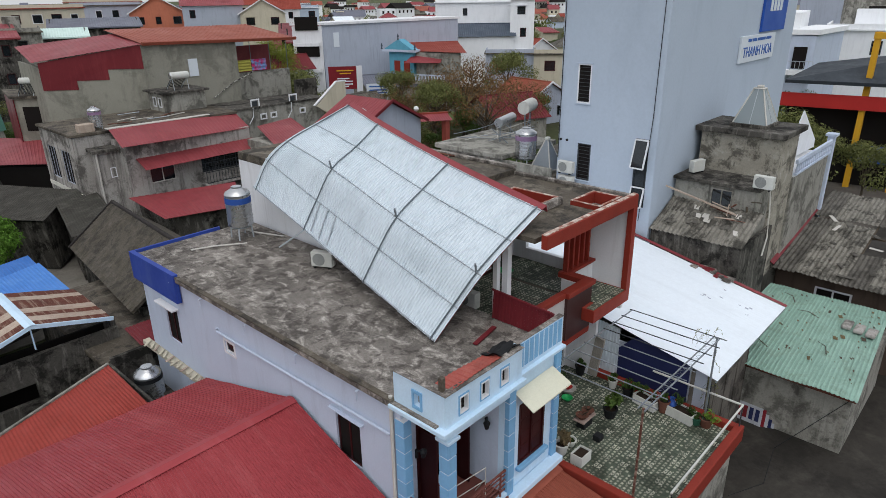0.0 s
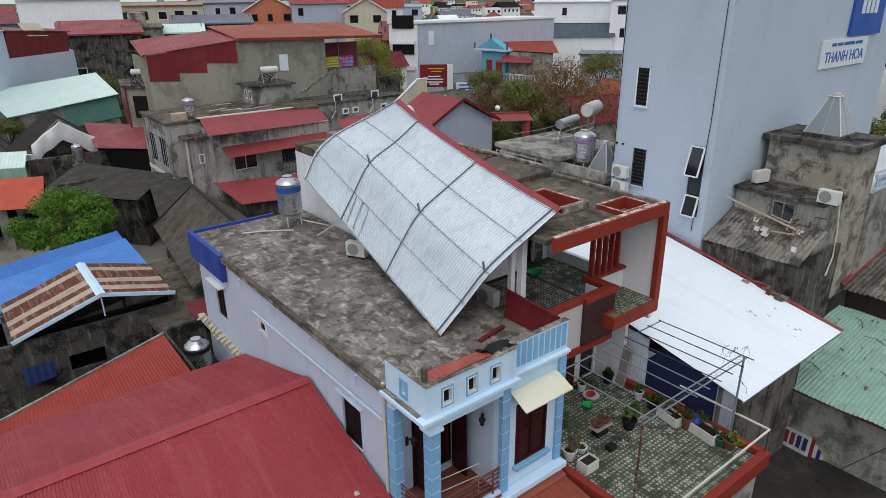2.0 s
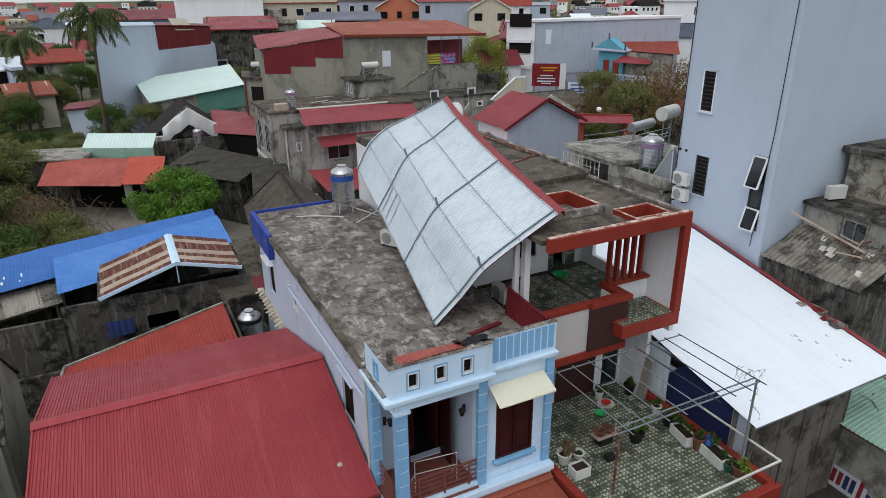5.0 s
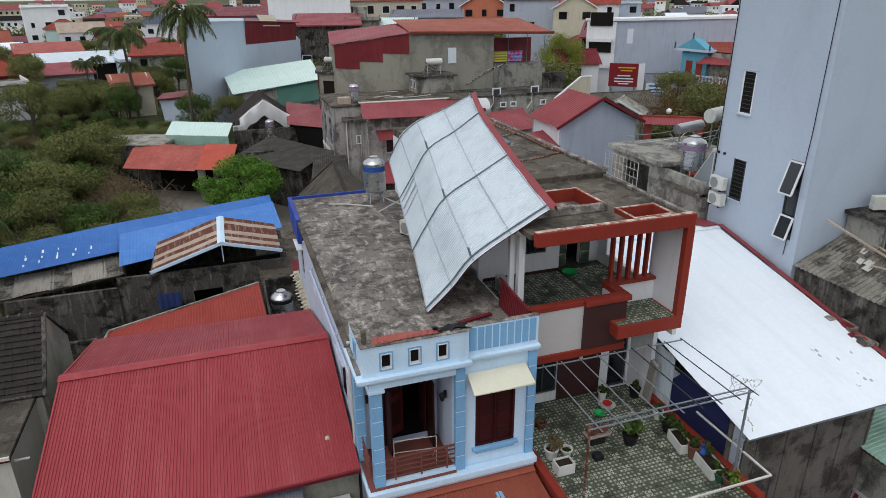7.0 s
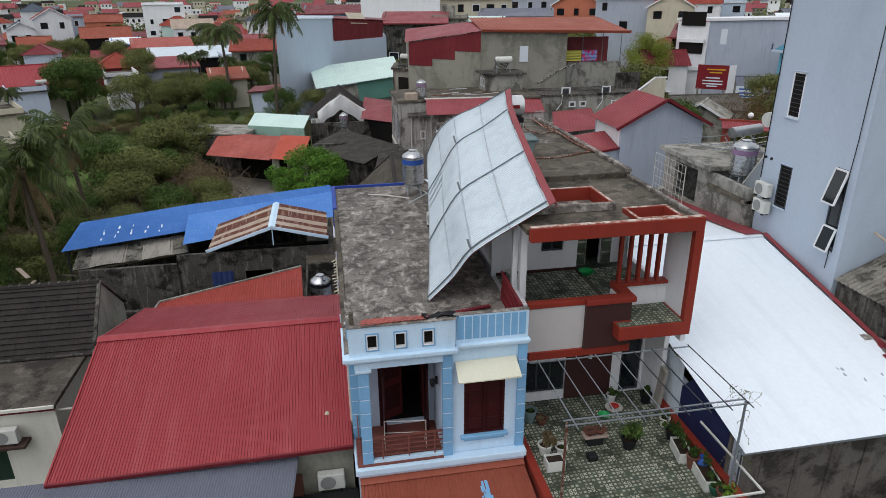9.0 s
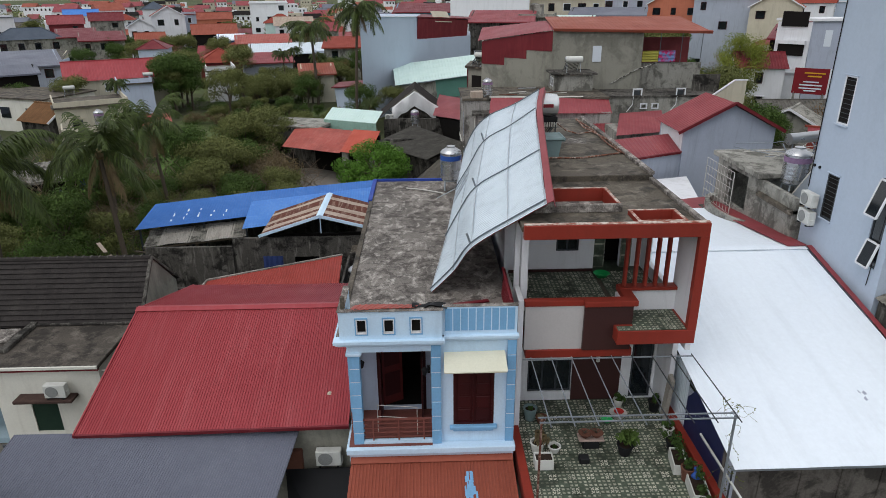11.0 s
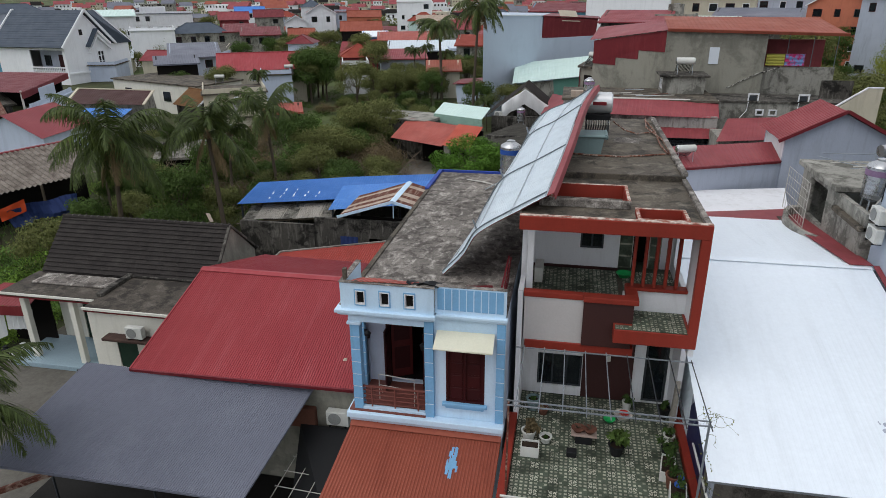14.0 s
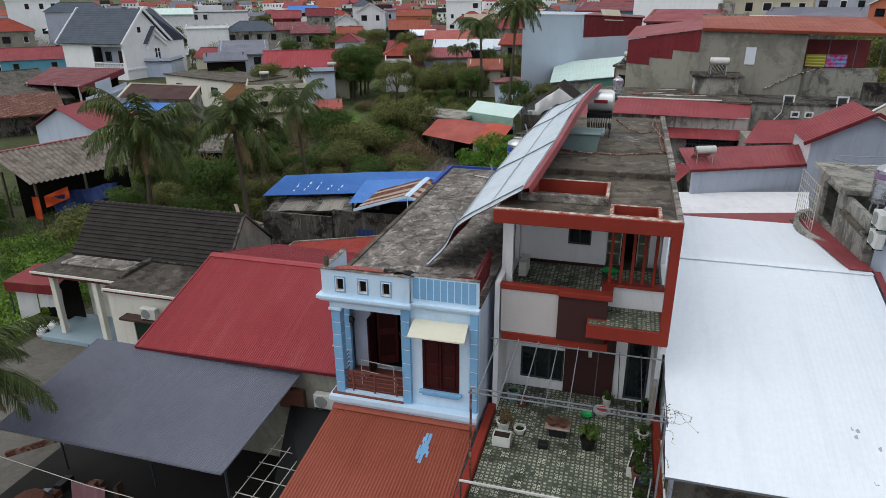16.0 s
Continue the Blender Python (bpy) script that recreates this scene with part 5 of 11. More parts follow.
for z0, z1, w_ in ((12.2, 13.95, M_WHITE), (8.6, 10.35, M_DARKSTEEL)):
    a, b = (15.42, 16.12) if z0 > 11 else (15.2, 15.9)
    window(tower, "x", TX0 + 0.0, a, b, z0, z1, -1, w_, 1, pane_mat=M_DARK)
    for k in range(10):
        zz = z0 + 0.12 + (z1 - z0 - 0.24) * k / 9
        part("louvre", G().slab((TX0 + 0.02, a + 0.06, zz - 0.05), (TX0 + 0.02, b - 0.06, zz - 0.05), (TX0 + 0.1, b - 0.06, zz + 0.04), (TX0 + 0.1, a + 0.06, zz + 0.04), 0.012), M_DARKSTEEL, tower)
    part("sill", G().box(TX0 - 0.08, TX0, a - 0.05, b + 0.05, z0 - 0.06, z0, 0.01), M_TOWER, tower)
    part("lintel", G().box(TX0 - 0.06, TX0, a - 0.05, b + 0.05, z1, z1 + 0.04), M_TOWER, tower)
win = window(tower, "x", TX0 + 0.04, 12.35, 13.0, 7.85, 10.95, -1, M_DARKSTEEL, 1)
for z0, z1 in ((9.7, 10.9), (7.9, 8.75)):
    h_ = z1 - z0
    g = G()
    top, bot = Vector((TX0 - 0.03, 12.38, z1)), Vector((TX0 - 0.55 * h_ * 0.55, 12.38, z0))
    e = Vector((0, 0.6, 0))
    for p, q in ((top, bot), (top + e, bot + e), (top, top + e), (bot, bot + e)):
        g.beam(p, q, 0.06)
    sash = part("sash", g, M_WHITE, win, "white sash hung open")
    part("pane", G().slab(top + e * 0.05, bot + e * 0.05, bot + e * 0.95, top + e * 0.95, 0.01), M_GLASS, sash)
for z in (10.4,):
    for y in (16.5, 16.85):
        part("vent_pipe", G().tube([(TX0 + 0.1, y, z), (TX0 - 0.05, y, z)], 0.06, 8), M_BLACK, tower)
part("cable", G().tube([(TX0 - 0.02, 12.25, 17.5), (TX0 - 0.03, 12.28, 12), (TX0 - 0.04, 12.5, 7.2)], 0.015, 5), M_BLACK, tower)
part("cable", G().tube([(TX0 - 0.03, 16.9, 20), (TX0 - 0.04, 16.95, 9.5)], 0.02, 5), M_BLACK, tower)


def words(text, size, at, rot, material, parent, depth=0.01):
    """Raised lettering in the built-in font."""
    cu = bpy.data.curves.new("letters", "FONT")
    cu.body, cu.size, cu.extrude, cu.align_x, cu.align_y = text, size, depth, "CENTER", "CENTER"
    tmp = new("letters_tmp", cu)
    me = bpy.data.meshes.new_from_object(tmp.evaluated_get(bpy.context.evaluated_depsgraph_get()))
    bpy.data.objects.remove(tmp)
    me.materials.append(material)
    ob = new("lettering", me)
    ob.parent = parent
    ob.matrix_basis = Matrix.Translation(-BASE[parent]) @ pose(*at, *rot)
    BASE[ob] = BASE[parent]
    return ob


sg = thing("wall_sign", (37.5, 11.95, 13.4), "white sign board with blue lettering on the tower wall", "sign")
part("board", G().box(34.6, 39.6, 11.88, 11.99, 13.5, 14.8, 0.01), M_SIGNWHITE, sg)
words("THANH HOA", 0.72, (37.1, 11.87, 13.98), (90, 0, 0), M_INK, sg)
for i, (x0, x1) in enumerate(((35.5, 36.0), (36.15, 36.7), (36.85, 38.0), (38.15, 38.9))):
    part("letter_bar", G().box(x0, x1, 11.86, 11.879, 14.5, 14.64), M_INK, sg, "small unreadable line of lettering")
sg2 = thing("wall_sign", (38.5, 11.95, 14.85), "blue advertising board with a white emblem on the tower wall", "sign")
part("board", G().box(37.2, 40.8, 11.86, 11.99, 14.9, 18.5, 0.01), M_SIGNBLUE, sg2)
for i, x in enumerate((38.0, 38.5, 39.0, 39.5)):
    part("emblem_bar", G().box(x, x + 0.36, 11.84, 11.859, 15.9, 16.6 + (0.15 if i == 3 else 0), 0.005), M_SIGNWHITE, sg2)

place(AC, TX0 - 0.3, 16.3, 8.85, -90, label="outdoor air-conditioner on the tower wall")
place(AC, TX0 - 0.3, 16.25, 8.15, -90, label="outdoor air-conditioner on the tower wall")


# ---- red hall beside the blue house ----
hall = thing("low_house", (4.4, 14.5, 0), "low house under a wide red corrugated metal roof", "house")
part("roof_sheet", G().corr((0.1, 9.15, 4.22), (8.62, 9.0, 4.45), (8.62, 14.05, 6.1), (0.5, 14.0, 6.13), 0.09, 0.025, 12, sag=0.012), M_REDHALL, hall)
part("roof_sheet", G().corr((0.5, 14.0, 6.13), (8.62, 14.05, 6.1), (8.66, 19.65, 4.38), (0.3, 19.9, 4.35), 0.09, 0.025, 10, sag=0.012), M_REDHALL, hall)
part("ridge_cap", G().slab((0.42, 13.82, 6.12), (8.62, 13.87, 6.09), (8.62, 14.06, 6.16), (0.42, 14.02, 6.19), 0.015).slab((0.42, 14.02, 6.19), (8.62, 14.06, 6.16), (8.62, 14.3, 6.1), (0.42, 14.25, 6.13), 0.015), M_REDHALL, hall)
part("fascia", G().slab((0.08, 9.1, 4.24), (8.62, 8.95, 4.47), (8.62, 9.02, 4.48), (0.08, 9.17, 4.25), 0.12), M_DEEPRED, hall)
part("verge", G().beam((0.1, 9.15, 4.22), (0.48, 14.0, 6.12), 0.05, 0.1).beam((0.48, 14.0, 6.12), (0.3, 19.9, 4.34), 0.05, 0.1), M_REDHALL, hall)
part("wall", G().wall("y", 9.35, 9.5, 0.9, 8.6, 0, 4.25), M_OLIVE, hall)
part("wall", G().wall("y", 19.4, 19.55, 0.9, 8.6, 0, 4.25), M_PLASTER, hall)
# gable facing the narrow gap takes the black render to stand for shade
part("wall", G().prism([(9.5, 0), (19.4, 0), (19.4, 4.25), (14, 5.95), (9.5, 4.2)], "x", 0.9, 1.05), M_PLASTER_DARK, hall)
part("wall", G().prism([(9.5, 0), (19.4, 0), (19.4, 4.25), (14, 5.95), (9.5, 4.2)], "x", 8.45, 8.6), M_CREAM, hall)
for x, y, z in ((7.9, 10.2, 4.62),):
    single("roof_patch", G().lathe((x, y, z + 0.2), [(0.09, 0), (0.06, 0.05), (0.02, 0.07)], 8), M_CREAM, "small pale plaster patch on the red roof", "patch")
place(AC, 7.9, 9.15, 2.85, 0, label="outdoor air-conditioner on a cream wall")
part("hood_shutter", G().box(6.05, 7.05, 9.1, 9.34, 2.6, 3.4, 0.03), M_TERRA, hall, "red-brown metal box under the eave")

M_TILESHEET = mat("orange_red_tile_sheet", "9c4038", "8c372e", rough=0.6, grain=0.1, fine=12, bump=0.08, coarse=1.0, stain="7a362c", stain_amount=0.4, stain_scale=(1, 1, 1))
lean = thing("lean_to_roof", (4.0, 21.8, 0), "red corrugated lean-to roof behind the hall", "roof")
part("sheet", G().corr((0.4, 20.0, 3.95), (6.9, 20.0, 3.75), (6.75, 23.5, 4.25), (0.6, 20.9, 4.12), 0.12, 0.024, 6, "sine"), M_TILESHEET, lean)
part("verge", G().beam((0.4, 20.0, 3.98), (0.6, 20.9, 4.15), 0.08, 0.08).beam((0.6, 20.9, 4.15), (6.75, 23.5, 4.28), 0.1, 0.08), M_PLASTER, lean)
part("wall", G().wall("y", 20.3, 20.42, 0.6, 6.7, 0, 3.7).wall("x", 6.6, 6.72, 20.42, 23.4, 0, 3.75), M_PLASTER, lean)
TANK3 = water_tank(0.5, 0.95, 0.3, M_BLACK, "squat shiny water tank with a black band in a walled corner")
TANK3.matrix_basis = pose(7.65, 22.3, 2.75)
pit = thing("tank_corner", (7.7, 22, 0), "dark walled corner holding a water tank", "wall")
part("wall", G().box(6.95, 7.05, 20.3, 24.2, 0, 3.9).box(7.05, 8.6, 24.1, 24.25, 0, 4.1), M_PLASTER_DARK, pit)
part("floor", G().box(7.05, 8.6, 20.0, 24.1, 2.35, 2.55), M_PLASTER_DARK, pit)
random.seed(31)
for i in range(12):
    y = 19.8 + i * 0.36
    single("plank", G().beam((8.4 - random.uniform(0, 0.15), y, 4.3 + random.uniform(-0.02, 0.03)), (8.62, y + random.uniform(0.05, 0.3), 4.33), 0.09, 0.03), M_CREAM if i % 3 else M_STRIPE, "broken pale batten on the wall ledge", "batten", "broken battens")

# ---- grey porch roof ----
gp = thing("carport_roof", (2.5, 7, 0), "dark grey corrugated carport roof on steel posts", "roof")
part("sheet", G().corr((-2.15, 4.85, 3.2), (6.48, 4.85, 3.2), (6.98, 9.3, 4.12), (-1.75, 9.3, 4.2), 0.078, 0.014, 8, sag=0.01), M_GREYMETAL, gp)
part("gutter", G().box(-2.15, 6.48, 4.82, 4.86, 3.13, 3.19), M_GREYMETAL, gp)
part("edge", G().beam((6.5, 4.85, 3.18), (7.0, 9.3, 4.1), 0.03, 0.06).beam((-2.17, 4.85, 3.18), (-1.77, 9.3, 4.18), 0.03, 0.06), M_GREYMETAL, gp)
for x, y in ((-1.7, 6.6), (2.2, 6.6), (6.35, 5.2), (-1.6, 9.0)):
    part("post", G().beam((x, y, 0.05), (x, y, 3.12 + (y - 4.85) * 0.205), 0.06), M_DARKSTEEL, gp)
for y in (5.4, 7.2, 9.0):
    part("purlin", G().beam((-2, y, 3.2 + (y - 4.85) * 0.21 - 0.06), (6.5, y, 3.2 + (y - 4.85) * 0.21 - 0.06), 0.05, 0.08), M_DARKSTEEL, gp)
# the carport's shade is put into this slab's near-black colour
single("pavement_dark", G().box(-3, 8.7, -6, 9.3, 0.05, 0.09), mat("shade_black_yard", "191816", "211f1d", rough=0.8, grain=0.2, stain="1a1917", stain_amount=0.5, stain_scale=(0.6, 0.6, 0.6)), "yard coloured near-black for the shade under and before the carport", "pavement", kind="structure")
single("shade_net", G().slab((6.5, 9.1, 2.75), (7.3, 5.6, 0.9), (8.68, 5.6, 1.9), (8.68, 9.1, 2.8), 0.03), M_BLACK, "black shade net sagging beside the wall", "net")
tr = thing("trellis", (7.5, 6.8, 0), "thin white steel trellis over the dark yard", "trellis")
for i in range(6):
    y = 5.2 + i * 0.72
    part("bar", G().beam((6.6, y, 2.2), (8.5, y - 0.1, 2.2), 0.02), M_PIPE, tr)
for i in range(4):
    x = 6.7 + i * 0.55
    part("bar", G().beam((x, 4.8, 2.22), (x, 9.2, 2.22), 0.02), M_PIPE, tr)
for x, y in ((6.6, 5.0), (8.5, 5.0), (6.6, 9.2)):
    part("post", G().beam((x, y, 0.09), (x, y, 2.2), 0.03), M_DARKSTEEL, tr)
yc = random.Random(14)
for i in range(16):
    x, y = yc.uniform(-2.2, 6.2), yc.uniform(3.4, 6.4)
    w_, d_, h_ = yc.uniform(0.2, 0.6), yc.uniform(0.2, 0.6), yc.uniform(0.2, 0.7)
    single("yard_clutter", G().prism([(x, 0.09), (x + w_, 0.09), (x + w_ * 0.9, 0.09 + h_), (x + w_ * 0.15, 0.09 + h_ * 0.8)], "y", y, y + d_), (M_BLACK, M_RUST, M_HOOD, M_TARP, M_SOIL, M_STEEL2)[i % 6], "dim crate or bundle stored in the dark yard", "clutter", "yard clutter")
single("timber_beam", G().beam((-2.3, 5.0, 1.9), (-0.6, 5.9, 2.3), 0.12, 0.18), M_RUST, "red-brown timber under the carport edge", "beam")
single("clothes_line", G().tube([(-2.2, 4.3, 2.6), (2, 4.1, 2.35), (7, 3.9, 2.3), (13.5, 3.8, 3.4)], 0.012, 5), M_PIPE, "thin pale line strung before the carport", "line")
single("laundry", G().corr((1.3, 4.0, 1.3), (2.6, 4.0, 1.4), (2.6, 4.2, 2.3), (1.3, 4.2, 2.3), 0.4, 0.08, 4, "sine"), mat("pink_cloth", "7d5a60", "6c4c52", rough=0.9), "pink cloth hanging under the carport", "cloth")
single("motorbike_cover", G().lathe((-0.8, 4.2, 0.09), [(0.7, 0), (0.75, 0.5), (0.5, 0.95), (0.15, 1.05)], 10), M_TERRA, "red-brown cover over a stored heap", "cover")

# ---- house with a dark clay tile roof ----
th = thing("house", (-5.6, 17.5, 0), "old single-storey house with a dark clay tile roof and flat porch", "house")
part("wall", G().wall("y", 17.0, 17.2, -9.9, -1.1, 0.3, 4.0, [(-8.6, -7.7, 0.3, 2.6), (-7.0, -6.0, 0.3, 2.8), (-5.4, -4.6, 0.3, 2.6)]), M_PALECREAM, th)
part("wall", G().wall("y", 21.0, 21.2, -9.9, -1.1, 0, 4.0), M_CREAM, th)
for x in (-9.9, -1.15):
    part("gable", G().prism([(17.2, 0), (21.0, 0), (21.1, 4.15), (18.95, 6.12), (17.1, 4.0)], "x", x, x + 0.2), M_OLIVE, th)
part("roof_deck", G().slab((-10.2, 16.75, 3.98), (-1.0, 16.85, 3.98), (-1.0, 18.93, 6.14), (-10.2, 18.93, 6.14), 0.1).slab((-10.2, 18.93, 6.14), (-1.0, 18.93, 6.14), (-1.0, 21.4, 4.05), (-10.2, 21.4, 4.05), 0.1), M_OLDTILE, th)
part("verge", G().beam((-0.95, 16.8, 4.02), (-0.95, 18.93, 6.2), 0.14, 0.1).beam((-0.95, 18.93, 6.2), (-0.95, 21.4, 4.1), 0.14, 0.1), M_PLASTER_DARK, th)
part("ridge_tiles", G().tube([(-10.2, 18.93, 6.17), (-0.95, 18.93, 6.17)], 0.12, 8), M_OLDTILE, th)
for i in range(26):
    x = -10.0 + i * 0.36
    part("ridge_mortar", G().box(x - 0.03, x + 0.03, 18.84, 19.02, 6.22, 6.3, 0.015), M_FIBRO, th)
part("porch_slab", G().box(-10.6, -5.4, 14.5, 17.0, 3.72, 3.9, 0.02).box(-5.4, -1.25, 13.55, 17.0, 3.86, 4.02, 0.02), mat("mossy_black_slab", "423d37", "57514a", rough=0.85, coarse=0.6, fine=18, grain=0.3, stain="857e74", stain_amount=0.5, stain_scale=(0.9, 0.9, 0.9), mould="1f1d1b", mould_amount=0.7, mould_scale=1.0), th, "grimy flat concrete porch roof")
part("porch_edge", G().box(-10.62, -5.4, 14.45, 14.498, 3.8, 3.91).box(-5.42, -1.25, 13.48, 13.548, 3.92, 4.03), M_PALECREAM, th, "grimy white slab edge")
part("porch_edge", G().box(-10.6, -5.42, 14.5, 14.6, 3.66, 3.718).box(-5.4, -1.27, 13.56, 13.7, 3.8, 3.858), M_DEEPRED, th, "dark red painted band")
part("upstand", G().box(-5.5, -5.2, 14.6, 16.9, 4.022, 4.2, 0.03).box(-5.2, -1.3, 16.75, 16.95, 4.022, 4.14, 0.03), M_PLASTER_DARK, th)
part("porch_patch", G().box(-9.8, -5.8, 15.6, 16.7, 3.9, 4.0, 0.03), M_SLAB, th)
part("front_room", G().wall("y", 13.75, 13.9, -5.4, -1.35, 0.0, 3.86, [(-4.2, -3.2, 1.0, 2.5)]).wall("x", -5.4, -5.25, 13.9, 17.0, 0, 3.86).wall("x", -1.5, -1.35, 13.9, 17.0, 0, 3.86), M_PALECREAM, th)
part("shutter", G().box(-4.2, -3.2, 13.8, 13.86, 1.0, 2.5), mat("dark_green_paint", "22382c", "1c3026", rough=0.6), th, "dark green shutters")
part("window_hood", G().box(-4.5, -2.3, 13.2, 13.75, 2.62, 2.75, 0.02), M_HOOD, th, "dark weathered window hood")
for a, b in ((-8.6, -7.7), (-7.0, -6.0), (-5.4, -4.6)):
    part("door", G().box(a, b, 17.06, 17.12, 0.3, 2.7), bpy.data.materials["dark_green_paint"], th)
for x, y in ((-9.8, 14.95), (-7.05, 14.8)):
    part("column", G().box(x - 0.14, x + 0.14, y - 0.14, y + 0.14, 0.3, 3.74, 0.015), M_PALECREAM, th)
part("porch_floor", G().box(-10.8, -5.4, 14.3, 17.0, 0.05, 0.3, 0.02), mat("pale_blue_floor_tile", "8fa3ad", "869aa4", rough=0.5), th)
place(AC, -2.9, 13.42, 2.76, 0, label="outdoor air-conditioner above a window hood")
single("overflow_pipe", G().tube([(-1.3, 13.9, 3.6), (-0.85, 13.9, 3.6)], 0.04, 8), M_PIPE, "short white overflow pipe", "pipe", smooth=True)
awn = thing("awning_roof", (-12.2, 14.6, 0), "small red metal awning with hung plastic sheets", "awning")
part("sheet", G().corr((-13.6, 15.3, 2.62), (-10.05, 15.3, 2.75), (-10.05, 16.7, 3.3), (-12.6, 16.7, 3.2), 0.2, 0.02, 3), M_REDMETAL, awn)
part("fascia", G().slab((-13.6, 15.26, 2.6), (-10.05, 15.26, 2.74), (-10.05, 15.29, 2.74), (-13.6, 15.29, 2.6), 0.5), M_DEEPRED, awn)
part("hung_sheet", G().corr((-13.3, 15.5, 0.25), (-11.9, 15.5, 0.9), (-11.9, 15.6, 2.3), (-13.3, 15.6, 2.2), 0.3, 0.12, 4, "sine"), M_FABRIC, awn, "crumpled white plastic sheet")
part("hung_sheet", G().corr((-11.9, 15.6, 1.2), (-10.3, 15.6, 1.4), (-10.3, 15.7, 2.4), (-11.9, 15.7, 2.3), 0.35, 0.1, 4, "sine"), M_FABRIC, awn)
# the shade under the awning is a plate coloured near-black
part("inner_wall", G().box(-12.6, -10.1, 16.6, 16.66, 0.05, 3.0), M_DARK, awn, "near-black plate standing in for the shade under the awning")
for x in (-13.5, -10.2):
    part("post", G().beam((x, 15.4, 0.05), (x, 15.4, 2.6), 0.06), M_DARKSTEEL, awn)

random.seed(88)
for i in range(9):
    x, y, r = random.uniform(-13.4, -10.8), random.uniform(14.7, 15.35), random.uniform(0.16, 0.3)
    single("plastic_sack", G().lathe((x, y, 0.06), [(r * 0.8, 0), (r, r * 0.5), (r * 0.85, r * 1.2), (r * 0.3, r * 1.6), (r * 0.45, r * 1.9)], 9), M_BLACK if i % 2 else M_FABRIC, "knotted plastic sack heaped under the awning", "sack")
for i in range(10):
    x, y, a = random.uniform(-17, -11.5), random.uniform(16.8, 22), random.uniform(0, 3.1)
    single("branch", G().tube([(x, y, 0.35), (x + 0.9 * math.cos(a), y + 0.9 * math.sin(a), 0.75), (x + 1.9 * math.cos(a + 0.2), y + 1.9 * math.sin(a + 0.2), 0.6)], 0.05, 6, r1=0.015), M_STRIPE if i % 3 else M_BARK, "pale broken branch lying in the weeds", "branch")

# ---- hut with striped rusty roof, blue roof behind ----
hut = thing("hut", (5, 28.5, 0), "old hut with mould-black walls and a striped rusty metal roof", "hut")
part("wall", G().wall("y", 26.6, 26.8, 0.2, 8.35, 0, 4.1, [(3.6, 5.0, 2.2, 2.95)]).wall("x", 8.15, 8.35, 26.8, 30.4, 0, 4.4).wall("x", 1.7, 1.9, 26.8, 30.4, 0, 4.1), M_PLASTER_DARK, hut, "mould-black rendered wall")
# added near-black plate stands in for the shade inside the hut
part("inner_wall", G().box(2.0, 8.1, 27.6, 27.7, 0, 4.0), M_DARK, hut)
random.seed(17)
for side in (0, 1):
    for i in range(8):
        y0, y1 = 26.35 + i * 0.52, 26.35 + (i + 1) * 0.52 + 0.02
        if side == 0:
            c = ((1.85, y0, 4.38), (1.85, y1, 4.38), (5.22, y1, 5.46), (5.22, y0, 5.46))
        else:
            c = ((8.1, y1, 4.72), (8.1, y0, 4.72), (5.24, y0, 5.46), (5.24, y1, 5.46))
        g = G().corr(*[(p[0], p[1], p[2] + (0.01 if i % 2 else 0)) for p in c], 0.1, 0.014, 4, "sine", sag=0.02)
        part("sheet", g, M_STRIPE if i in (1, 3, 6) else M_RUST, hut, "bleached sheet" if i in (1, 3, 6) else "rusted sheet")
part("ridge_cap", G().slab((5.05, 26.25, 5.45), (5.24, 26.25, 5.52), (5.24, 30.6, 5.52), (5.05, 30.6, 5.45), 0.02).slab((5.24, 26.25, 5.52), (5.43, 26.25, 5.46), (5.43, 30.6, 5.46), (5.24, 30.6, 5.52), 0.02), M_SKYBLUE, hut)
part("bargeboard", G().beam((1.8, 26.28, 4.34), (5.24, 26.28, 5.44), 0.06, 0.16).beam((5.24, 26.28, 5.44), (8.15, 26.28, 4.68), 0.06, 0.16), M_SKYBLUE, hut, "pale blue bargeboard")
g = G().beam((5.24, 26.45, 5.3), (5.24, 26.45, 4.4), 0.05)
part("truss", g, M_SKYBLUE, hut)
single("old_wall", G().wall("y", 26.4, 26.6, -4.6, 0.2, 0, 3.7), M_PLASTER_DARK, "long mould-stained rendered wall", "wall")
single("old_wall", G().box(-2.9, 6.5, 24.9, 25.1, 0, 1.9, 0.03), M_PLASTER_DARK, "low dark wall behind the red roofs", "wall")
single("tarpaulin_sheet", G().corr((1.9, 26.3, 2.3), (3.0, 26.3, 2.4), (3.0, 26.38, 3.1), (1.9, 26.38, 3.1), 0.3, 0.05, 3, "sine"), M_TARP, "dark blue tarpaulin hung on the old wall", "tarpaulin")
M_FIBRO2 = mat("bleached_fibre_cement", "a39e95", "8a857c", rough=0.95, grain=0.2, stain="5b564f", stain_amount=0.6, stain_scale=(2, 0.4, 0.4))
fs = thing("lean_to_roof", (-2.7, 31.0, 0), "patched grey fibre-cement lean-to roof below the blue eave", "roof")
for i in range(7):
    t0, t1 = i / 7, (i + 1) / 7
    a, b = Vector((-5.9, 28.9, 2.75)), Vector((-0.25, 30.4, 2.85))
    dz = random.uniform(-0.04, 0.05)
    up = Vector((-0.35, 2.3, 0.3))
    part("sheet", G().corr(a.lerp(b, t0) + Vector((0, random.uniform(-0.15, 0.1), dz)), a.lerp(b, t1 + 0.03) + Vector((0, 0, dz)), a.lerp(b, t1 + 0.03) + up, a.lerp(b, t0) + up, 0.14, 0.025, 3, "sine", sag=0.03), M_FIBRO2 if i % 3 else M_LEANTO, fs)
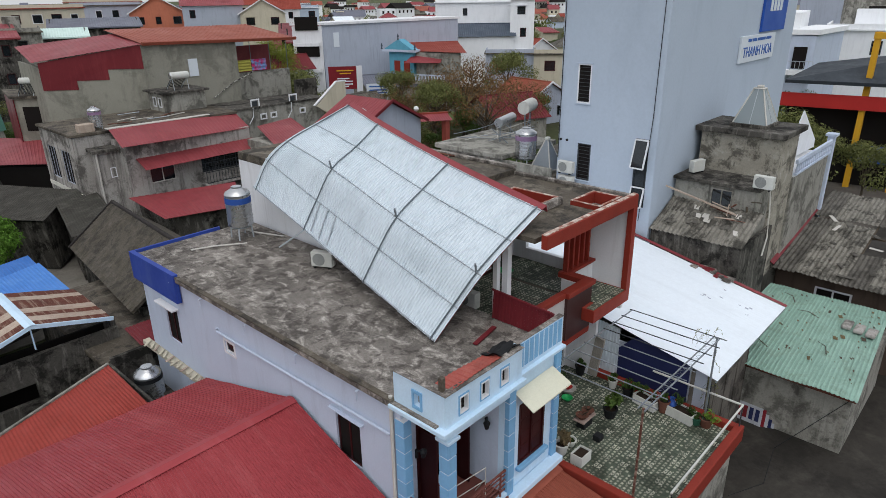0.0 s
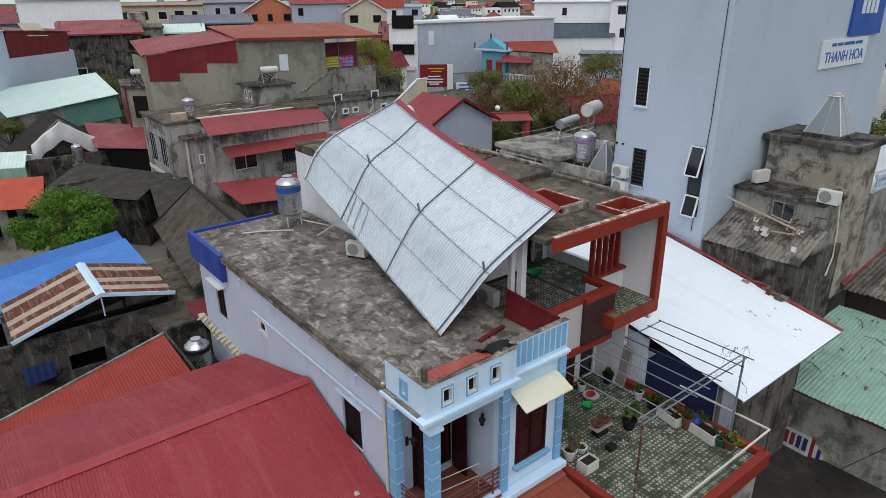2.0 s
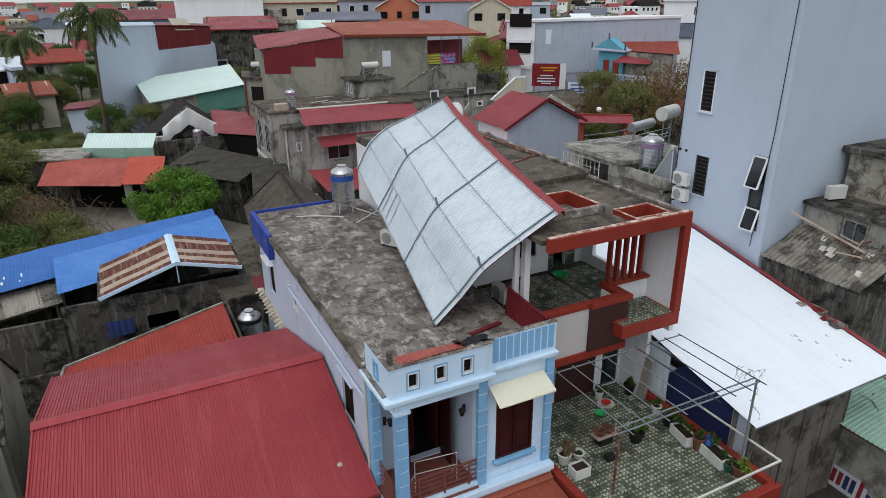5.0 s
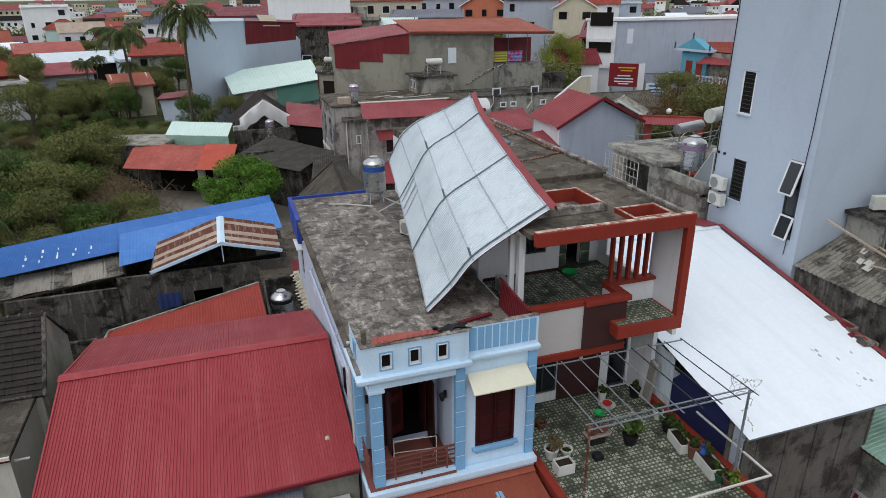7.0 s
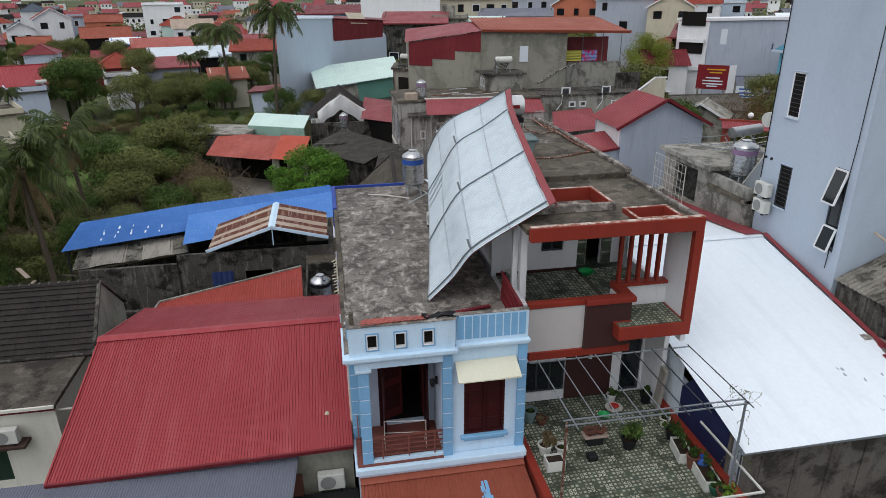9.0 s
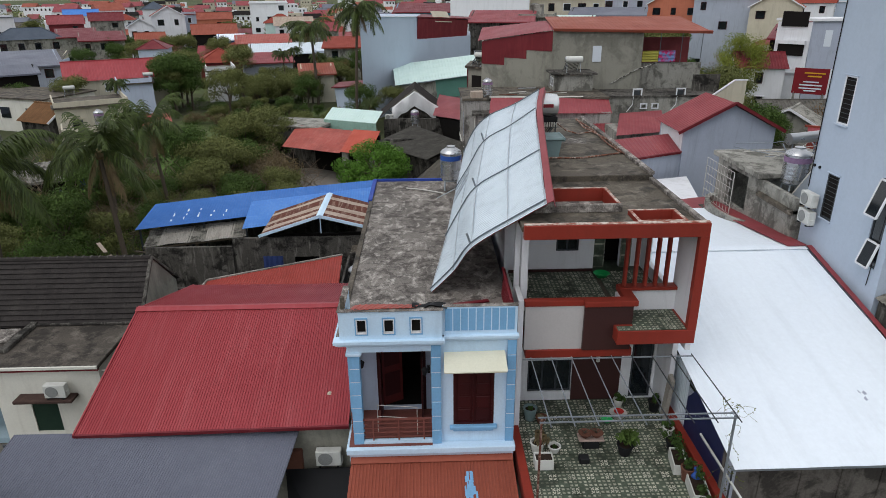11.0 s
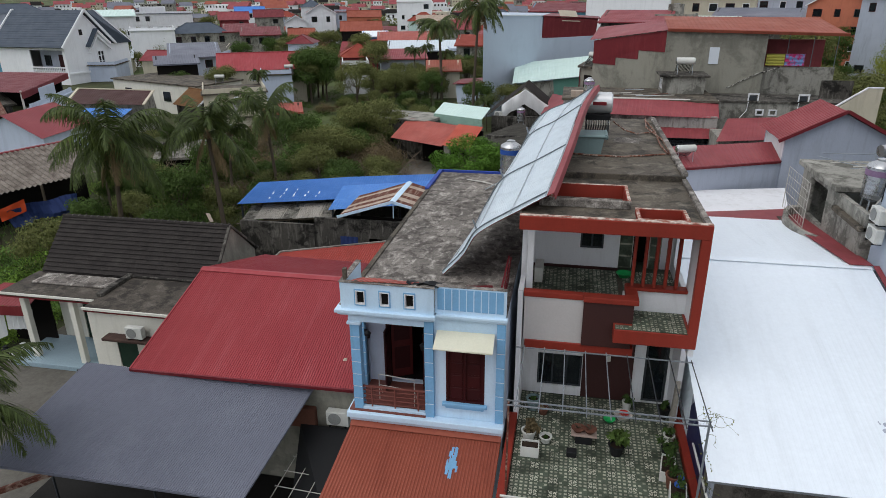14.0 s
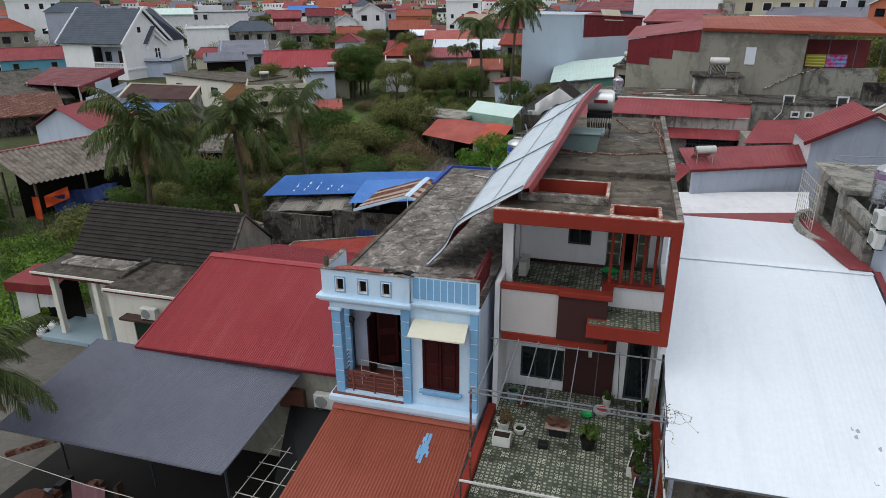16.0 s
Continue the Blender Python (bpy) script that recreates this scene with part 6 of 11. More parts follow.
part("beam", G().beam((-5.9, 29.0, 2.65), (-0.25, 30.5, 2.75), 0.1).beam((-6.2, 31.1, 2.9), (-0.6, 32.6, 3.0), 0.1), M_BARK, fs)
for p in ((-5.7, 29.2), (-0.4, 30.6), (-3.0, 29.9)):
    part("post", G().beam((p[0], p[1], 0), (p[0], p[1], 2.7), 0.12), M_BARK, fs)
bl = thing("long_shed", (1, 34, 0), "long shed under two blue corrugated roofs, one paler", "shed")
M_DEEPBLUE = mat("deep_blue_steel", "3a70b8", "3365ab", rough=0.45, grain=0.05, stain="5b8acb", stain_amount=0.35)
part("roof_sheet", G().corr((-6.7, 30.05, 3.5), (-0.3, 32.3, 3.5), (-0.6, 35.5, 4.2), (-6.45, 33.0, 4.2), 0.18, 0.012, 6), M_DEEPBLUE, bl)
part("roof_sheet", G().corr((-0.3, 32.3, 3.5), (8.6, 35.2, 3.5), (8.4, 38.3, 4.2), (-0.6, 35.5, 4.2), 0.18, 0.012, 6), M_DEEPBLUE, bl)
part("roof_sheet", G().corr((-0.15, 29.9, 3.5), (8.7, 33.0, 3.6), (8.5, 36.9, 4.12), (-0.45, 33.8, 4.02), 0.18, 0.012, 6), M_BLUEMETAL, bl, "paler blue overlapping roof")
part("wall", G().slab((-6.3, 32.7, 4.0), (8.3, 37.9, 4.0), (8.2, 38.1, 4.0), (-6.4, 32.9, 4.0), 4.0), M_PLASTER_DARK, bl)
for x, y in ((-6.5, 30.3), (-3, 31.5), (0, 30.3), (4.2, 31.8), (8.5, 33.3), (8.3, 38.0)):
    part("post", G().beam((x, y, 0), (x, y, 3.5), 0.1), M_DARKSTEEL, bl)
random.seed(9)
for i in range(13):
    k = i % 5
    x, y = -4.9 + k * 0.75 + random.uniform(-0.08, 0.08), 31.15 + k * 0.26 + 0.45 * (i // 5) + random.uniform(-0.05, 0.2)
    z = 3.5 + (y - 30.05 - (x + 6.7) * 0.352) * 0.226 + 0.02
    d_ = Vector((-0.03, 0.34, 0.077)) * random.uniform(0.5, 1)
    single("roof_patch", G().beam((x, y, z), Vector((x, y, z)) + d_, random.choice((0.05, 0.07, 0.1)), 0.012), M_WHITEMETAL, "white repair strip on the blue roof", "patch", "roof patches")
# old tiled roof and low roofs behind the blue house
old = thing("old_house", (11.5, 37, 0), "old house with a dark moss-stained roof", "house")
part("roof", G().slab((9.2, 27.2, 4.2), (12.0, 26.6, 6.42), (12.73, 36.97, 6.42), (10.35, 37.8, 4.15), 0.1).slab((12.0, 26.6, 6.42), (13.9, 26.4, 5.1), (15.4, 37.2, 4.2), (12.73, 36.97, 6.42), 0.1), M_GREYTILE, old)
part("wall", G().slab((9.8, 27.6, 4.1), (13.4, 27.0, 4.1), (15.0, 36.9, 4.1), (10.7, 37.3, 4.1), 4.1), M_PLASTER_DARK, old)
part("gable", G().add([(10.7, 37.3, 4.1), (15.0, 36.9, 4.1), (12.7, 36.9, 6.3), (10.7, 37.1, 4.1), (15.0, 36.7, 4.1), (12.7, 36.7, 6.3)], [(0, 1, 2), (5, 4, 3), (0, 2, 5, 3), (1, 4, 5, 2), (0, 3, 4, 1)]), M_PLASTER_DARK, old)
part("verge", G().beam((12.75, 37.0, 6.5), (10.3, 37.85, 4.2), 0.18, 0.1), M_OLDTILE, old)
part("ridge", G().tube([(12.0, 26.6, 6.45), (12.73, 36.97, 6.45)], 0.11, 8), M_OLDTILE, old)
g = G()
rn = random.Random(8)
for j in range(15):
    for i in range(42):
        lo, hi = Vector((9.2, 27.2, 4.22)).lerp(Vector((10.35, 37.8, 4.17)), (i + 0.5) / 42), Vector((12.0, 26.6, 6.44)).lerp(Vector((12.73, 36.97, 6.44)), (i + 0.5) / 42)
        a, b = lo.lerp(hi, j / 15), lo.lerp(hi, (j + 1.08) / 15)
        e, n_ = Vector((0.012, 0.118, 0)), Vector((-0.66, 0, 0.75)) * rn.uniform(0.03, 0.06)
        g.slab(a - e + n_, b - e + n_ * 0.3, b + e + n_ * 0.3, a + e + n_, 0.025)
part("roof_tiles", g, M_GREYTILE, old, "weathered dark clay tiles", kind="stuff")
fd = thing("shed", (11, 50, 0), "low dark shed with a weathered fibre-cement roof", "shed")
part("roof", G().corr((6.2, 52.5, 3.7), (11.2, 45.0, 3.9), (14.3, 48.5, 4.6), (10.0, 57.5, 4.4), 0.18, 0.03, 3, "sine"), M_FIBRODARK, fd)
part("wall", G().slab((6.8, 52.6, 3.5), (11.3, 45.8, 3.6), (13.8, 48.6, 4.2), (9.8, 56.8, 4.1), 3.5), M_PLASTER_DARK, fd)
fe = thing("shed", (13, 45, 0), "dark lean-to with a torn corrugated fibre-cement roof", "shed")
part("roof", G().corr((11.6, 41.6, 3.5), (14.6, 41.2, 3.6), (15.4, 48.0, 4.7), (13.0, 49.0, 4.6), 0.18, 0.03, 3, "sine"), M_FIBRODARK, fe)
part("wall", G().slab((12.0, 42.4, 3.3), (14.4, 42, 3.3), (15.0, 47.8, 4.3), (13.2, 48.4, 4.2), 3.3), M_PLASTER_DARK, fe)
single("loose_sheet", G().slab((13.6, 40.6, 3.2), (15.6, 39.8, 3.0), (16.2, 41.2, 3.3), (14.2, 41.8, 3.5), 0.03), M_WHITEMETAL, "bent white sheet lying between the roofs", "sheet")
lowroof = thing("flat_annex", (11, 28.5, 0), "flat grimy concrete annex roof", "house")
part("roof", G().box(6.9, 10.8, 24.9, 33.5, 3.4, 3.6, 0.03), M_SLAB2, lowroof)
part("wall", G().box(7.1, 10.6, 25.1, 33.3, 0, 3.4), M_PLASTER_DARK, lowroof)
part("red_sheet", G().corr((8.5, 24.4, 3.75), (11.5, 24.4, 3.75), (11.5, 26.4, 4.0), (8.5, 26.4, 4.0), 0.15, 0.02, 3), M_DEEPRED, lowroof)


# ---- weathered grey building with a glass pyramid ----
gb = thing("house", (33, 10, 0), "weathered grey concrete building with a glass pyramid skylight", "house")
part("wall", G().box(30.6, 33.3, 8.2, 11.7, 4.0, 10.85), mat("blotched_beige_render", "a09b8f", "8e897d", rough=0.95, coarse=0.6, fine=14, grain=0.14, bump=0.2, stain="c4c0b8", stain_amount=0.5, stain_scale=(0.8, 0.8, 1.2), mould="3b3832", mould_amount=0.75, mould_scale=1.1), gb, "stained grey stair tower")
part("roof", G().box(30.35, 33.55, 7.95, 11.95, 10.85, 11.1, 0.02), M_PLASTER_DARK, gb)
part("wall", G().box(28.7, 30.6, 8.3, 11.9, 0, 8.9), M_PLASTER, gb)
part("roof", G().box(28.5, 30.6, 8.1, 11.95, 8.9, 9.05, 0.02), M_PLASTER_DARK, gb)
part("wall", G().wall("x", 26.62, 26.78, 7.95, 11.9, 0, 6.95).wall("y", 7.95, 8.1, 26.78, 30.6, 0, 6.95), M_PLASTER_DARK, gb)
part("lean_to", G().corr((26.45, 7.85, 7.0), (26.45, 11.95, 7.0), (28.7, 11.95, 7.95), (28.7, 7.85, 7.95), 0.2, 0.06, 4, "sine", sag=0.04), M_LEANTO, gb, "broken fibre-cement lean-to roof")
part("window", G().wall("x", 28.62, 28.69, 9.25, 10.2, 7.95, 8.75, [(9.3, 9.7, 8.0, 8.7), (9.75, 10.15, 8.0, 8.7)]), M_PLASTER, gb)
part("pane", G().box(28.66, 28.695, 9.3, 10.15, 8.0, 8.7), M_GLASS, gb)
py = part("skylight", G().box(31.1, 32.8, 9.0, 10.7, 11.1, 11.25, 0.02), M_PLASTER_DARK, gb, "glass pyramid skylight on a kerb")
ap = [(31.74, 9.64, 12.75), (32.16, 9.64, 12.75), (32.16, 10.06, 12.75), (31.74, 10.06, 12.75)]
bs_ = [(31.2, 9.1, 11.25), (32.7, 9.1, 11.25), (32.7, 10.6, 11.25), (31.2, 10.6, 11.25)]
for i in range(4):
    j = (i + 1) % 4
    part("pane", G().slab(bs_[i], bs_[j], ap[j], ap[i], 0.01), glass("pale_grey_glass", "838d90", 0.12) if i == 0 else bpy.data.materials["pale_grey_glass"], py)
    part("bar", G().beam(bs_[i], ap[i], 0.05), M_PIPE, py)
    m0, m1 = (Vector(bs_[i]) + Vector(bs_[j])) / 2, (Vector(ap[i]) + Vector(ap[j])) / 2
    part("bar", G().beam(m0, m1, 0.03), M_STEEL, py)
part("cap", G().box(31.7, 32.2, 9.6, 10.1, 12.75, 12.8, 0.02).box(31.8, 32.05, 9.7, 9.95, 12.8, 12.92, 0.02), M_PIPE, py)
part("wall", G().box(33.3, 39.5, 8.1, 12.0, 0, 8.6), M_PLASTER, gb)
part("roof", G().box(33.3, 39.5, 8.1, 12.0, 8.6, 8.7), M_WHITE, gb)
part("balustrade", G().box(33.3, 39.6, 8.0, 8.15, 9.25, 9.45, 0.02).box(33.3, 39.6, 8.0, 8.15, 8.7, 8.8), M_SIDE, gb, "pale blue-white balustrade")
for i in range(18):
    x = 33.5 + i * 0.34
    part("baluster", G().lathe((x, 8.08, 8.8), [(0.05, 0), (0.08, 0.15), (0.04, 0.3), (0.06, 0.45)], 8), M_SIDE, gb)
part("pillar", G().box(39.3, 39.65, 7.95, 8.3, 4.5, 9.6, 0.02).box(39.2, 39.75, 7.85, 8.4, 9.6, 9.75, 0.02), M_SIDE, gb)
sb = thing("roof_panel", (35.3, 9.6, 8.7), "pale sheet panel propped up on a roof", "panel")
part("sheet", G().slab((35.6, 9.25, 8.74), (39.0, 8.8, 9.0), (38.9, 8.8, 9.45), (36.5, 8.95, 11.25), 0.06), M_BRIGHT, sb)
part("prop", G().beam((37.4, 10.4, 8.7), (37.0, 9.0, 10.4), 0.06), M_STEEL, sb)
hd = thing("water_heater", (38, 9.6, 8.7), "steel solar heater drum on a stand", "water heater")
part("drum", G().tube([(37.2, 9.6, 9.7), (38.9, 9.6, 9.7)], 0.3, 16), M_INOX, hd, smooth=True)
part("collector", G().slab((37.2, 9.5, 9.5), (38.9, 9.5, 9.5), (38.9, 10.9, 8.8), (37.2, 10.9, 8.8), 0.06), M_BLACK, hd)
for x in (37.4, 38.7):
    part("leg", G().beam((x, 9.3, 8.7), (x, 9.3, 9.42), 0.05), M_STEEL, hd)
place(AC, 28.42, 8.0, 9.1, -90, label="outdoor air-conditioner on the stained grey wall")
place(AC, 29.6, 11.35, 9.05, 165, label="outdoor air-conditioner on the flat annex roof")
single("drain_hose", G().tube([(30.3, 8.3, 9.2), (30.1, 8.15, 8.6), (30.0, 8.0, 7.6), (29.7, 7.85, 6.6), (29.2, 7.8, 5.9)], 0.035, 6), M_PIPE, "dangling white drain hose", "hose", smooth=True)
single("plank", G().beam((27.6, 11.85, 8.75), (27.9, 8.75, 7.95), 0.08, 0.06), M_STRIPE, "weathered pole fallen across the lean-to", "plank")
single("plank", G().beam((28.5, 9.2, 8.05), (29.9, 8.2, 8.9), 0.05), M_RUST, "rusty steel bar leaning on the lean-to", "plank")
random.seed(41)
for i in range(9):
    x, y, a = random.uniform(27.6, 29.4), random.uniform(8.1, 9.6), random.uniform(0, 3.1)
    z = 7.0 + (x - 26.45) * 0.42 + random.uniform(0.08, 0.3)
    l_ = random.uniform(0.5, 1.3)
    single("broken_timber", G().beam((x, y, z), (x + l_ * math.cos(a), y + l_ * 0.7 * math.sin(a), z + l_ * random.uniform(-0.05, 0.3)), random.uniform(0.04, 0.12), 0.03), (M_BARK, M_STRIPE, M_RUST)[i % 3], "broken timber lying on the lean-to roof", "timber", "broken timbers")
for i in range(26):
    x, y = random.uniform(26.8, 28.5), random.uniform(8.2, 11.5)
    z = 7.0 + (x - 26.45) * 0.42 + 0.05
    single("roof_scrap", G().slab((x, y, z), (x + 0.3, y + 0.06, z + 0.1), (x + 0.28, y + 0.3, z + 0.12), (x, y + random.uniform(0.15, 0.3), z + 0.02), 0.02), M_FIBRO if i % 5 else M_PIPE, "loose broken piece of roof sheet", "debris", "roof scraps")

# brown low building with broken fibre-cement roof
fb = thing("workshop", (36.5, 5, 0), "low building with a storm-broken fibre-cement roof", "house")
random.seed(13)
for i in range(8):
    y1, y0 = 8.1 - i * 1.02, 8.1 - (i + 1) * 1.02 - 0.02
    for a, b in ((32.2, 35.4), (35.3, 38.4), (38.7, 42.2)):
        if 35 < a < 36 and i in (3, 4):
            continue
        dz = random.uniform(-0.03, 0.05)
        za, zb = 4.3 + (a - 32.2) * 0.16 + dz, 4.3 + (b - 32.2) * 0.16 + dz
        part("sheet", G().corr((a, y0, za), (a, y1, za), (b, y1, zb), (b, y0, zb), 0.2, 0.06, 3, "sine", sag=0.03), M_LEANTO if i % 3 else M_FIBRO, fb)
part("wall", G().wall("x", 33.0, 33.2, -1, 8.0, 0, 4.3, [(4.6, 6.2, 0, 3.6)]).wall("y", 7.9, 8.1, 33.2, 42, 0, 4.4), mat("brown_render", "5a4d44", "4c4039", rough=0.95, stain="2c2622", stain_amount=0.6), fb)
part("door", G().wall("x", 33.02, 33.08, 4.6, 6.2, 0, 3.6, [(4.7, 5.36, 2.6, 3.5), (5.44, 6.1, 2.6, 3.5)]), M_WHITE, fb, "white steel door with dark panes")
part("pane", G().box(33.05, 33.075, 4.7, 6.1, 2.6, 3.5), M_DARK, fb)
for y in (2, 5):
    part("purlin", G().beam((32.5, y, 4.2), (42, y, 5.75), 0.08), M_BARK, fb)
for z, x in ((4.7, 35.0), (5.1, 37.5), (5.4, 39.5)):
    part("purlin", G().beam((x, 0, z - 0.05), (x, 8, z - 0.05), 0.08), M_BARK, fb)
for i in range(20):
    x, y = random.uniform(32.8, 39), random.uniform(3, 7.8)
    z = 4.36 + (x - 32.2) * 0.16
    a = random.uniform(0, 3.1)
    d_ = Vector((math.cos(a), math.sin(a), 0.16 * math.cos(a))) * random.uniform(0.3, 0.8)
    single("roof_scrap", G().beam((x, y, z), Vector((x, y, z)) + d_, random.uniform(0.1, 0.35), 0.02), M_FIBRO if i % 5 else M_PIPE, "loose broken piece of roof sheet", "debris", "roof scraps")
part("flashing", G().slab((32.3, 8.0, 4.45), (40, 8.0, 5.6), (40, 8.25, 5.75), (32.3, 8.25, 4.6), 0.03), M_DEEPRED, fb)

# green-roofed shed
gs = thing("shed", (28.5, 5, 0), "grey rendered shed under a faded green corrugated roof", "shed")
part("roof_sheet", G().corr((24.75, 2.5, 2.9), (24.75, 7.9, 2.92), (31.9, 7.9, 3.65), (31.9, 2.9, 3.65), 0.16, 0.03, 8, sag=0.03), M_GREENMETAL, gs)
part("wall", G().wall("x", 25.45, 25.6, 2.75, 7.8, 0, 2.92).wall("y", 2.75, 2.9, 25.6, 31.8, 0, 2.95), M_PLASTER, gs, "water-stained rendered wall")
part("eave", G().box(24.82, 24.9, 2.55, 6.75, 2.78, 2.88), M_RUST, gs)
for k, y_ in enumerate((2.95, 3.42, 3.89)):
    single("concrete_block", G().box(29.2 + 0.1 * k, 29.95 + 0.1 * k, y_, y_ + 0.36, 3.45, 3.6, 0.03), M_STREAKED, "flat pale concrete block holding the roof sheet down", "block", "roof blocks")
for k, (x, y, a) in enumerate(((27.2, 4.2, 0.3), (29.8, 5.2, 1.2), (30.6, 6.4, 0.5), (28.4, 6.9, 2.2), (26.4, 6.2, 1.0))):
    z = 2.97 + (x - 25.2) * 0.106
    single("branch", G().tube([(x, y, z), (x + 0.5 * math.cos(a), y + 0.5 * math.sin(a), z + 0.09), (x + 0.9 * math.cos(a + 0.3), y + 0.9 * math.sin(a + 0.3), z + 0.08)], 0.025, 5, r1=0.008), M_BARK, "dark broken twig blown onto the green roof", "branch")
random.seed(77)
for i in range(60):
    x, y = random.uniform(25.6, 31.5), random.uniform(2.9, 7.4)
    z = 2.97 + (x - 25.4) * 0.108 + 0.02
    s_ = random.uniform(0.03, 0.12) if i % 9 else 0.25
    single("leaf_litter", G().slab((x, y, z), (x + s_, y + s_ * 0.3, z + 0.01), (x + s_ * 0.8, y + s_, z + 0.03), (x - s_ * 0.2, y + s_ * 0.6, z + 0.01), 0.012), M_BARK if i % 2 else M_LEAFDRY, "leaves and twigs blown onto the green roof", "debris", "blown leaves")
stack = thing("sign_stack", (25.3, 6.0, 0.05), "discarded printed sign boards leaning in the yard", "sign")
M_OLDBOARD = mat("faded_sign_board", "b4b7bd", "9fa3aa", rough=0.6, grain=0.1, stain="6d6a66", stain_amount=0.5)
for i, (dx, m_) in enumerate(((0, M_OLDBOARD), (0.12, M_SIGNRED), (0.24, M_OLDBOARD), (0.36, M_NAVY), (0.46, M_OLDBOARD))):
    a, b = Vector((25.2 + dx * 0.5, 6.95 - dx, 0.06)), Vector((25.15 + dx * 0.5, 5.6 - dx, 0.06))
    up = Vector((0.25, 0.05, 0.72))
    bd = part("board", G().slab(a, b, b + up, a + up, 0.03), m_, stack)
    if i == 0:
        for j in range(5):
            t0, t1 = 0.08 + j * 0.18, 0.2 + j * 0.18
            n_ = Vector((-0.02, 0, 0.008))
            part("letter_bar", G().slab(a.lerp(b, t0) + up * 0.2 + n_, a.lerp(b, t1) + up * 0.2 + n_, a.lerp(b, t1) + up * 0.85 + n_, a.lerp(b, t0) + up * 0.85 + n_, 0.008), M_DEEPRED if j < 3 else M_NAVY, bd, "unreadable lettering")
single("yard_cable", G().tube([(19.2, 4.8, 1.0), (21.5, 4.3, 0.3), (23.5, 4.6, 0.5), (25.6, 2.7, 2.6)], 0.015, 5), M_BLACK, "black cable slung over the yard", "cable")


# ---- houses round about ----
def house_at(x, y, w, d, h, rz, kind, wall, roof, floors, label, category="house", rise=None):
    """A house whose front middle stands at (x, y), turned by rz: walls with openings, windows, and a roof of the given kind."""
    t = thing("house" if category == "house" else category, (0, 0, 0), label, category, "houses of the town" if category == "house" else "sheds of the town")
    floors = floors and max(1, round(h / 3.6))
    wins = []
    n = max(1, int(w / 3.2))
    for f in range(floors):
        z0 = h * (f + 0.34) / floors
        z1 = z0 + min(1.5, h / floors * 0.42)
        for i in range(n):
            c = -w / 2 + w * (i + 0.5) / n + rnd.uniform(-0.3, 0.3)
            ww = rnd.choice((0.5, 0.6, 0.8))
            if rnd.random() < 0.6:
                wins.append((c - ww, c + ww, z0, z1))
    part("wall", G().wall("y", 0, 0.2, -w / 2, w / 2, 0, h, wins), wall, t)
    part("wall", G().wall("x", -w / 2, -w / 2 + 0.2, 0.2, d, 0, h), wall, t)
    part("wall", G().wall("x", w / 2 - 0.2, w / 2, 0.2, d, 0, h), wall, t)
    part("wall", G().wall("y", d, d + 0.2, -w / 2, w / 2, 0, h), wall, t)
    for a, b, z0, z1 in wins:
        fm = rnd.choice((M_WHITE, M_WOOD, M_DARKSTEEL))
        wd = part("window", G().wall("y", -0.03, 0.06, a - 0.06, b + 0.06, z0 - 0.06, z1 + 0.06, [(a + 0.05, b - 0.05, z0 + 0.05, z1 - 0.05)]), fm, t)
        part("pane", G().box(a + 0.05, b - 0.05, 0.08, 0.1, z0 + 0.05, z1 - 0.05), M_GLASS, wd)
        if rnd.random() < 0.4:
            part("sill", G().box(a - 0.2, b + 0.2, -0.5, -0.03, z1 + 0.12, z1 + 0.2), wall, wd)
    o = 0.45
    if kind == "flat":
        part("roof", G().box(-w / 2 - 0.25, w / 2 + 0.25, -0.4, d + 0.3, h, h + 0.18), roof, t)
        part("parapet", G().wall("y", -0.1, 0.05, -w / 2, w / 2, h + 0.18, h + 0.75).wall("x", -w / 2, -w / 2 + 0.15, 0.05, d, h + 0.18, h + 0.75).wall("x", w / 2 - 0.15, w / 2, 0.05, d, h + 0.18, h + 0.75), wall, t)
        if rnd.random() < 0.5 and w > 5:
            part("stair_head", G().box(-w / 4, w / 8, d * 0.5, d * 0.85, h + 0.18, h + 2.3, 0.03), wall, t)
    elif kind == "mono":
        r = rise or min(1.6, d * 0.22)
        part("roof", G().corr((-w / 2 - o, -o * 1.6, h - 0.1), (w / 2 + o, -o * 1.6, h - 0.1), (w / 2 + o, d + o, h + r), (-w / 2 - o, d + o, h + r), 0.4, 0.04, 2), roof, t)
        part("fascia", G().box(-w / 2 - o, w / 2 + o, -o * 1.7, -o * 1.6, h - 0.3, h - 0.08), roof, t)
        part("wall", G().prism([(0.2, h), (d, h), (d, h + r)], "x", -w / 2, -w / 2 + 0.2).prism([(0.2, h), (d, h), (d, h + r)], "x", w / 2 - 0.2, w / 2), wall, t)
    elif kind == "gable_x":
        r = rise or d * 0.28
        part("roof", G().corr((-w / 2 - o, -o, h - 0.15), (w / 2 + o, -o, h - 0.15), (w / 2 + o, d / 2, h + r), (-w / 2 - o, d / 2, h + r), 0.4, 0.04, 2).corr((w / 2 + o, d + o, h - 0.15), (-w / 2 - o, d + o, h - 0.15), (-w / 2 - o, d / 2, h + r), (w / 2 + o, d / 2, h + r), 0.4, 0.04, 2), roof, t)
        part("ridge", G().beam((-w / 2 - o, d / 2, h + r + 0.03), (w / 2 + o, d / 2, h + r + 0.03), 0.25, 0.12), roof, t)
        for s in (-w / 2, w / 2 - 0.2):
            part("gable", G().prism([(0.2, h), (d, h), (d / 2, h + r - 0.1)], "x", s, s + 0.2), wall, t)
    elif kind == "gable_y":
        r = rise or w * 0.3
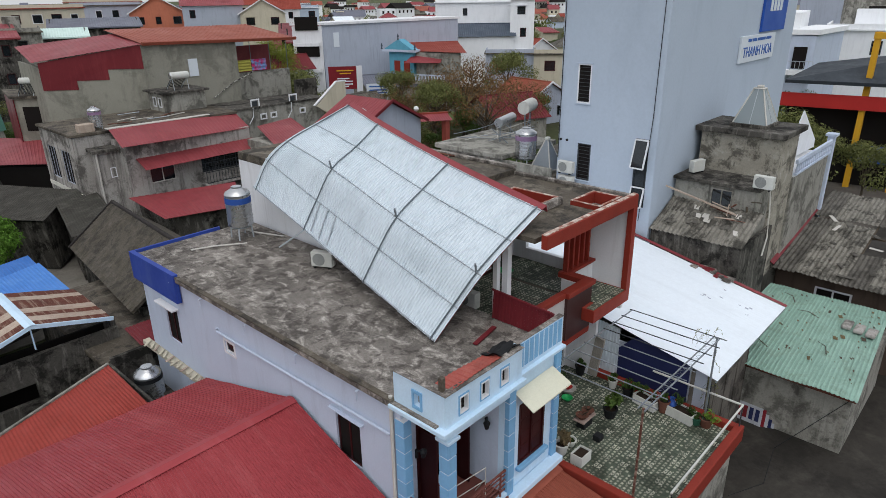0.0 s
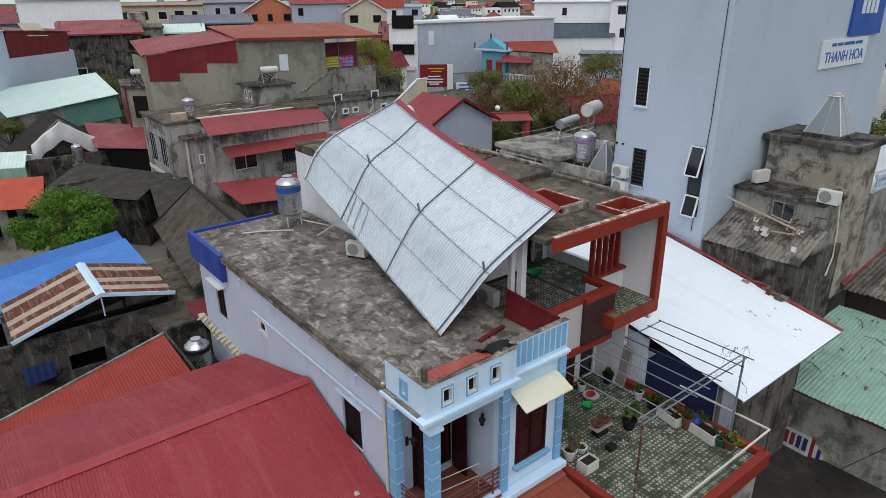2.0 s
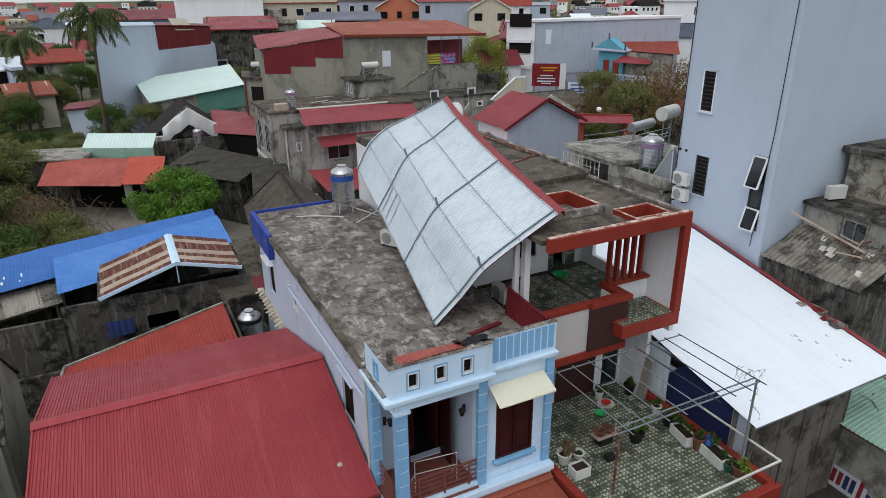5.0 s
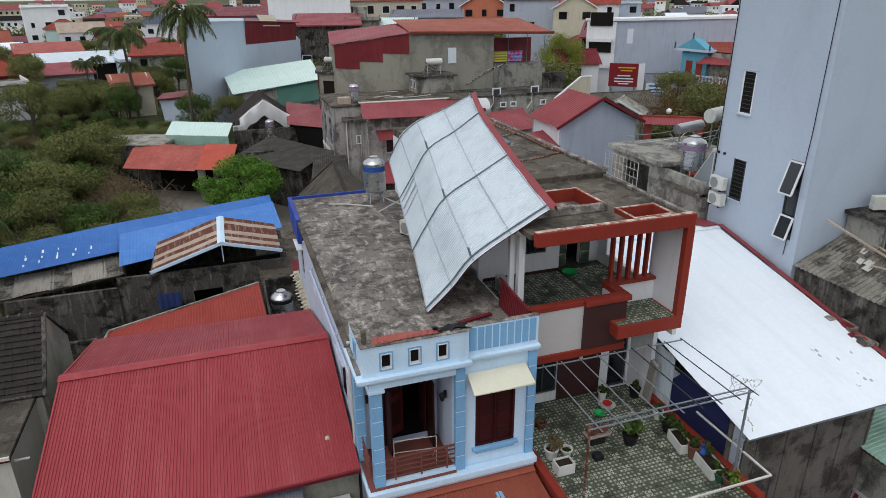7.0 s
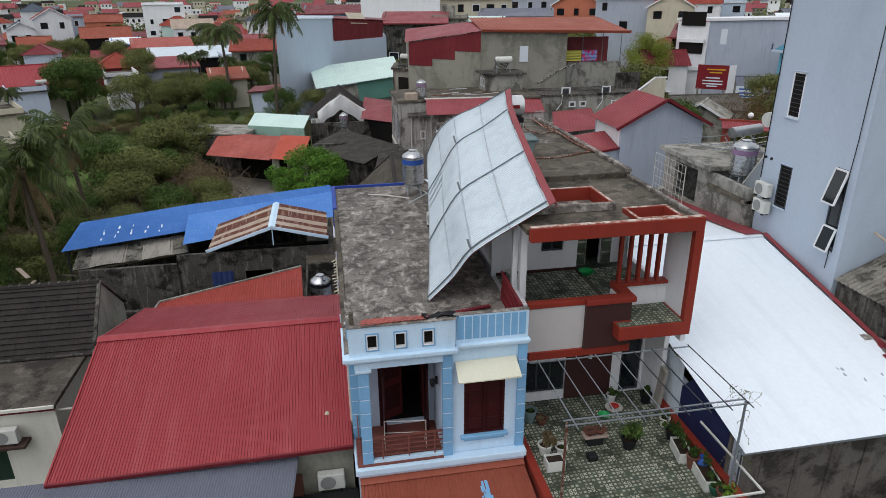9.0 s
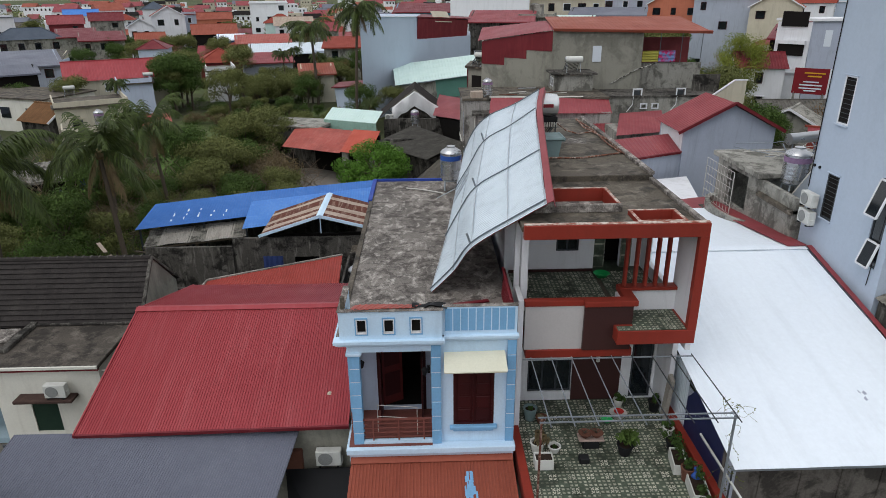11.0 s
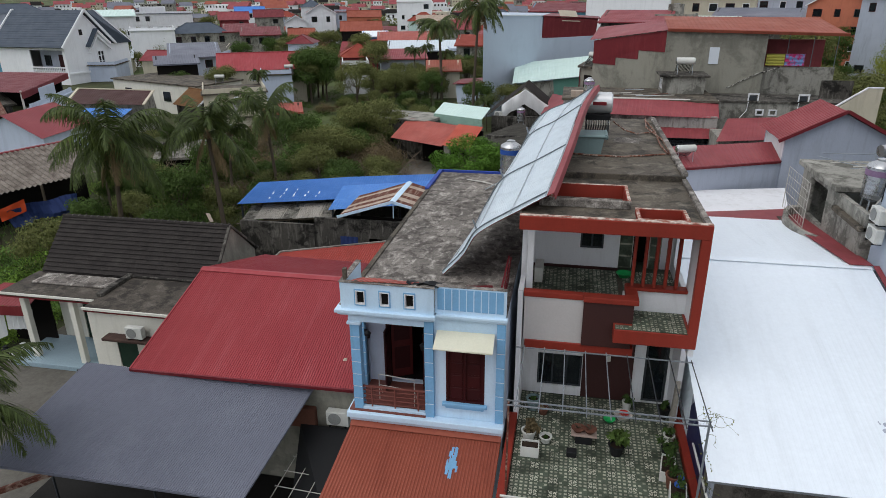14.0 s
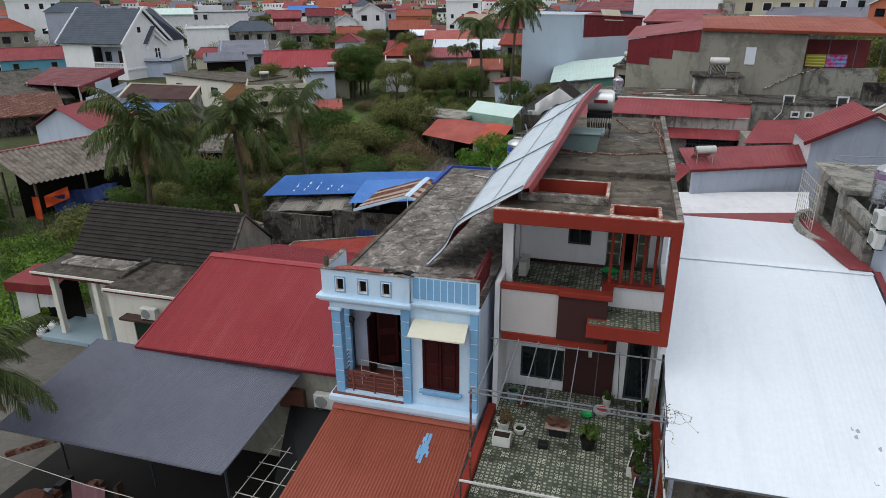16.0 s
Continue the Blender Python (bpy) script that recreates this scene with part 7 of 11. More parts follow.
        part("roof", G().corr((-w / 2 - o, d + o, h - 0.15), (-w / 2 - o, -o, h - 0.15), (0, -o, h + r), (0, d + o, h + r), 0.4, 0.04, 2).corr((w / 2 + o, -o, h - 0.15), (w / 2 + o, d + o, h - 0.15), (0, d + o, h + r), (0, -o, h + r), 0.4, 0.04, 2), roof, t)
        part("ridge", G().beam((0, -o, h + r + 0.03), (0, d + o, h + r + 0.03), 0.25, 0.12), roof, t)
        part("bargeboard", G().beam((-w / 2 - o, -o, h - 0.1), (0, -o, h + r + 0.05), 0.08, 0.22).beam((0, -o, h + r + 0.05), (w / 2 + o, -o, h - 0.1), 0.08, 0.22), M_WHITE, t)
        for s in (0.0, d):
            part("gable", G().prism([(-w / 2, h), (w / 2, h), (0, h + r - 0.1)], "y", s, s + 0.2), wall, t)
    else:
        r, q = rise or min(w, d) * 0.3, min(w, d) / 2
        if w >= d:
            a, b = (-w / 2 + q, d / 2, h + r), (w / 2 - q, d / 2, h + r)
        else:
            a, b = (0, q, h + r), (0, d - q, h + r)
        c = [(-w / 2 - o, -o, h - 0.1), (w / 2 + o, -o, h - 0.1), (w / 2 + o, d + o, h - 0.1), (-w / 2 - o, d + o, h - 0.1)]
        g = G().add([*c, a, b], [(0, 1, 5, 4), (1, 2, 5), (2, 3, 4, 5), (3, 0, 4), (3, 2, 1, 0)] if w >= d else [(0, 1, 4), (1, 2, 5, 4), (2, 3, 5), (3, 0, 4, 5), (3, 2, 1, 0)])
        part("roof", g, roof, t)
        rd = G().beam(a, b, 0.22, 0.14)
        for i in range(4):
            e = (a if i in ((0, 3)) else b) if w >= d else (a if i < 2 else b)
            rd.beam(c[i], e, 0.2, 0.12)
        part("ridge", rd, roof, t)
    t.matrix_basis = pose(x, y, 0, 0, 0, rz)
    return t


M_THATCH = mat("brown_thatch", "7a5a3c", "5f442e", rough=1.0, grain=0.3, fine=10, bump=0.3)
rnd = random.Random(12)
house_at(-128.5, 121.5, 11.5, 9, 8.6, 48, "hip", M_OLIVE, M_REDTILE, 1, "grey house with a red tiled hip roof")
house_at(-166.0, 167.0, 15.0, 9, 15.0, 45, "flat", M_BRIGHT, M_BRIGHT, 3, "plain white three-storey house")
house_at(-141.2, 158.3, 17.1, 8, 12.1, 44, "hip", M_GREYPAINT, M_SLATE, 2, "far grey house with dark slate roofs")
house_at(-110.0, 108.0, 22.0, 8, 3.6, 40, "gable_x", M_TURQ, M_REDMETAL, 1, "low house with a long red metal roof")
house_at(-87.5, 143.0, 10.3, 9, 8.4, 34, "flat", M_BRIGHT, M_BRIGHT, 0, "plain white windowless block")
house_at(-52.8, 103.4, 8.6, 12, 6.2, 32, "mono", M_GREYPAINT, M_GREYMETAL, 1, "grey house with sloping grey metal roofs")
# M_DARK walls paint the shade of this open porch
house_at(-49.1, 91.6, 6.3, 4, 6.2, 34, "mono", M_DARK, M_GREYMETAL, 0, "open porch under a grey metal roof, black walls standing in for shade", "shed")
house_at(-81.2, 154.1, 14.1, 8, 7.3, 31, "hip", M_PLASTER, M_SLATE, 1, "house with a blue-grey hip roof")
house_at(-127.9, 207.3, 22.7, 8, 10.4, 34, "flat", M_WHITE, M_SLATE, 2, "large white villa with a dark roof")
house_at(-127.1, 183.3, 11.5, 8, 10.6, 37, "mono", M_WHITE, M_MINT, 1, "pale house with a mint sheet roof")
house_at(-92.2, 193.8, 9.0, 8, 9.1, 28, "gable_x", M_DEEPRED, M_REDMETAL, 1, "small house clad in dark red sheet")
house_at(-72.4, 159.1, 8.3, 8, 7.5, 28, "mono", M_PLASTER, M_DEEPRED, 1, "low house with dark red metal roofs")
house_at(-65.6, 157.0, 9.7, 8, 6.8, 27, "mono", M_PLASTER, M_DEEPRED, 1, "low house with a dark red metal roof")
house_at(-86.8, 207.8, 9.4, 8, 9.4, 26, "gable_x", M_PLASTER, M_DEEPRED, 1, "small house with a dull red roof")
house_at(-119.1, 258.8, 11.8, 8, 9.4, 27, "gable_x", M_WHITE, M_BLUEMETAL, 1, "far house with a blue roof")
house_at(-67.0, 183.9, 6.4, 8, 8.6, 24, "gable_y", M_WHITE, M_SLATE, 1, "small white gabled house")
house_at(-61.9, 191.5, 9.0, 10, 10.9, 22, "gable_y", M_WHITE, M_REDTILE, 2, "two-storey white house with red gables")
house_at(-59.7, 203.0, 3.9, 8, 11.0, 20, "flat", M_GREYPAINT, M_REDTILE, 2, "grey side wing of a white house")
house_at(-81.0, 232.3, 7.9, 8, 12.1, 22, "hip", M_WHITE, M_SLATE, 2, "white villa with a slate roof")
house_at(-52.2, 152.2, 6.1, 8, 6.2, 23, "gable_x", M_CREAM, M_ORANGE, 1, "low house with an orange-brown roof")
house_at(-47.5, 186.1, 11.8, 9, 6.3, 18, "gable_x", M_DARK, M_ORANGE, 1, "house with an orange tiled roof")
house_at(-67.9, 247.8, 16.5, 8, 8.1, 18, "gable_x", M_SALMON, M_ORANGE, 1, "far orange-roofed house of the town")
house_at(-39.3, 172.9, 6.6, 5, 5.6, 17, "mono", M_BLUEMETAL, M_WHITEMETAL, 0, "stall covered with blue and white sheets", "shed")
house_at(-29.3, 165.5, 13.3, 8, 5.2, 15, "mono", M_PLASTER, M_FADEDRED, 1, "low house with faded orange roofs")
# open shed: near-black walls in place of its shaded inside
house_at(-18.4, 145.5, 18.6, 8, 4.3, 13, "mono", M_DARK, M_SILVER, 0, "long open shed under a pale metal roof, its shade coloured as black walls", "shed")
house_at(-40.3, 224.6, 12.2, 10, 13.7, 14, "flat", M_BRIGHT, M_BRIGHT, 3, "square white three-storey house")
house_at(-31.8, 200.9, 9.4, 8, 8.5, 13, "hip", M_MINT, M_REDTILE, 1, "mint house with a red roof")
house_at(-26.3, 191.9, 10.7, 8, 8.1, 12, "gable_x", M_WHITE, M_STRIPE, 1, "house with pale awnings")
house_at(-16.5, 178.5, 9.1, 8, 7.2, 10, "gable_x", M_PLASTER, M_REDMETAL, 1, "low red-roofed house of the town")
house_at(-27.7, 122.0, 7.6, 8, 4.7, 19, "hip", M_DEEPRED, M_REDTILE, 1, "dark red house with a red tiled dormer roof")
house_at(-22.3, 103.6, 4.6, 8, 4.9, 20, "flat", M_WHITE, M_SLAB2, 1, "grimy white flat-roofed hut")
house_at(-6.1, 101.1, 5.2, 5, 4.7, 12, "mono", M_CREAM, M_ORANGE, 1, "yellowish hut with an orange roof", "hut")
house_at(-30.3, 88.5, 4.7, 8, 4.9, 26, "flat", M_SIDE, M_SLAB2, 1, "pale flat-roofed extension of the town")
house_at(-33.8, 91.3, 13.3, 8, 5.5, 27, "gable_x", M_CREAM, M_REDHALL, 1, "long cream house with a red roof")
house_at(-28.4, 71.4, 8.0, 8, 4.5, 30, "flat", M_CREAM, M_SLAB2, 1, "cream flat-roofed house of the town")
house_at(-31.6, 71.2, 4.6, 5, 3.1, 62, "gable_y", M_PLASTER_DARK, M_THATCH, 0, "open hut with a brown thatch-like roof", "hut", rise=1.7)
house_at(-24.6, 62.4, 5.4, 4, 3.0, 28, "flat", M_CREAM, M_SLAB2, 1, "low cream hut with a tank on its flat roof", "hut")
house_at(-22.9, 75.5, 3.0, 3, 1.7, 25, "mono", M_PLASTER_DARK, M_FADEDRED, 0, "tiny shelter with a faded red sheet roof", "hut")
house_at(-20.9, 46.4, 4.4, 3, 2.5, 24, "mono", M_DARK, M_LEANTO, 0, "collapsed shelter with a corrugated roof behind the palms", "shed")
house_at(-9.3, 213.7, 9.6, 8, 9.0, 4, "hip", M_WHITE, M_SLATE, 1, "white house with a grey hip roof")
house_at(24.8, 133.1, 16.1, 12, 16.6, -8, "flat", M_BRIGHT, M_BRIGHT, 0, "tall windowless white block")
house_at(25.1, 114.8, 11.4, 8, 11.7, -9, "mono", M_PLASTER, M_REDMETAL, 1, "house with a red metal roof")
house_at(24.8, 113.2, 11.3, 8, 11.9, -11, "mono", M_PLASTER_DARK, M_REDMETAL, 1, "dim house with a red metal roof")
house_at(12.6, 147.0, 15.7, 8, 12.7, -4, "mono", M_TURQ, M_DEEPRED, 1, "low house with red awnings")
house_at(42.3, 141.9, 16.4, 9, 15.2, -15, "flat", M_CREAM, M_REDTILE, 3, "cream house with red balconies")
house_at(62.9, 161.6, 14.5, 8, 15.3, -20, "flat", M_GREYPAINT, M_SLAB2, 2, "plain grey house of the town")
house_at(68.5, 148.5, 11.5, 9, 13.7, -24, "gable_y", M_SALMON, M_ORANGE, 2, "salmon-coloured house with pointed gables")
house_at(74.1, 134.7, 12.2, 9, 15.3, -28, "gable_x", M_GREYPAINT, M_REDMETAL, 2, "pale grey house with a red metal roof", rise=1.6)
house_at(75.5, 110.0, 11.0, 7, 7.6, -34, "hip", M_CREAM, M_REDMETAL, 1, "cream house with red veranda roofs", rise=1.4)
house_at(48.5, 58.0, 5.0, 4, 4.0, -40, "gable_y", M_PLASTER, M_PLASTER, 0, "plastered gable hut by the garden", "hut", rise=1.4)
house_at(80.2, 125.5, 9.2, 8, 13.5, -31, "gable_y", M_CREAM, M_ORANGE, 1, "small house with red and cream gables")
house_at(100.5, 148.2, 8.6, 8, 13.8, -33, "gable_x", M_WHITE, M_REDTILE, 2, "white house with a red roof")
# front wall near-black, the awning's shade put into its colour
house_at(64.5, 90.5, 4.4, 8, 10.1, -34, "mono", M_DARK, M_DEEPRED, 1, "shop front coloured black for the shade under a red awning")
house_at(48.1, 129.7, 14.7, 6, 12.2, -19, "mono", M_PLASTER_DARK, M_GREYMETAL, 0, "dark jumble of sheds", "shed")
house_at(31.5, 115.8, 6.3, 8, 12.2, -15, "flat", M_PLASTER, M_SLAB2, 1, "grey flat-roofed house of the town")
house_at(45.3, 143.0, 9.8, 8, 12.8, -18, "gable_x", M_SALMON, M_ORANGE, 1, "house with an orange roof")
house_at(37.9, 119.1, 8.7, 5, 11.3, -18, "mono", M_PLASTER_DARK, M_MINT, 0, "shed with a pale green roof", "shed")
house_at(68.5, 177.2, 17.4, 8, 15.9, -21, "flat", M_CREAM, M_REDTILE, 2, "cream house with red trim")
house_at(111.3, 178.1, 11.0, 8, 14.6, -32, "hip", M_CREAM, M_REDTILE, 2, "cream house with a red roof")
house_at(109.5, 155.3, 12.4, 8, 13.7, -35, "flat", M_TOWER, M_WHITE, 3, "pale grey tall house")
# again a near-black wall for what lies shaded below the awnings
house_at(75.2, 106.0, 6.8, 8, 10.3, -35, "mono", M_DARK, M_DEEPRED, 1, "house front coloured black for the shade under red awnings")
house_at(107.1, 90.2, 15.9, 9, 15.1, -50, "flat", M_BRIGHT, M_BRIGHT, 2, "long white house with teal shutters")
house_at(97.5, 83.5, 17.0, 9, 9.4, -46, "gable_x", M_BRIGHT, M_SLATE, 0, "white hall with a dark grey metal roof", rise=2.0)
house_at(105.0, 76.7, 4.5, 9, 15.6, -54, "flat", M_BRIGHT, M_BRIGHT, 2, "tall white house with balconies")
house_at(91.0, 60.5, 5.6, 6, 7.6, -56, "flat", M_CREAM, M_SLAB2, 1, "cream house front with arched doors")
house_at(88.0, 66.5, 8.0, 5, 7.6, -53, "flat", M_GREYPAINT, M_SLAB2, 0, "bare concrete wall house")
house_at(117.5, 24.5, 12.1, 9, 16.4, -78, "flat", M_GREYPAINT, M_SLAB2, 2, "tall grey house of the town")
house_at(93.5, 16.8, 10.8, 9, 12.2, -80, "flat", M_BRIGHT, M_BRIGHT, 1, "white hall with dark red stripes")
house_at(-63.9, 66.0, 9.0, 7, 2.8, 60, "mono", M_PLASTER_DARK, M_FIBRO, 0, "old dark shed with a mossy roof", "shed")
house_at(-76.0, 75.0, 9.0, 8, 3.0, 70, "gable_x", M_PLASTER_DARK, M_FIBRO, 0, "old low house with a grey mossy roof")
house_at(-60.6, 76.5, 17.0, 0.3, 2.2, 113, "flat", M_SIDE, M_SIDE, 0, "pale blue-grey yard wall", "wall")
house_at(-56.0, 57.0, 8.0, 7, 2.7, 50, "mono", M_PLASTER_DARK, M_RUST, 0, "old shed with a rusty sheet roof", "shed")

# ---- the big olive-grey house with red sheet cladding ----
b1 = thing("house", (26, 58, 0), "large olive-grey rendered house with red sheet cladding and roof", "house")
part("wall", G().wall("y", 53.6, 53.8, 22.9, 31.2, 0, 13.45).wall("x", 31.0, 31.2, 53.8, 64, 0, 13.4), M_OLIVE, b1)
def plate(poly, dx, dy):
    """A wall plate: a flat outline pushed back by (dx, dy)."""
    n = len(poly)
    return G().add([*poly, *[(x + dx, y + dy, z) for x, y, z in poly]], [tuple(range(n)), tuple(range(2 * n - 1, n - 1, -1)), *[(i, i + n, (i + 1) % n + n, (i + 1) % n) for i in range(n)]])


part("wall", plate([(22.9, 53.7, 0), (16.9, 58.8, 0), (16.9, 58.8, 10.2), (18.9, 57.1, 10.2), (18.9, 57.1, 10.9), (20.8, 55.5, 10.9), (20.8, 55.5, 11.7), (22.9, 53.7, 11.7)], 0.13, 0.15), M_OLIVE, b1)
part("wall", plate([(16.9, 58.8, 0), (17.5, 66, 0), (17.5, 66, 12), (16.9, 58.8, 12)], 0.2, 0), M_OLIVE, b1)
part("cladding", plate([(22.88, 53.65, 11.7), (20.8, 55.45, 11.7), (20.8, 55.45, 10.9), (18.9, 57.05, 10.9), (18.9, 57.05, 10.2), (16.88, 58.75, 10.2), (16.88, 58.75, 12.3), (22.88, 53.65, 13.5)], 0.04, 0.045), M_DEEPRED, b1, "dark red sheet cladding")
part("roof", G().corr((16.5, 58.9, 12.35), (23.1, 53.3, 13.6), (24.5, 60, 14.2), (17.5, 66, 13.2), 0.4, 0.02, 3), M_REDMETAL, b1)
part("roof", G().corr((22.9, 53.2, 13.62), (37.3, 53.3, 13.3), (37.5, 62, 14.3), (23.5, 62, 14.4), 0.4, 0.02, 3), M_ORANGE, b1)
part("fascia", G().slab((22.9, 53.15, 13.7), (37.4, 53.25, 13.35), (37.4, 53.4, 13.4), (22.9, 53.3, 13.75), 0.25), M_ORANGE, b1, "bright orange-red eave")
part("wall", G().box(31.2, 37.2, 54.6, 54.8, 0, 10.5), M_PLASTER, b1)
part("cladding", G().box(31.2, 37.0, 57.5, 57.7, 9.8, 12.6), M_REDMETAL, b1)
part("terrace_floor", G().box(31.2, 37.0, 54.8, 57.5, 9.6, 9.8), M_SLAB2, b1)
for x in (33.2, 35.2, 37.1):
    part("post", G().beam((x, 54.7, 10.5), (x, 54.7, 13.2), 0.05), M_RAFTER, b1)
part("shutter", G().box(26.6, 27.4, 53.52, 53.6, 10.75, 12.15), M_SIGNWHITE, b1, "pale blue sheet over a window")
single("laundry", G().corr((31.5, 54.4, 10.62), (31.5, 54.4, 11.6), (33.0, 54.4, 11.6), (33.0, 54.4, 10.62), 0.25, 0.07, 2, "sine"), mat("yellow_blanket", "b2ad57", "a39d48", rough=0.9), "yellow rolled blankets hung on a terrace rail", "laundry")
single("laundry", G().corr((33.05, 54.4, 10.62), (33.05, 54.4, 11.6), (34.6, 54.4, 11.6), (34.6, 54.4, 10.62), 0.3, 0.06, 2, "sine"), mat("pink_blanket", "b83468", "6f8fc0", rough=0.9, coarse=3.5, mix=0.15, grain=0.2), "pink and blue patterned blankets hung on a terrace rail", "laundry")
single("drain_hose", G().tube([(28.4, 53.5, 8.75), (28.8, 53.5, 8.95), (30.7, 53.5, 10.0), (31.6, 53.5, 10.25), (32.6, 53.6, 10.6)], 0.05, 6), mat("striped_hose", "24211f", "b5b2ab", rough=0.8, coarse=6, mix=0.1), "black and white ribbed hose climbing the grey wall", "hose", smooth=True)
b2 = thing("house", (21, 49.5, 0), "flat-roofed grey house with a stair head and water tanks", "house")
part("wall", G().wall("y", 46.8, 47.0, 14.5, 26.4, 0, 8.4).wall("x", 14.5, 14.7, 47, 53.4, 0, 8.4, [(48.2, 49.9, 4.9, 7.2), (50.9, 52.6, 4.9, 7.2)]).wall("x", 26.2, 26.4, 47, 53.4, 0, 8.4), M_STREAKED, b2)
for y in (48.2, 50.9):
    window(b2, "x", 14.56, y, y + 1.7, 4.9, 7.2, -1, M_GREYPAINT, 3, pane_mat=M_DARK)
part("pilaster", G().box(14.44, 14.5, 47.0, 47.35, 0, 8.38).box(14.44, 14.5, 50.2, 50.6, 0, 8.38).box(14.44, 14.5, 53.0, 53.4, 0, 8.38), M_STREAKED, b2, "pale stained pilasters")
part("band", G().box(14.4, 14.438, 47.0, 53.4, 4.2, 4.5), M_PALECREAM, b2)
part("roof", G().box(14.3, 26.6, 46.7, 53.5, 8.4, 8.6, 0.03), M_SLAB2, b2)
part("stair_head", G().wall("y", 50.3, 50.45, 22.6, 26.0, 8.6, 10.0).wall("x", 22.6, 22.75, 50.45, 53, 8.6, 10.0, [(50.9, 51.3, 9.0, 9.6), (51.8, 52.2, 9.0, 9.6)]).wall("x", 25.85, 26.0, 50.45, 53, 8.6, 10.0), M_PLASTER, b2)
part("roof", G().box(22.3, 26.3, 50.0, 53.3, 10.0, 10.15, 0.02), M_PLASTER_DARK, b2)
for y in (50.9, 51.8):
    part("window", G().wall("x", 22.57, 22.62, y - 0.08, y + 0.48, 8.92, 9.68, [(y, y + 0.4, 9.0, 9.6)]), M_WHITE, b2)
place(TANK2, 16.45, 47.7, 8.35, 0, 0.85, "stainless water tank on a low roof")
single("storage_box", G().box(15.0, 16.0, 46.85, 47.5, 8.6, 9.15, 0.03), M_STRIPE, "weathered brown box on the flat roof", "box")
random.seed(52)
for i in range(7):
    x, y, a = random.uniform(17.5, 22), random.uniform(48.5, 52.5), random.uniform(-0.5, 0.5)
    single("scrap_pole", G().tube([(x, y, 8.63), (x + 1.6 * math.cos(a), y + 1.6 * math.sin(a), 8.66)], 0.035, 6), (M_PIPE, M_STEEL, M_RUST)[i % 3], "thin pole lying on the flat roof", "pole")
b3 = thing("house", (21, 44, 0), "grey house with red metal roofs and barred windows", "house")
part("wall", G().wall("y", 44.6, 44.8, 16.8, 26.2, 0, 7.7, [(18.2, 20.0, 4.9, 6.1), (22.0, 25.8, 4.9, 6.2)]).wall("x", 16.8, 17.0, 44.8, 46.8, 0, 8.0), M_STREAKED, b3)
part("roof", G().corr((16.2, 43.4, 7.95), (26.3, 44.6, 7.6), (26.6, 47.2, 8.5), (16.6, 46.2, 8.75), 0.3, 0.014, 3), M_REDMETAL, b3)
part("awning", G().corr((17.4, 43.2, 6.25), (26.4, 43.6, 6.2), (26.4, 44.6, 6.8), (17.4, 44.6, 6.8), 0.3, 0.014, 2), M_REDMETAL, b3)
part("ridge", G().slab((16.5, 46.1, 8.78), (26.6, 47.1, 8.55), (26.7, 47.6, 8.55), (16.5, 46.6, 8.78), 0.05), M_PIPE, b3)
window(b3, "y", 44.66, 18.2, 20.0, 4.9, 6.1, -1, M_PIPE, 2)
window(b3, "y", 44.66, 22.0, 25.8, 4.9, 6.2, -1, M_DARKSTEEL, 4, bars=5)
part("balcony_rail", G().box(21.9, 25.9, 43.9, 43.95, 4.2, 4.25).box(21.9, 25.9, 43.9, 43.95, 5.0, 5.05).box(21.9, 25.9, 43.9, 43.95, 5.7, 5.74), M_DARKSTEEL, b3)
for i in range(17):
    part("bar", G().box(21.92 + i * 0.246, 21.95 + i * 0.246, 43.91, 43.94, 4.25, 5.7), M_DARKSTEEL, b3)
part("balcony_slab", G().box(21.8, 26.0, 43.8, 44.6, 4.0, 4.18, 0.02), M_STREAKED, b3)
part("lower_roof", G().corr((16.6, 39.7, 3.8), (20.9, 37.6, 4.1), (22.6, 41.2, 4.7), (16.4, 44.5, 4.3), 0.3, 0.014, 3), M_REDMETAL, b3)
part("lower_wall", G().slab((17.0, 40.1, 3.65), (20.6, 38.3, 3.9), (22.0, 41.2, 4.4), (16.8, 44.0, 4.1), 3.6), M_PLASTER_DARK, b3)
b3l = thing("house", (16.5, 51, 0), "narrow mould-stained grey house with pale trim", "house")
part("wall", G().slab((15.3, 45.6, 7.4), (17.0, 45.6, 7.4), (19.0, 57.5, 7.4), (16.3, 57.5, 7.4), 7.4), M_STREAKED, b3l)
part("roof", G().slab((15.0, 45.3, 7.6), (17.2, 45.3, 7.6), (19.2, 57.7, 7.6), (16.0, 57.7, 7.6), 0.2), M_PLASTER_DARK, b3l)
for y, z0, z1 in ((48.0, 4.8, 6.4), (51.0, 4.8, 6.4), (54.0, 4.8, 6.4), (48.0, 1.4, 3.0), (51.0, 1.4, 3.0)):
    x = 15.3 + (y - 45.6) / 11.9
    wv = part("window", G().slab((x - 0.06, y, z1), (x - 0.02, y, z1), (x + 0.14, y + 1.7, z1), (x + 0.1, y + 1.7, z1), z1 - z0), M_CREAM, b3l)
    part("pane", G().slab((x - 0.08, y + 0.15, z1 - 0.15), (x - 0.02, y + 0.15, z1 - 0.15), (x + 0.12, y + 1.5, z1 - 0.15), (x + 0.06, y + 1.5, z1 - 0.15), z1 - z0 - 0.3), M_GLASS, wv)
window(b3l, "y", 45.58, 16.0, 16.4, 5.6, 6.3, -1, M_WHITE, 1)
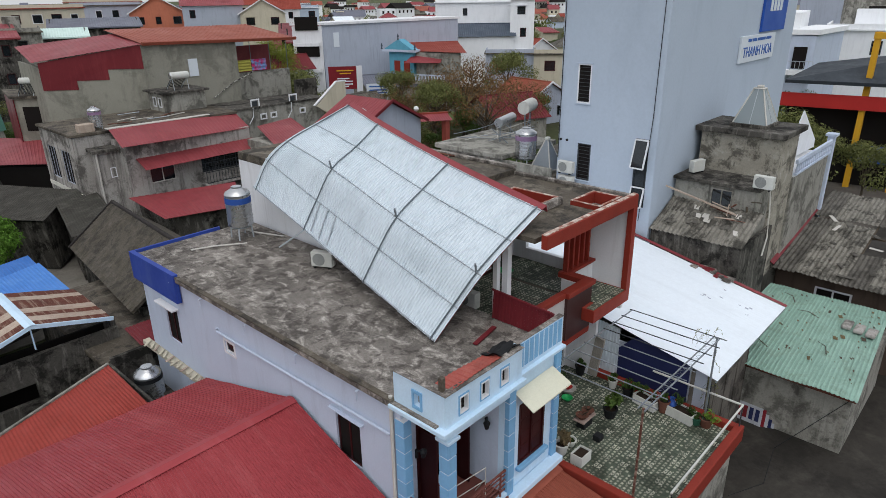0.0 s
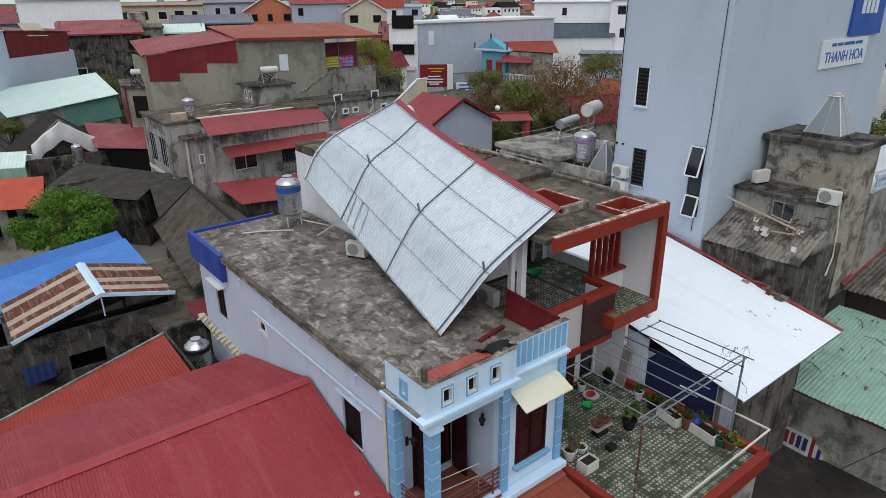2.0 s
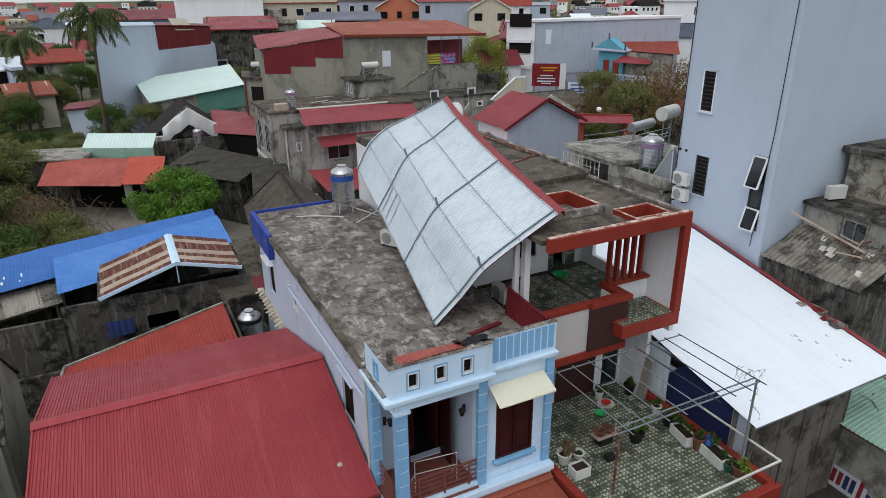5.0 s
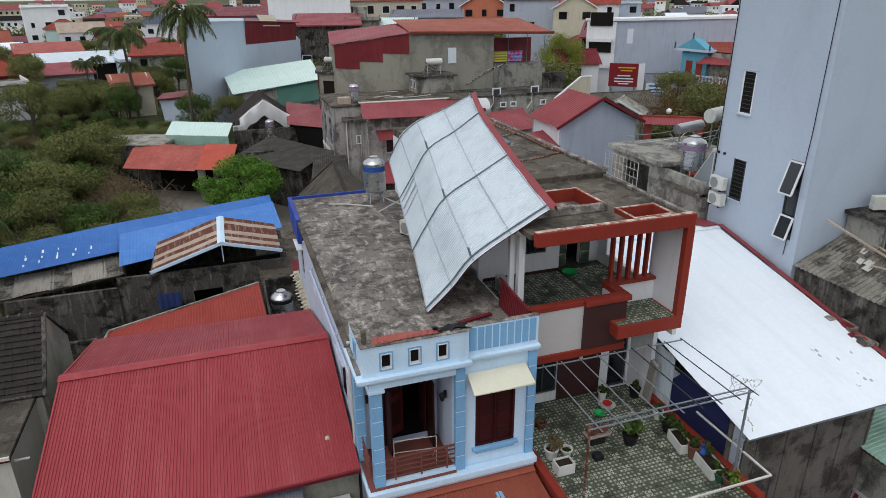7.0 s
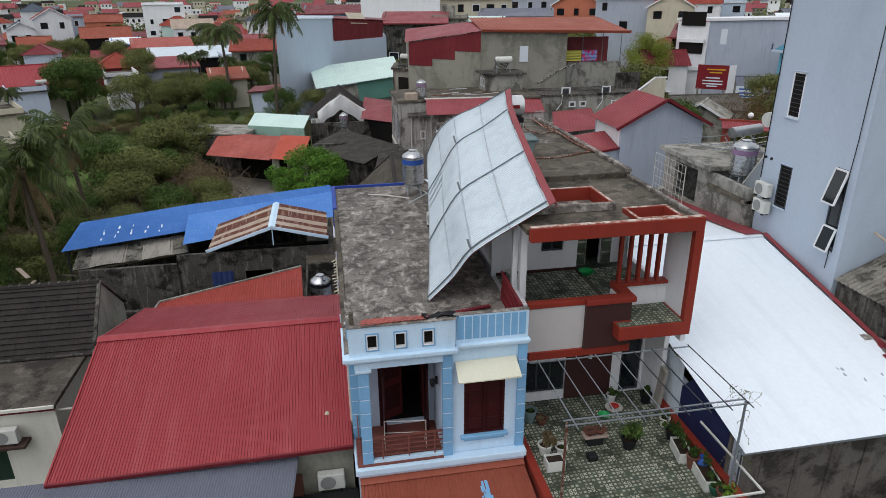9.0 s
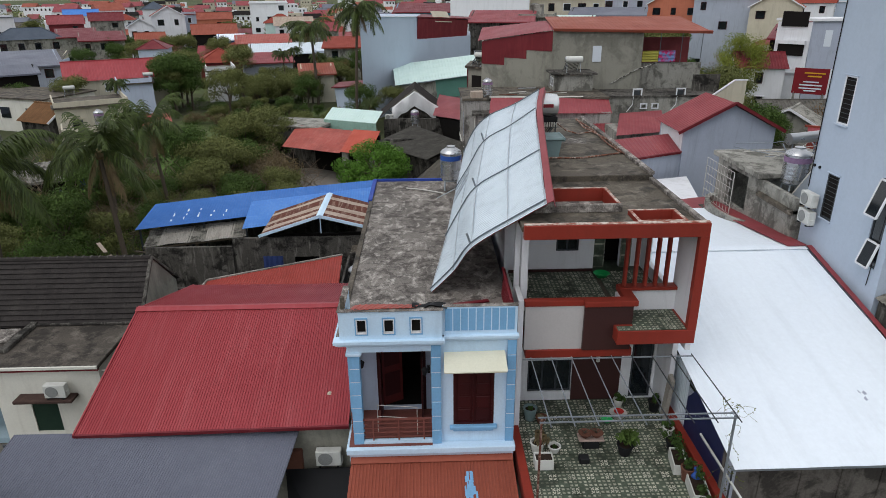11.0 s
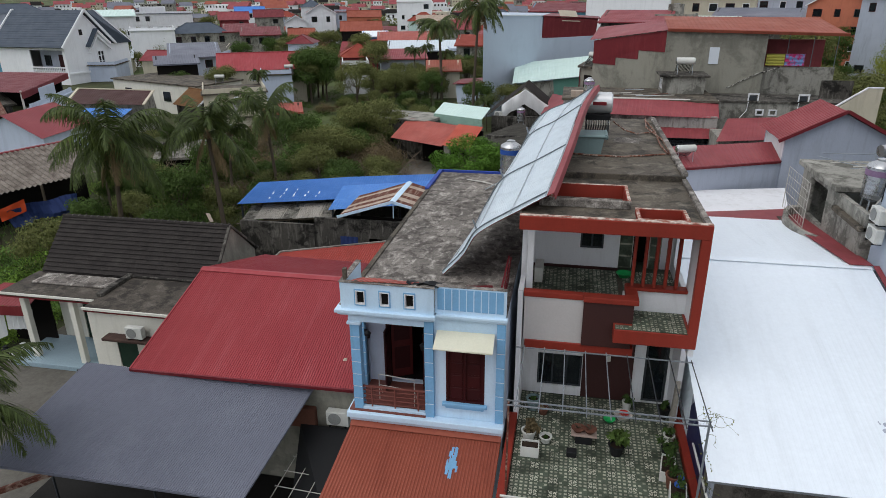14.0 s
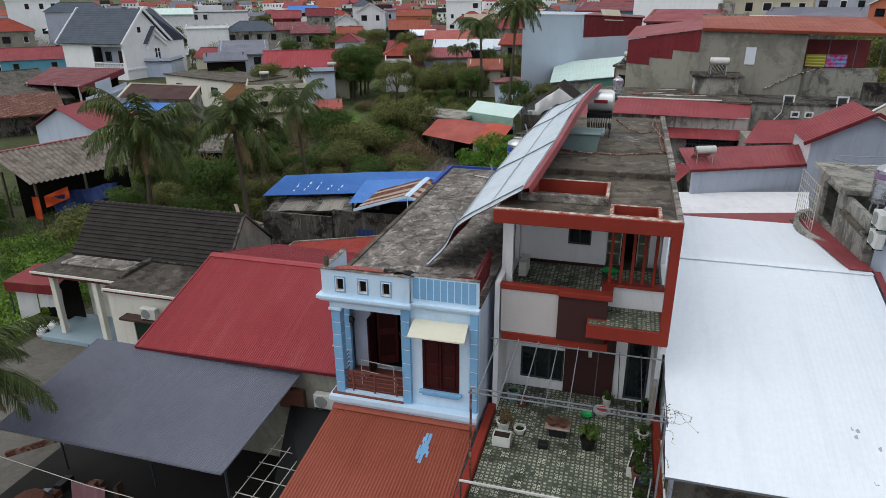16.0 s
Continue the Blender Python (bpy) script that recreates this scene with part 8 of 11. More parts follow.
part("downpipe", G().tube([(15.25, 45.5, 7.4), (15.25, 45.5, 0)], 0.06, 6).tube([(17.05, 45.5, 7.4), (17.05, 45.5, 0)], 0.06, 6), M_PIPE, b3l)
b3m = thing("house", (17.2, 64, 0), "narrow house with dark red sheet side wall and rooftop heater", "house")
part("wall", G().slab((15.8, 63.4, 9.3), (18.4, 60.8, 9.3), (19.6, 66, 9.3), (16.6, 68.5, 9.3), 9.3), M_OLIVE, b3m)
part("cladding", G().slab((15.72, 63.3, 9.2), (15.8, 63.3, 9.2), (16.6, 68.6, 9.2), (16.5, 68.6, 9.2), 7.5), M_DEEPRED, b3m, "dark red sheet cladding")
part("roof", G().slab((15.5, 63.3, 9.5), (18.5, 60.4, 9.5), (20, 66, 9.5), (16.5, 69, 9.5), 0.2), M_SLAB2, b3m)
# balcony recesses are flat black plates, their shade given by colour
for z in (6.4, 3.2):
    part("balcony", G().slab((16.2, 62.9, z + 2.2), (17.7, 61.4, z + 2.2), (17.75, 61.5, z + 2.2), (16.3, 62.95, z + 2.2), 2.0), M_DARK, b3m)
place(HEATER, 17.0, 63.0, 9.5, -40, 1.0, "rooftop solar water heater on a narrow house")
rf = thing("shed", (14, 61, 0), "low shed under flat red metal roofs", "shed")
part("roof", G().corr((12.0, 61.2, 4.7), (15.2, 55.6, 5.1), (17.4, 62, 5.9), (12.9, 70, 5.6), 0.3, 0.014, 2), M_REDMETAL, rf)
part("wall", G().slab((12.3, 61.6, 4.5), (15.2, 56.2, 4.8), (17, 62, 5.4), (13, 69, 5.2), 4.5), M_DARK, rf)
# long wall with air-conditioner brackets and small framed openings
b4 = thing("house", (31.5, 50.5, 0), "long low grey annex with small white-framed openings", "house")
part("wall", G().wall("y", 48.8, 49.0, 26.5, 36.6, 0, 8.2, [(c - 0.2, c + 0.2, 7.3, 7.6) for c in (30.2, 31.2, 34.2)]), M_PLASTER, b4)
part("roof", G().box(26.5, 36.8, 48.7, 53.0, 8.2, 8.35), M_PLASTER_DARK, b4)
for c in (30.2, 31.2, 34.2):
    part("window", G().wall("y", 48.74, 48.8, c - 0.32, c + 0.32, 7.2, 7.7, [(c - 0.2, c + 0.2, 7.3, 7.6)]), M_WHITE, b4)
for c in (29.6, 33.4):
    br = part("bracket", G().wall("y", 48.9, 48.95, c - 0.42, c + 0.42, 8.35, 8.95, [(c - 0.32, c + 0.32, 8.35, 8.84)]).tube([(c - 0.4, 48.66, 8.3), (c - 0.45, 48.62, 7.6), (c - 0.9, 48.62, 7.0)], 0.035, 5), M_WHITE, b4, "thin white pipe frame")
    part("unit", G().box(c - 0.28, c + 0.28, 49.0, 49.3, 8.36, 8.75, 0.03), M_DARKSTEEL, br)
wd_ = thing("stair_parapet", (37.5, 48.5, 0), "cream stair parapet wedge rising to a point", "parapet")
part("wall", G().prism([(35.2, 7.75), (38.6, 5.5), (38.6, 9.6), (37.6, 9.6)], "y", 48.0, 48.2), M_CREAM, wd_)
part("wall", G().box(35.2, 37.6, 51.0, 51.2, 7.75, 9.8), M_PLASTER_DARK, wd_)
part("coping", G().beam((35.0, 48.1, 7.8), (37.6, 48.1, 9.65), 0.25, 0.08).beam((37.6, 48.1, 9.65), (38.7, 48.1, 9.65), 0.25, 0.08), M_WHITE, wd_)
# red gabled house and the low red roof beside it
b5 = thing("house", (31, 36, 0), "blue-grey house with a red gabled metal roof", "house")
part("wall", G().prism([(28.0, 0), (34.0, 0), (34.0, 8.4), (31.0, 9.95), (28.0, 8.4)], "y", 33.8, 34.0), M_GREYPAINT, b5)
part("wall", G().wall("x", 28.0, 28.2, 34, 38, 0, 8.4), M_WHITE, b5)
part("wall", G().wall("x", 33.8, 34.0, 34, 38, 0, 8.4).wall("y", 38, 38.2, 28, 34, 0, 8.4), M_GREYPAINT, b5)
part("roof", G().corr((27.6, 38.4, 8.3), (27.6, 33.5, 8.3), (31.0, 33.5, 10.1), (31.0, 38.4, 10.1), 0.3, 0.03, 3).corr((34.4, 33.5, 8.3), (34.4, 38.4, 8.3), (31.0, 38.4, 10.1), (31.0, 33.5, 10.1), 0.3, 0.014, 3), M_REDMETAL, b5)
part("verge", G().beam((27.5, 33.45, 8.25), (31, 33.45, 10.12), 0.08, 0.2).beam((31, 33.45, 10.12), (34.5, 33.45, 8.25), 0.08, 0.2), M_DEEPRED, b5)
b6 = thing("house", (25, 33.5, 0), "low grey house with a red metal roof", "house")
part("roof", G().corr((21.2, 30.6, 6.95), (27.95, 33.7, 6.95), (27.95, 36.4, 7.6), (20.6, 33.6, 7.6), 0.3, 0.014, 3), M_REDMETAL, b6)
part("fascia", G().slab((21.2, 30.55, 7.0), (27.95, 33.65, 7.0), (27.95, 33.75, 7.02), (21.2, 30.65, 7.02), 0.15), M_DEEPRED, b6)
part("wall", G().add([(21.4, 30.8, 0), (28, 33.9, 0), (28, 33.9, 6.9), (21.4, 30.8, 6.9), (21.3, 31.0, 0), (27.9, 34.1, 0), (27.9, 34.1, 6.9), (21.3, 31.0, 6.9)], [(0, 1, 2, 3), (7, 6, 5, 4), (0, 4, 5, 1), (1, 5, 6, 2), (2, 6, 7, 3), (3, 7, 4, 0)]), M_GREYPAINT, b6)
place(HEATER, 21.9, 32.3, 7.05, 200, 0.8, "white water heater drum on a red roof")
part("flat_roof", G().slab((19.3, 24.6, 5.4), (26.4, 25.0, 5.4), (28.2, 33.0, 5.5), (20.5, 31.0, 5.5), 0.2), M_WHITE, b6, "pale flat cement roof")
part("edge", G().slab((20.0, 23.32, 6.52), (25.6, 23.32, 6.52), (26.1, 25.3, 6.52), (20.0, 23.6, 6.52), 0.05), M_REDMETAL, b6)
b7 = thing("shed", (27.5, 41.5, 0), "lean-to with a dark red roof", "shed")
part("roof", G().corr((25.2, 39.3, 6.9), (29.5, 40.6, 6.9), (30.5, 45.2, 7.7), (26.9, 44.6, 7.6), 0.3, 0.014, 2), M_REDMETAL, b7)
part("wall", G().box(25.6, 29.2, 40.5, 44, 0, 6.9), M_PLASTER, b7)
# house with the caged balcony and rooftop tanks
b8 = thing("house", (28.5, 21.5, 0), "grey flat-roofed house with a caged balcony", "house")
part("wall", G().wall("x", 26.2, 26.4, 17.2, 24.5, 0, 8.9, [(21.2, 23.4, 7.0, 8.7)]).wall("y", 24.3, 24.5, 26.4, 31, 0, 8.9).wall("y", 17.2, 17.4, 26.4, 31, 0, 8.2), M_PLASTER, b8)
part("roof", G().box(26.0, 31, 20.0, 24.8, 8.95, 9.2, 0.03), M_PLASTER, b8)
part("roof", G().box(26.0, 31, 17.2, 20.0, 8.2, 8.4, 0.03), M_SLAB2, b8)
g = G()
for i in range(13):
    a = math.pi * (0.5 + i / 12)
    for r, z in ((1.0, 4.5), (1.0, 7.02), (0.86, 7.02), (0.86, 4.5)):
        g.v.append((26.2 + 1.15 * r * math.cos(a), 21.9 + 2.5 * r * math.sin(a), z))
g.f = [(i * 4 + k, i * 4 + (k + 1) % 4, i * 4 + 4 + (k + 1) % 4, i * 4 + 4 + k) for i in range(12) for k in range(4)]
part("curved_wall", g, M_PLASTER, b8, "bowed grey balcony front")
part("balcony_floor", G().box(25.2, 26.2, 19.9, 23.9, 6.4, 6.55), M_PLASTER_DARK, b8)
cg = part("cage", G().beam((25.4, 21.0, 7.0), (25.4, 21.0, 9.0), 0.03).beam((25.4, 24.0, 7.0), (25.4, 24.0, 9.0), 0.03), M_PIPE, b8, "welded wire balcony cage")
for i in range(10):
    y = 21.0 + i * 0.333
    part("bar", G().beam((25.4, y, 7.0), (25.4, y, 9.0), 0.015), M_PIPE, cg)
for i in range(6):
    z = 7.0 + i * 0.4
    part("bar", G().beam((25.4, 21.0, z), (25.4, 24.0, z), 0.015), M_PIPE, cg)
dr_ = thing("tank_drum", (29.1, 22.2, 9.2), "slim bare steel heater drum on a roof frame", "water heater")
part("drum", G().tube([(28.2, 22.0, 10.3), (30.0, 22.4, 10.36)], 0.26, 16), M_INOX, dr_, smooth=True)
part("frame", G().beam((28.5, 22.1, 9.2), (28.5, 22.1, 10.05), 0.05).beam((29.7, 22.3, 9.2), (29.7, 22.3, 10.1), 0.05).beam((28.3, 21.4, 9.25), (28.3, 22.6, 9.95), 0.04).beam((29.9, 21.7, 9.25), (29.9, 22.9, 9.95), 0.04), M_STEEL2, dr_)
dr_ = thing("tank_drum", (30.2, 21.5, 9.2), "white horizontal water drum on a steel cradle", "water tank")
part("drum", G().tube([(29.6, 21.35, 11.0), (29.68, 21.37, 11.0), (30.75, 21.65, 11.05), (30.85, 21.67, 11.05)], 0.36, 16), M_ACWHITE, dr_, smooth=True)
part("cradle", G().beam((29.9, 21.45, 9.2), (29.9, 21.45, 10.7), 0.06).beam((30.6, 21.6, 9.2), (30.6, 21.6, 10.75), 0.06).beam((29.9, 21.45, 9.25), (30.6, 21.6, 10.5), 0.04), M_STEEL2, dr_)
sk = thing("skylight", (27.6, 18.35, 8.4), "small glass pyramid skylight with pale bars on a kerb", "skylight")
part("kerb", G().box(27.0, 28.25, 17.7, 19.0, 8.4, 8.55, 0.02), M_PLASTER, sk)
for i in range(4):
    j = (i + 1) % 4
    c_ = [(27.05, 17.75, 8.55), (28.2, 17.75, 8.55), (28.2, 18.95, 8.55), (27.05, 18.95, 8.55)]
    t_ = [(27.52, 18.26, 9.95), (27.7, 18.26, 9.95), (27.7, 18.44, 9.95), (27.52, 18.44, 9.95)]
    part("pane", G().slab(c_[i], c_[j], t_[j], t_[i], 0.01), M_STEEL2, sk)
    part("bar", G().beam(c_[i], t_[i], 0.05), M_PIPE, sk)
part("cap", G().box(27.5, 27.72, 18.24, 18.46, 9.95, 10.12, 0.03), M_ACWHITE, sk)
rn = random.Random(6)
for i in range(7):
    a, b = Vector((rn.uniform(26.2, 27.5), rn.uniform(20.2, 24.2), 9.25 + rn.uniform(0, 0.5))), Vector((rn.uniform(28.5, 30.8), rn.uniform(20.2, 24.2), 9.3 + rn.uniform(0, 1.2)))
    single("scrap_pole", G().tube([a, a.lerp(b, 0.5) + Vector((0, 0, -0.08)), b], 0.02, 5), M_PIPE if i % 2 else M_STEEL2, "thin loose pipe slung across the roof", "pole")

# ---- beyond the garden ----
lb = thing("house", (10, 92, 0), "big windowless pale blue house wall", "house")
part("wall", G().add([(2.7, 84, 0), (18.8, 102.5, 0), (18.8, 102.5, 10.2), (10.2, 92.62, 10.3), (10.2, 92.62, 13.45), (2.7, 84, 13.8), (3.2, 98, 0), (19.5, 114, 0), (19.5, 114, 10.2), (10.8, 105.5, 10.3), (10.8, 105.5, 13.45), (3.2, 98, 13.8)],
     [(0, 1, 2, 3, 4, 5), (11, 10, 9, 8, 7, 6), (0, 5, 11, 6), (1, 7, 8, 2), (2, 8, 9, 3), (3, 9, 10, 4), (4, 10, 11, 5), (0, 6, 7, 1)]), M_TOWER, lb)
part("attic", G().slab((10.4, 92.9, 13.3), (18.4, 102.1, 12.6), (18.6, 110, 12.6), (11, 104, 13.3), 2.9), M_DEEPRED, lb, "dark red sheet attic")
part("attic_roof", G().slab((10.2, 92.5, 13.5), (18.8, 102.3, 12.8), (18.8, 110, 12.8), (11, 104, 13.5), 0.12), M_DEEPRED, lb)
part("attic_panel", G().slab((13.0, 95.8, 12.6), (15.6, 98.8, 12.4), (15.65, 98.85, 12.4), (13.05, 95.85, 12.6), 1.9), M_CREAM, lb)
part("coping", G().beam((2.7, 84, 13.85), (10.2, 92.6, 13.5), 0.3, 0.1), M_BRIGHT, lb)
part("side_annex", G().slab((-1.6, 86.6, 4.2), (2.7, 84.1, 4.6), (3.0, 88, 4.6), (-1.2, 90, 4.2), 4.2), M_TOWER, lb)
part("annex_roof", G().slab((-2.0, 86.2, 4.4), (3.0, 83.6, 5.0), (3.2, 88, 5.2), (-1.4, 90.4, 4.6), 0.12), M_DEEPRED, lb)
mint = thing("shed", (12, 84, 0), "shed with a pale mint metal roof and green side", "shed")
part("roof", G().corr((7.4, 78.2, 5.6), (18.4, 78.7, 6.9), (18.6, 90.0, 8.3), (6.5, 92.0, 6.8), 0.4, 0.025, 2), M_MINT, mint)
part("front", G().slab((12.6, 78.9, 6.1), (18.2, 79.2, 6.7), (18.2, 79.4, 6.7), (12.6, 79.1, 6.1), 2.4), mat("sea_green_sheet", "5f8f82", "557f74", rough=0.6), mint, "sea-green sheet front")
part("wall", G().slab((7.8, 78.8, 5.4), (12.6, 79.0, 6.0), (12.6, 79.2, 6.0), (7.8, 79.0, 5.4), 5.4), M_PLASTER, mint)
part("wall", G().slab((12.6, 79.1, 3.7), (18.2, 79.4, 4.3), (18.2, 79.6, 4.3), (12.6, 79.3, 3.7), 3.7), M_PLASTER, mint)
part("wall", G().slab((7.6, 78.9, 5.4), (7.8, 78.9, 5.4), (6.9, 91.5, 6.5), (6.7, 91.5, 6.5), 5.4), M_PLASTER, mint)
tarp = thing("hut", (10, 66.5, 0), "dark-roofed hut with a white tarpaulin over its gable", "hut")
part("wall", G().prism([(7.6, 0), (12.6, 0), (12.6, 4.4), (10.05, 6.8), (7.6, 4.6)], "y", 64.6, 64.8), M_PLASTER_DARK, tarp)
part("roof", G().corr((6.0, 70, 3.9), (6.0, 64.2, 3.9), (10.05, 64.2, 7.1), (10.05, 70, 7.1), 0.3, 0.04, 2, "sine"), M_OLDTILE, tarp)
part("roof", G().corr((13.6, 64.2, 4.3), (13.6, 70, 4.3), (10.05, 70, 7.1), (10.05, 64.2, 7.1), 0.3, 0.04, 2, "sine"), M_OLDTILE, tarp)
g, n_ = G(), 18
for i in range(n_ + 1):
    a = -1 + 2 * i / n_
    x, top = 10.05 + (3.3 if a > 0 else 2.5) * a, 6.75 - (2.2 if a > 0 else 1.75) * abs(a) + 0.04 * math.sin(9 * a)
    drop = 1.5 - 0.1 * abs(a) + 0.07 * math.sin(13 * a)
    for y, z in ((64.15, top + 0.1), (63.98 + 0.06 * math.sin(11 * a), top), (63.86 + 0.08 * math.cos(12 * a), top - drop * 0.5), (63.95 + 0.05 * math.sin(17 * a), top - drop), (64.0, top - drop), (64.05, top - drop * 0.5)):
        g.v.append((x, y, z))
g.f = [(i * 6 + k, (i + 1) * 6 + k, (i + 1) * 6 + (k + 1) % 6, i * 6 + (k + 1) % 6) for i in range(n_) for k in range(6)]
g.f += [tuple(range(5, -1, -1)), tuple(range(n_ * 6, n_ * 6 + 6))]
part("tarpaulin", g, M_FABRIC, tarp, "white tarpaulin", smooth=True)
single("tank_pier", G().box(9.6, 10.7, 57.6, 58.7, 0, 4.1, 0.02), M_PLASTER_DARK, "dark rendered pier under a water tank", "pier")
place(TANK2, 10.15, 58.12, 4.1, 0, 0.85, "small steel water tank before a hut")
place(AC, 7.2, 63.8, 3.8, 0, label="outdoor air-conditioner on a hut wall")
single("old_wall", G().box(6.8, 16.2, 61.0, 61.3, 0, 4.4), M_PLASTER_DARK, "dark rendered wall behind the bush", "wall")
single("old_wall", G().box(7.5, 12.5, 51.8, 52.2, 0, 4.2), M_PLASTER_DARK, "dark weathered yard wall", "wall")
rs = thing("low_house", (2, 54, 0), "low open-fronted house with red metal awnings", "house")
part("roof", G().corr((-2.8, 55.0, 3.0), (3.2, 51.3, 3.1), (4.3, 55.5, 4.3), (-1.9, 59.0, 4.3), 0.3, 0.014, 2), M_FADEDRED, rs)
part("roof", G().corr((3.3, 51.0, 3.3), (6.1, 49.5, 3.35), (6.9, 53.6, 4.62), (4.2, 55.2, 4.52), 0.3, 0.014, 2), mat("orange_red_steel", "b4503c", "a54634", rough=0.5, grain=0.06, bump=0.03), rs)
# back wall near-black for the shade behind the open front
part("wall", G().slab((-2, 58.8, 4.2), (6.8, 53.6, 4.2), (6.9, 53.8, 4.2), (-1.9, 59, 4.2), 4.2), M_DARK, rs)
part("pillar", G().box(3.4, 4.0, 51.5, 52.1, 0, 3.2), M_PLASTER, rs)
part("wall", G().slab((4.6, 52.5, 3.2), (6.4, 51.5, 3.2), (6.5, 51.6, 3.2), (4.7, 52.6, 3.2), 3.1), M_PLASTER, rs)
part("door", G().slab((5.0, 52.2, 2.4), (5.8, 51.75, 2.4), (5.82, 51.8, 2.4), (5.02, 52.25, 2.4), 2.3), M_DARK, rs)
part("flat_roof", G().slab((-8, 60, 4.3), (0.5, 57.5, 4.3), (2, 62, 4.3), (-6.5, 64.5, 4.3), 0.3), M_PLASTER, rs)
part("back_wall", G().slab((-8, 60, 4.2), (0.5, 57.5, 4.2), (0.6, 57.8, 4.2), (-7.9, 60.3, 4.2), 4.2), M_PLASTER_DARK, rs)
pg = thing("shed", (4, 61, 0), "pale green sheet-covered rooftop shed", "shed")
part("roof", G().corr((0.6, 60.5, 4.6), (6.2, 57.6, 4.6), (6.8, 60.0, 5.4), (1.2, 63.0, 5.4), 0.3, 0.03, 2), M_MINT, pg)
part("front", G().slab((0.6, 60.4, 4.6), (6.2, 57.5, 4.6), (6.25, 57.6, 4.6), (0.65, 60.5, 4.6), 0.9), M_GREENMETAL, pg)
part("wall", G().slab((0.8, 60.8, 4.0), (6.2, 58.0, 4.0), (6.3, 58.2, 4.0), (0.9, 61.0, 4.0), 4.0), M_PLASTER, pg)

# white villa
vl = thing("villa", (0, 0, 0), "white two-storey villa with dark blue-grey tiled gables", "house")
VL, VW, ZE, ZA = 17.8, 13.5, 7.5, 13.9
part("wall", G().wall("y", 0.6, 0.85, -VL + 0.6, -0.5, 0, ZE, [(-9.0, -0.95, 2.4, 6.6)]), M_BRIGHT, vl)
part("wall", G().wall("x", -VL + 0.6, -VL + 0.85, 0.85, VW - 0.6, 0, ZE), M_BRIGHT, vl)
part("wall", G().wall("y", VW - 0.6, VW - 0.35, -VL + 0.6, -0.5, 0, ZE), M_BRIGHT, vl)
part("wall", G().wall("x", -0.5, -0.25, 0.6, VW - 0.35, 0, ZE, [(8.9, 10.5, 1.6, 5.9)]), M_BRIGHT, vl, "white gable front")
for x in (-VL + 0.6, -0.5):
    part("gable", G().prism([(0.6, ZE), (VW - 0.6, ZE), (VW / 2, ZA - 0.5)], "x", x, x + 0.25), M_BRIGHT, vl)
part("gable_roof", G().slab((-VL, -0.3, ZE - 0.3), (0.3, -0.3, ZE - 0.3), (0.3, VW / 2, ZA), (-VL, VW / 2, ZA), 0.2), M_SLATE, vl)
part("gable_roof", G().slab((0.3, VW + 0.3, ZE - 0.3), (-VL, VW + 0.3, ZE - 0.3), (-VL, VW / 2, ZA), (0.3, VW / 2, ZA), 0.2), M_SLATE, vl)
for i in range(16):
    k = (i + 0.5) / 16
    y, z = -0.3 + (VW / 2 + 0.3) * k, ZE - 0.3 + (ZA - ZE + 0.3) * k
    part("tile_course", G().slab((-VL + 0.1, y - 0.02, z + 0.03), (0.2, y - 0.02, z + 0.03), (0.2, y + 0.1, z + 0.16), (-VL + 0.1, y + 0.1, z + 0.16), 0.06), M_SLATE, vl)
for x in (-VL - 0.06, 0.36):
    part("bargeboard", G().beam((x, -0.4, ZE - 0.4), (x, VW / 2, ZA + 0.05), 0.22, 0.5).beam((x, VW / 2, ZA + 0.05), (x, VW + 0.4, ZE - 0.4), 0.22, 0.5), M_BRIGHT, vl)
for y, z, w_ in ((8.9, 10.0, 0.42), (8.9, 8.9, 0.26)):
    part("porch_gable", G().beam((0.3, y - 2.7, z - 3.2), (0.3, y, z), 0.5, w_).beam((0.3, y, z), (0.3, y + 3.3, z - 2.8), 0.5, w_), M_BRIGHT, vl)
part("porch_roof", G().slab((-0.25, 6.0, 6.95), (0.9, 6.0, 6.95), (0.9, 8.9, 10.35), (-0.25, 8.9, 10.35), 0.12), M_SLATE, vl)
aw = part("window", G().wall("x", -0.3, -0.15, 8.75, 10.65, 1.4, 6.1, [(8.95, 9.62, 1.7, 5.8), (9.78, 10.45, 1.7, 5.8)]), M_BRIGHT, vl, "tall arched window")
part("pane", G().box(-0.42, -0.38, 8.9, 10.5, 1.6, 5.9), M_GLASS, aw)
for z in (2.7, 3.8, 4.9):
    part("glazing_bar", G().box(-0.37, -0.32, 8.95, 10.45, z, z + 0.12), M_BRIGHT, aw)
part("arch", G().add([(-0.2, 9.7 + 1.0 * math.cos(a) * r, 5.9 + 1.0 * math.sin(a) * r) for r in (1.25, 0.95) for a in [math.pi * i / 10 for i in range(11)]], [(i, i + 1, 12 + i, 11 + i) for i in range(10)]), M_BRIGHT, aw)
part("vent_window", G().box(-0.24, -0.18, 5.0, 5.8, 9.2, 10.3), M_GLASS, vl)
part("cornice", G().box(-0.24, 0.0, 0.6, 8.2, 1.9, 2.25), M_BRIGHT, vl)
part("loggia_wall", G().box(-9.0, -0.95, 3.0, 3.1, 2.2, 6.9), M_GREYPAINT, vl)
part("loggia_door", G().box(-4.4, -2.9, 2.9, 2.98, 2.5, 5.6), M_WOOD, vl)
part("loggia_window", G().box(-8.0, -6.4, 2.9, 2.98, 3.4, 5.4), M_GLASS, vl)
part("loggia_floor", G().box(-9.0, -0.95, 0.86, 3.0, 2.1, 2.4), M_CREAM, vl)
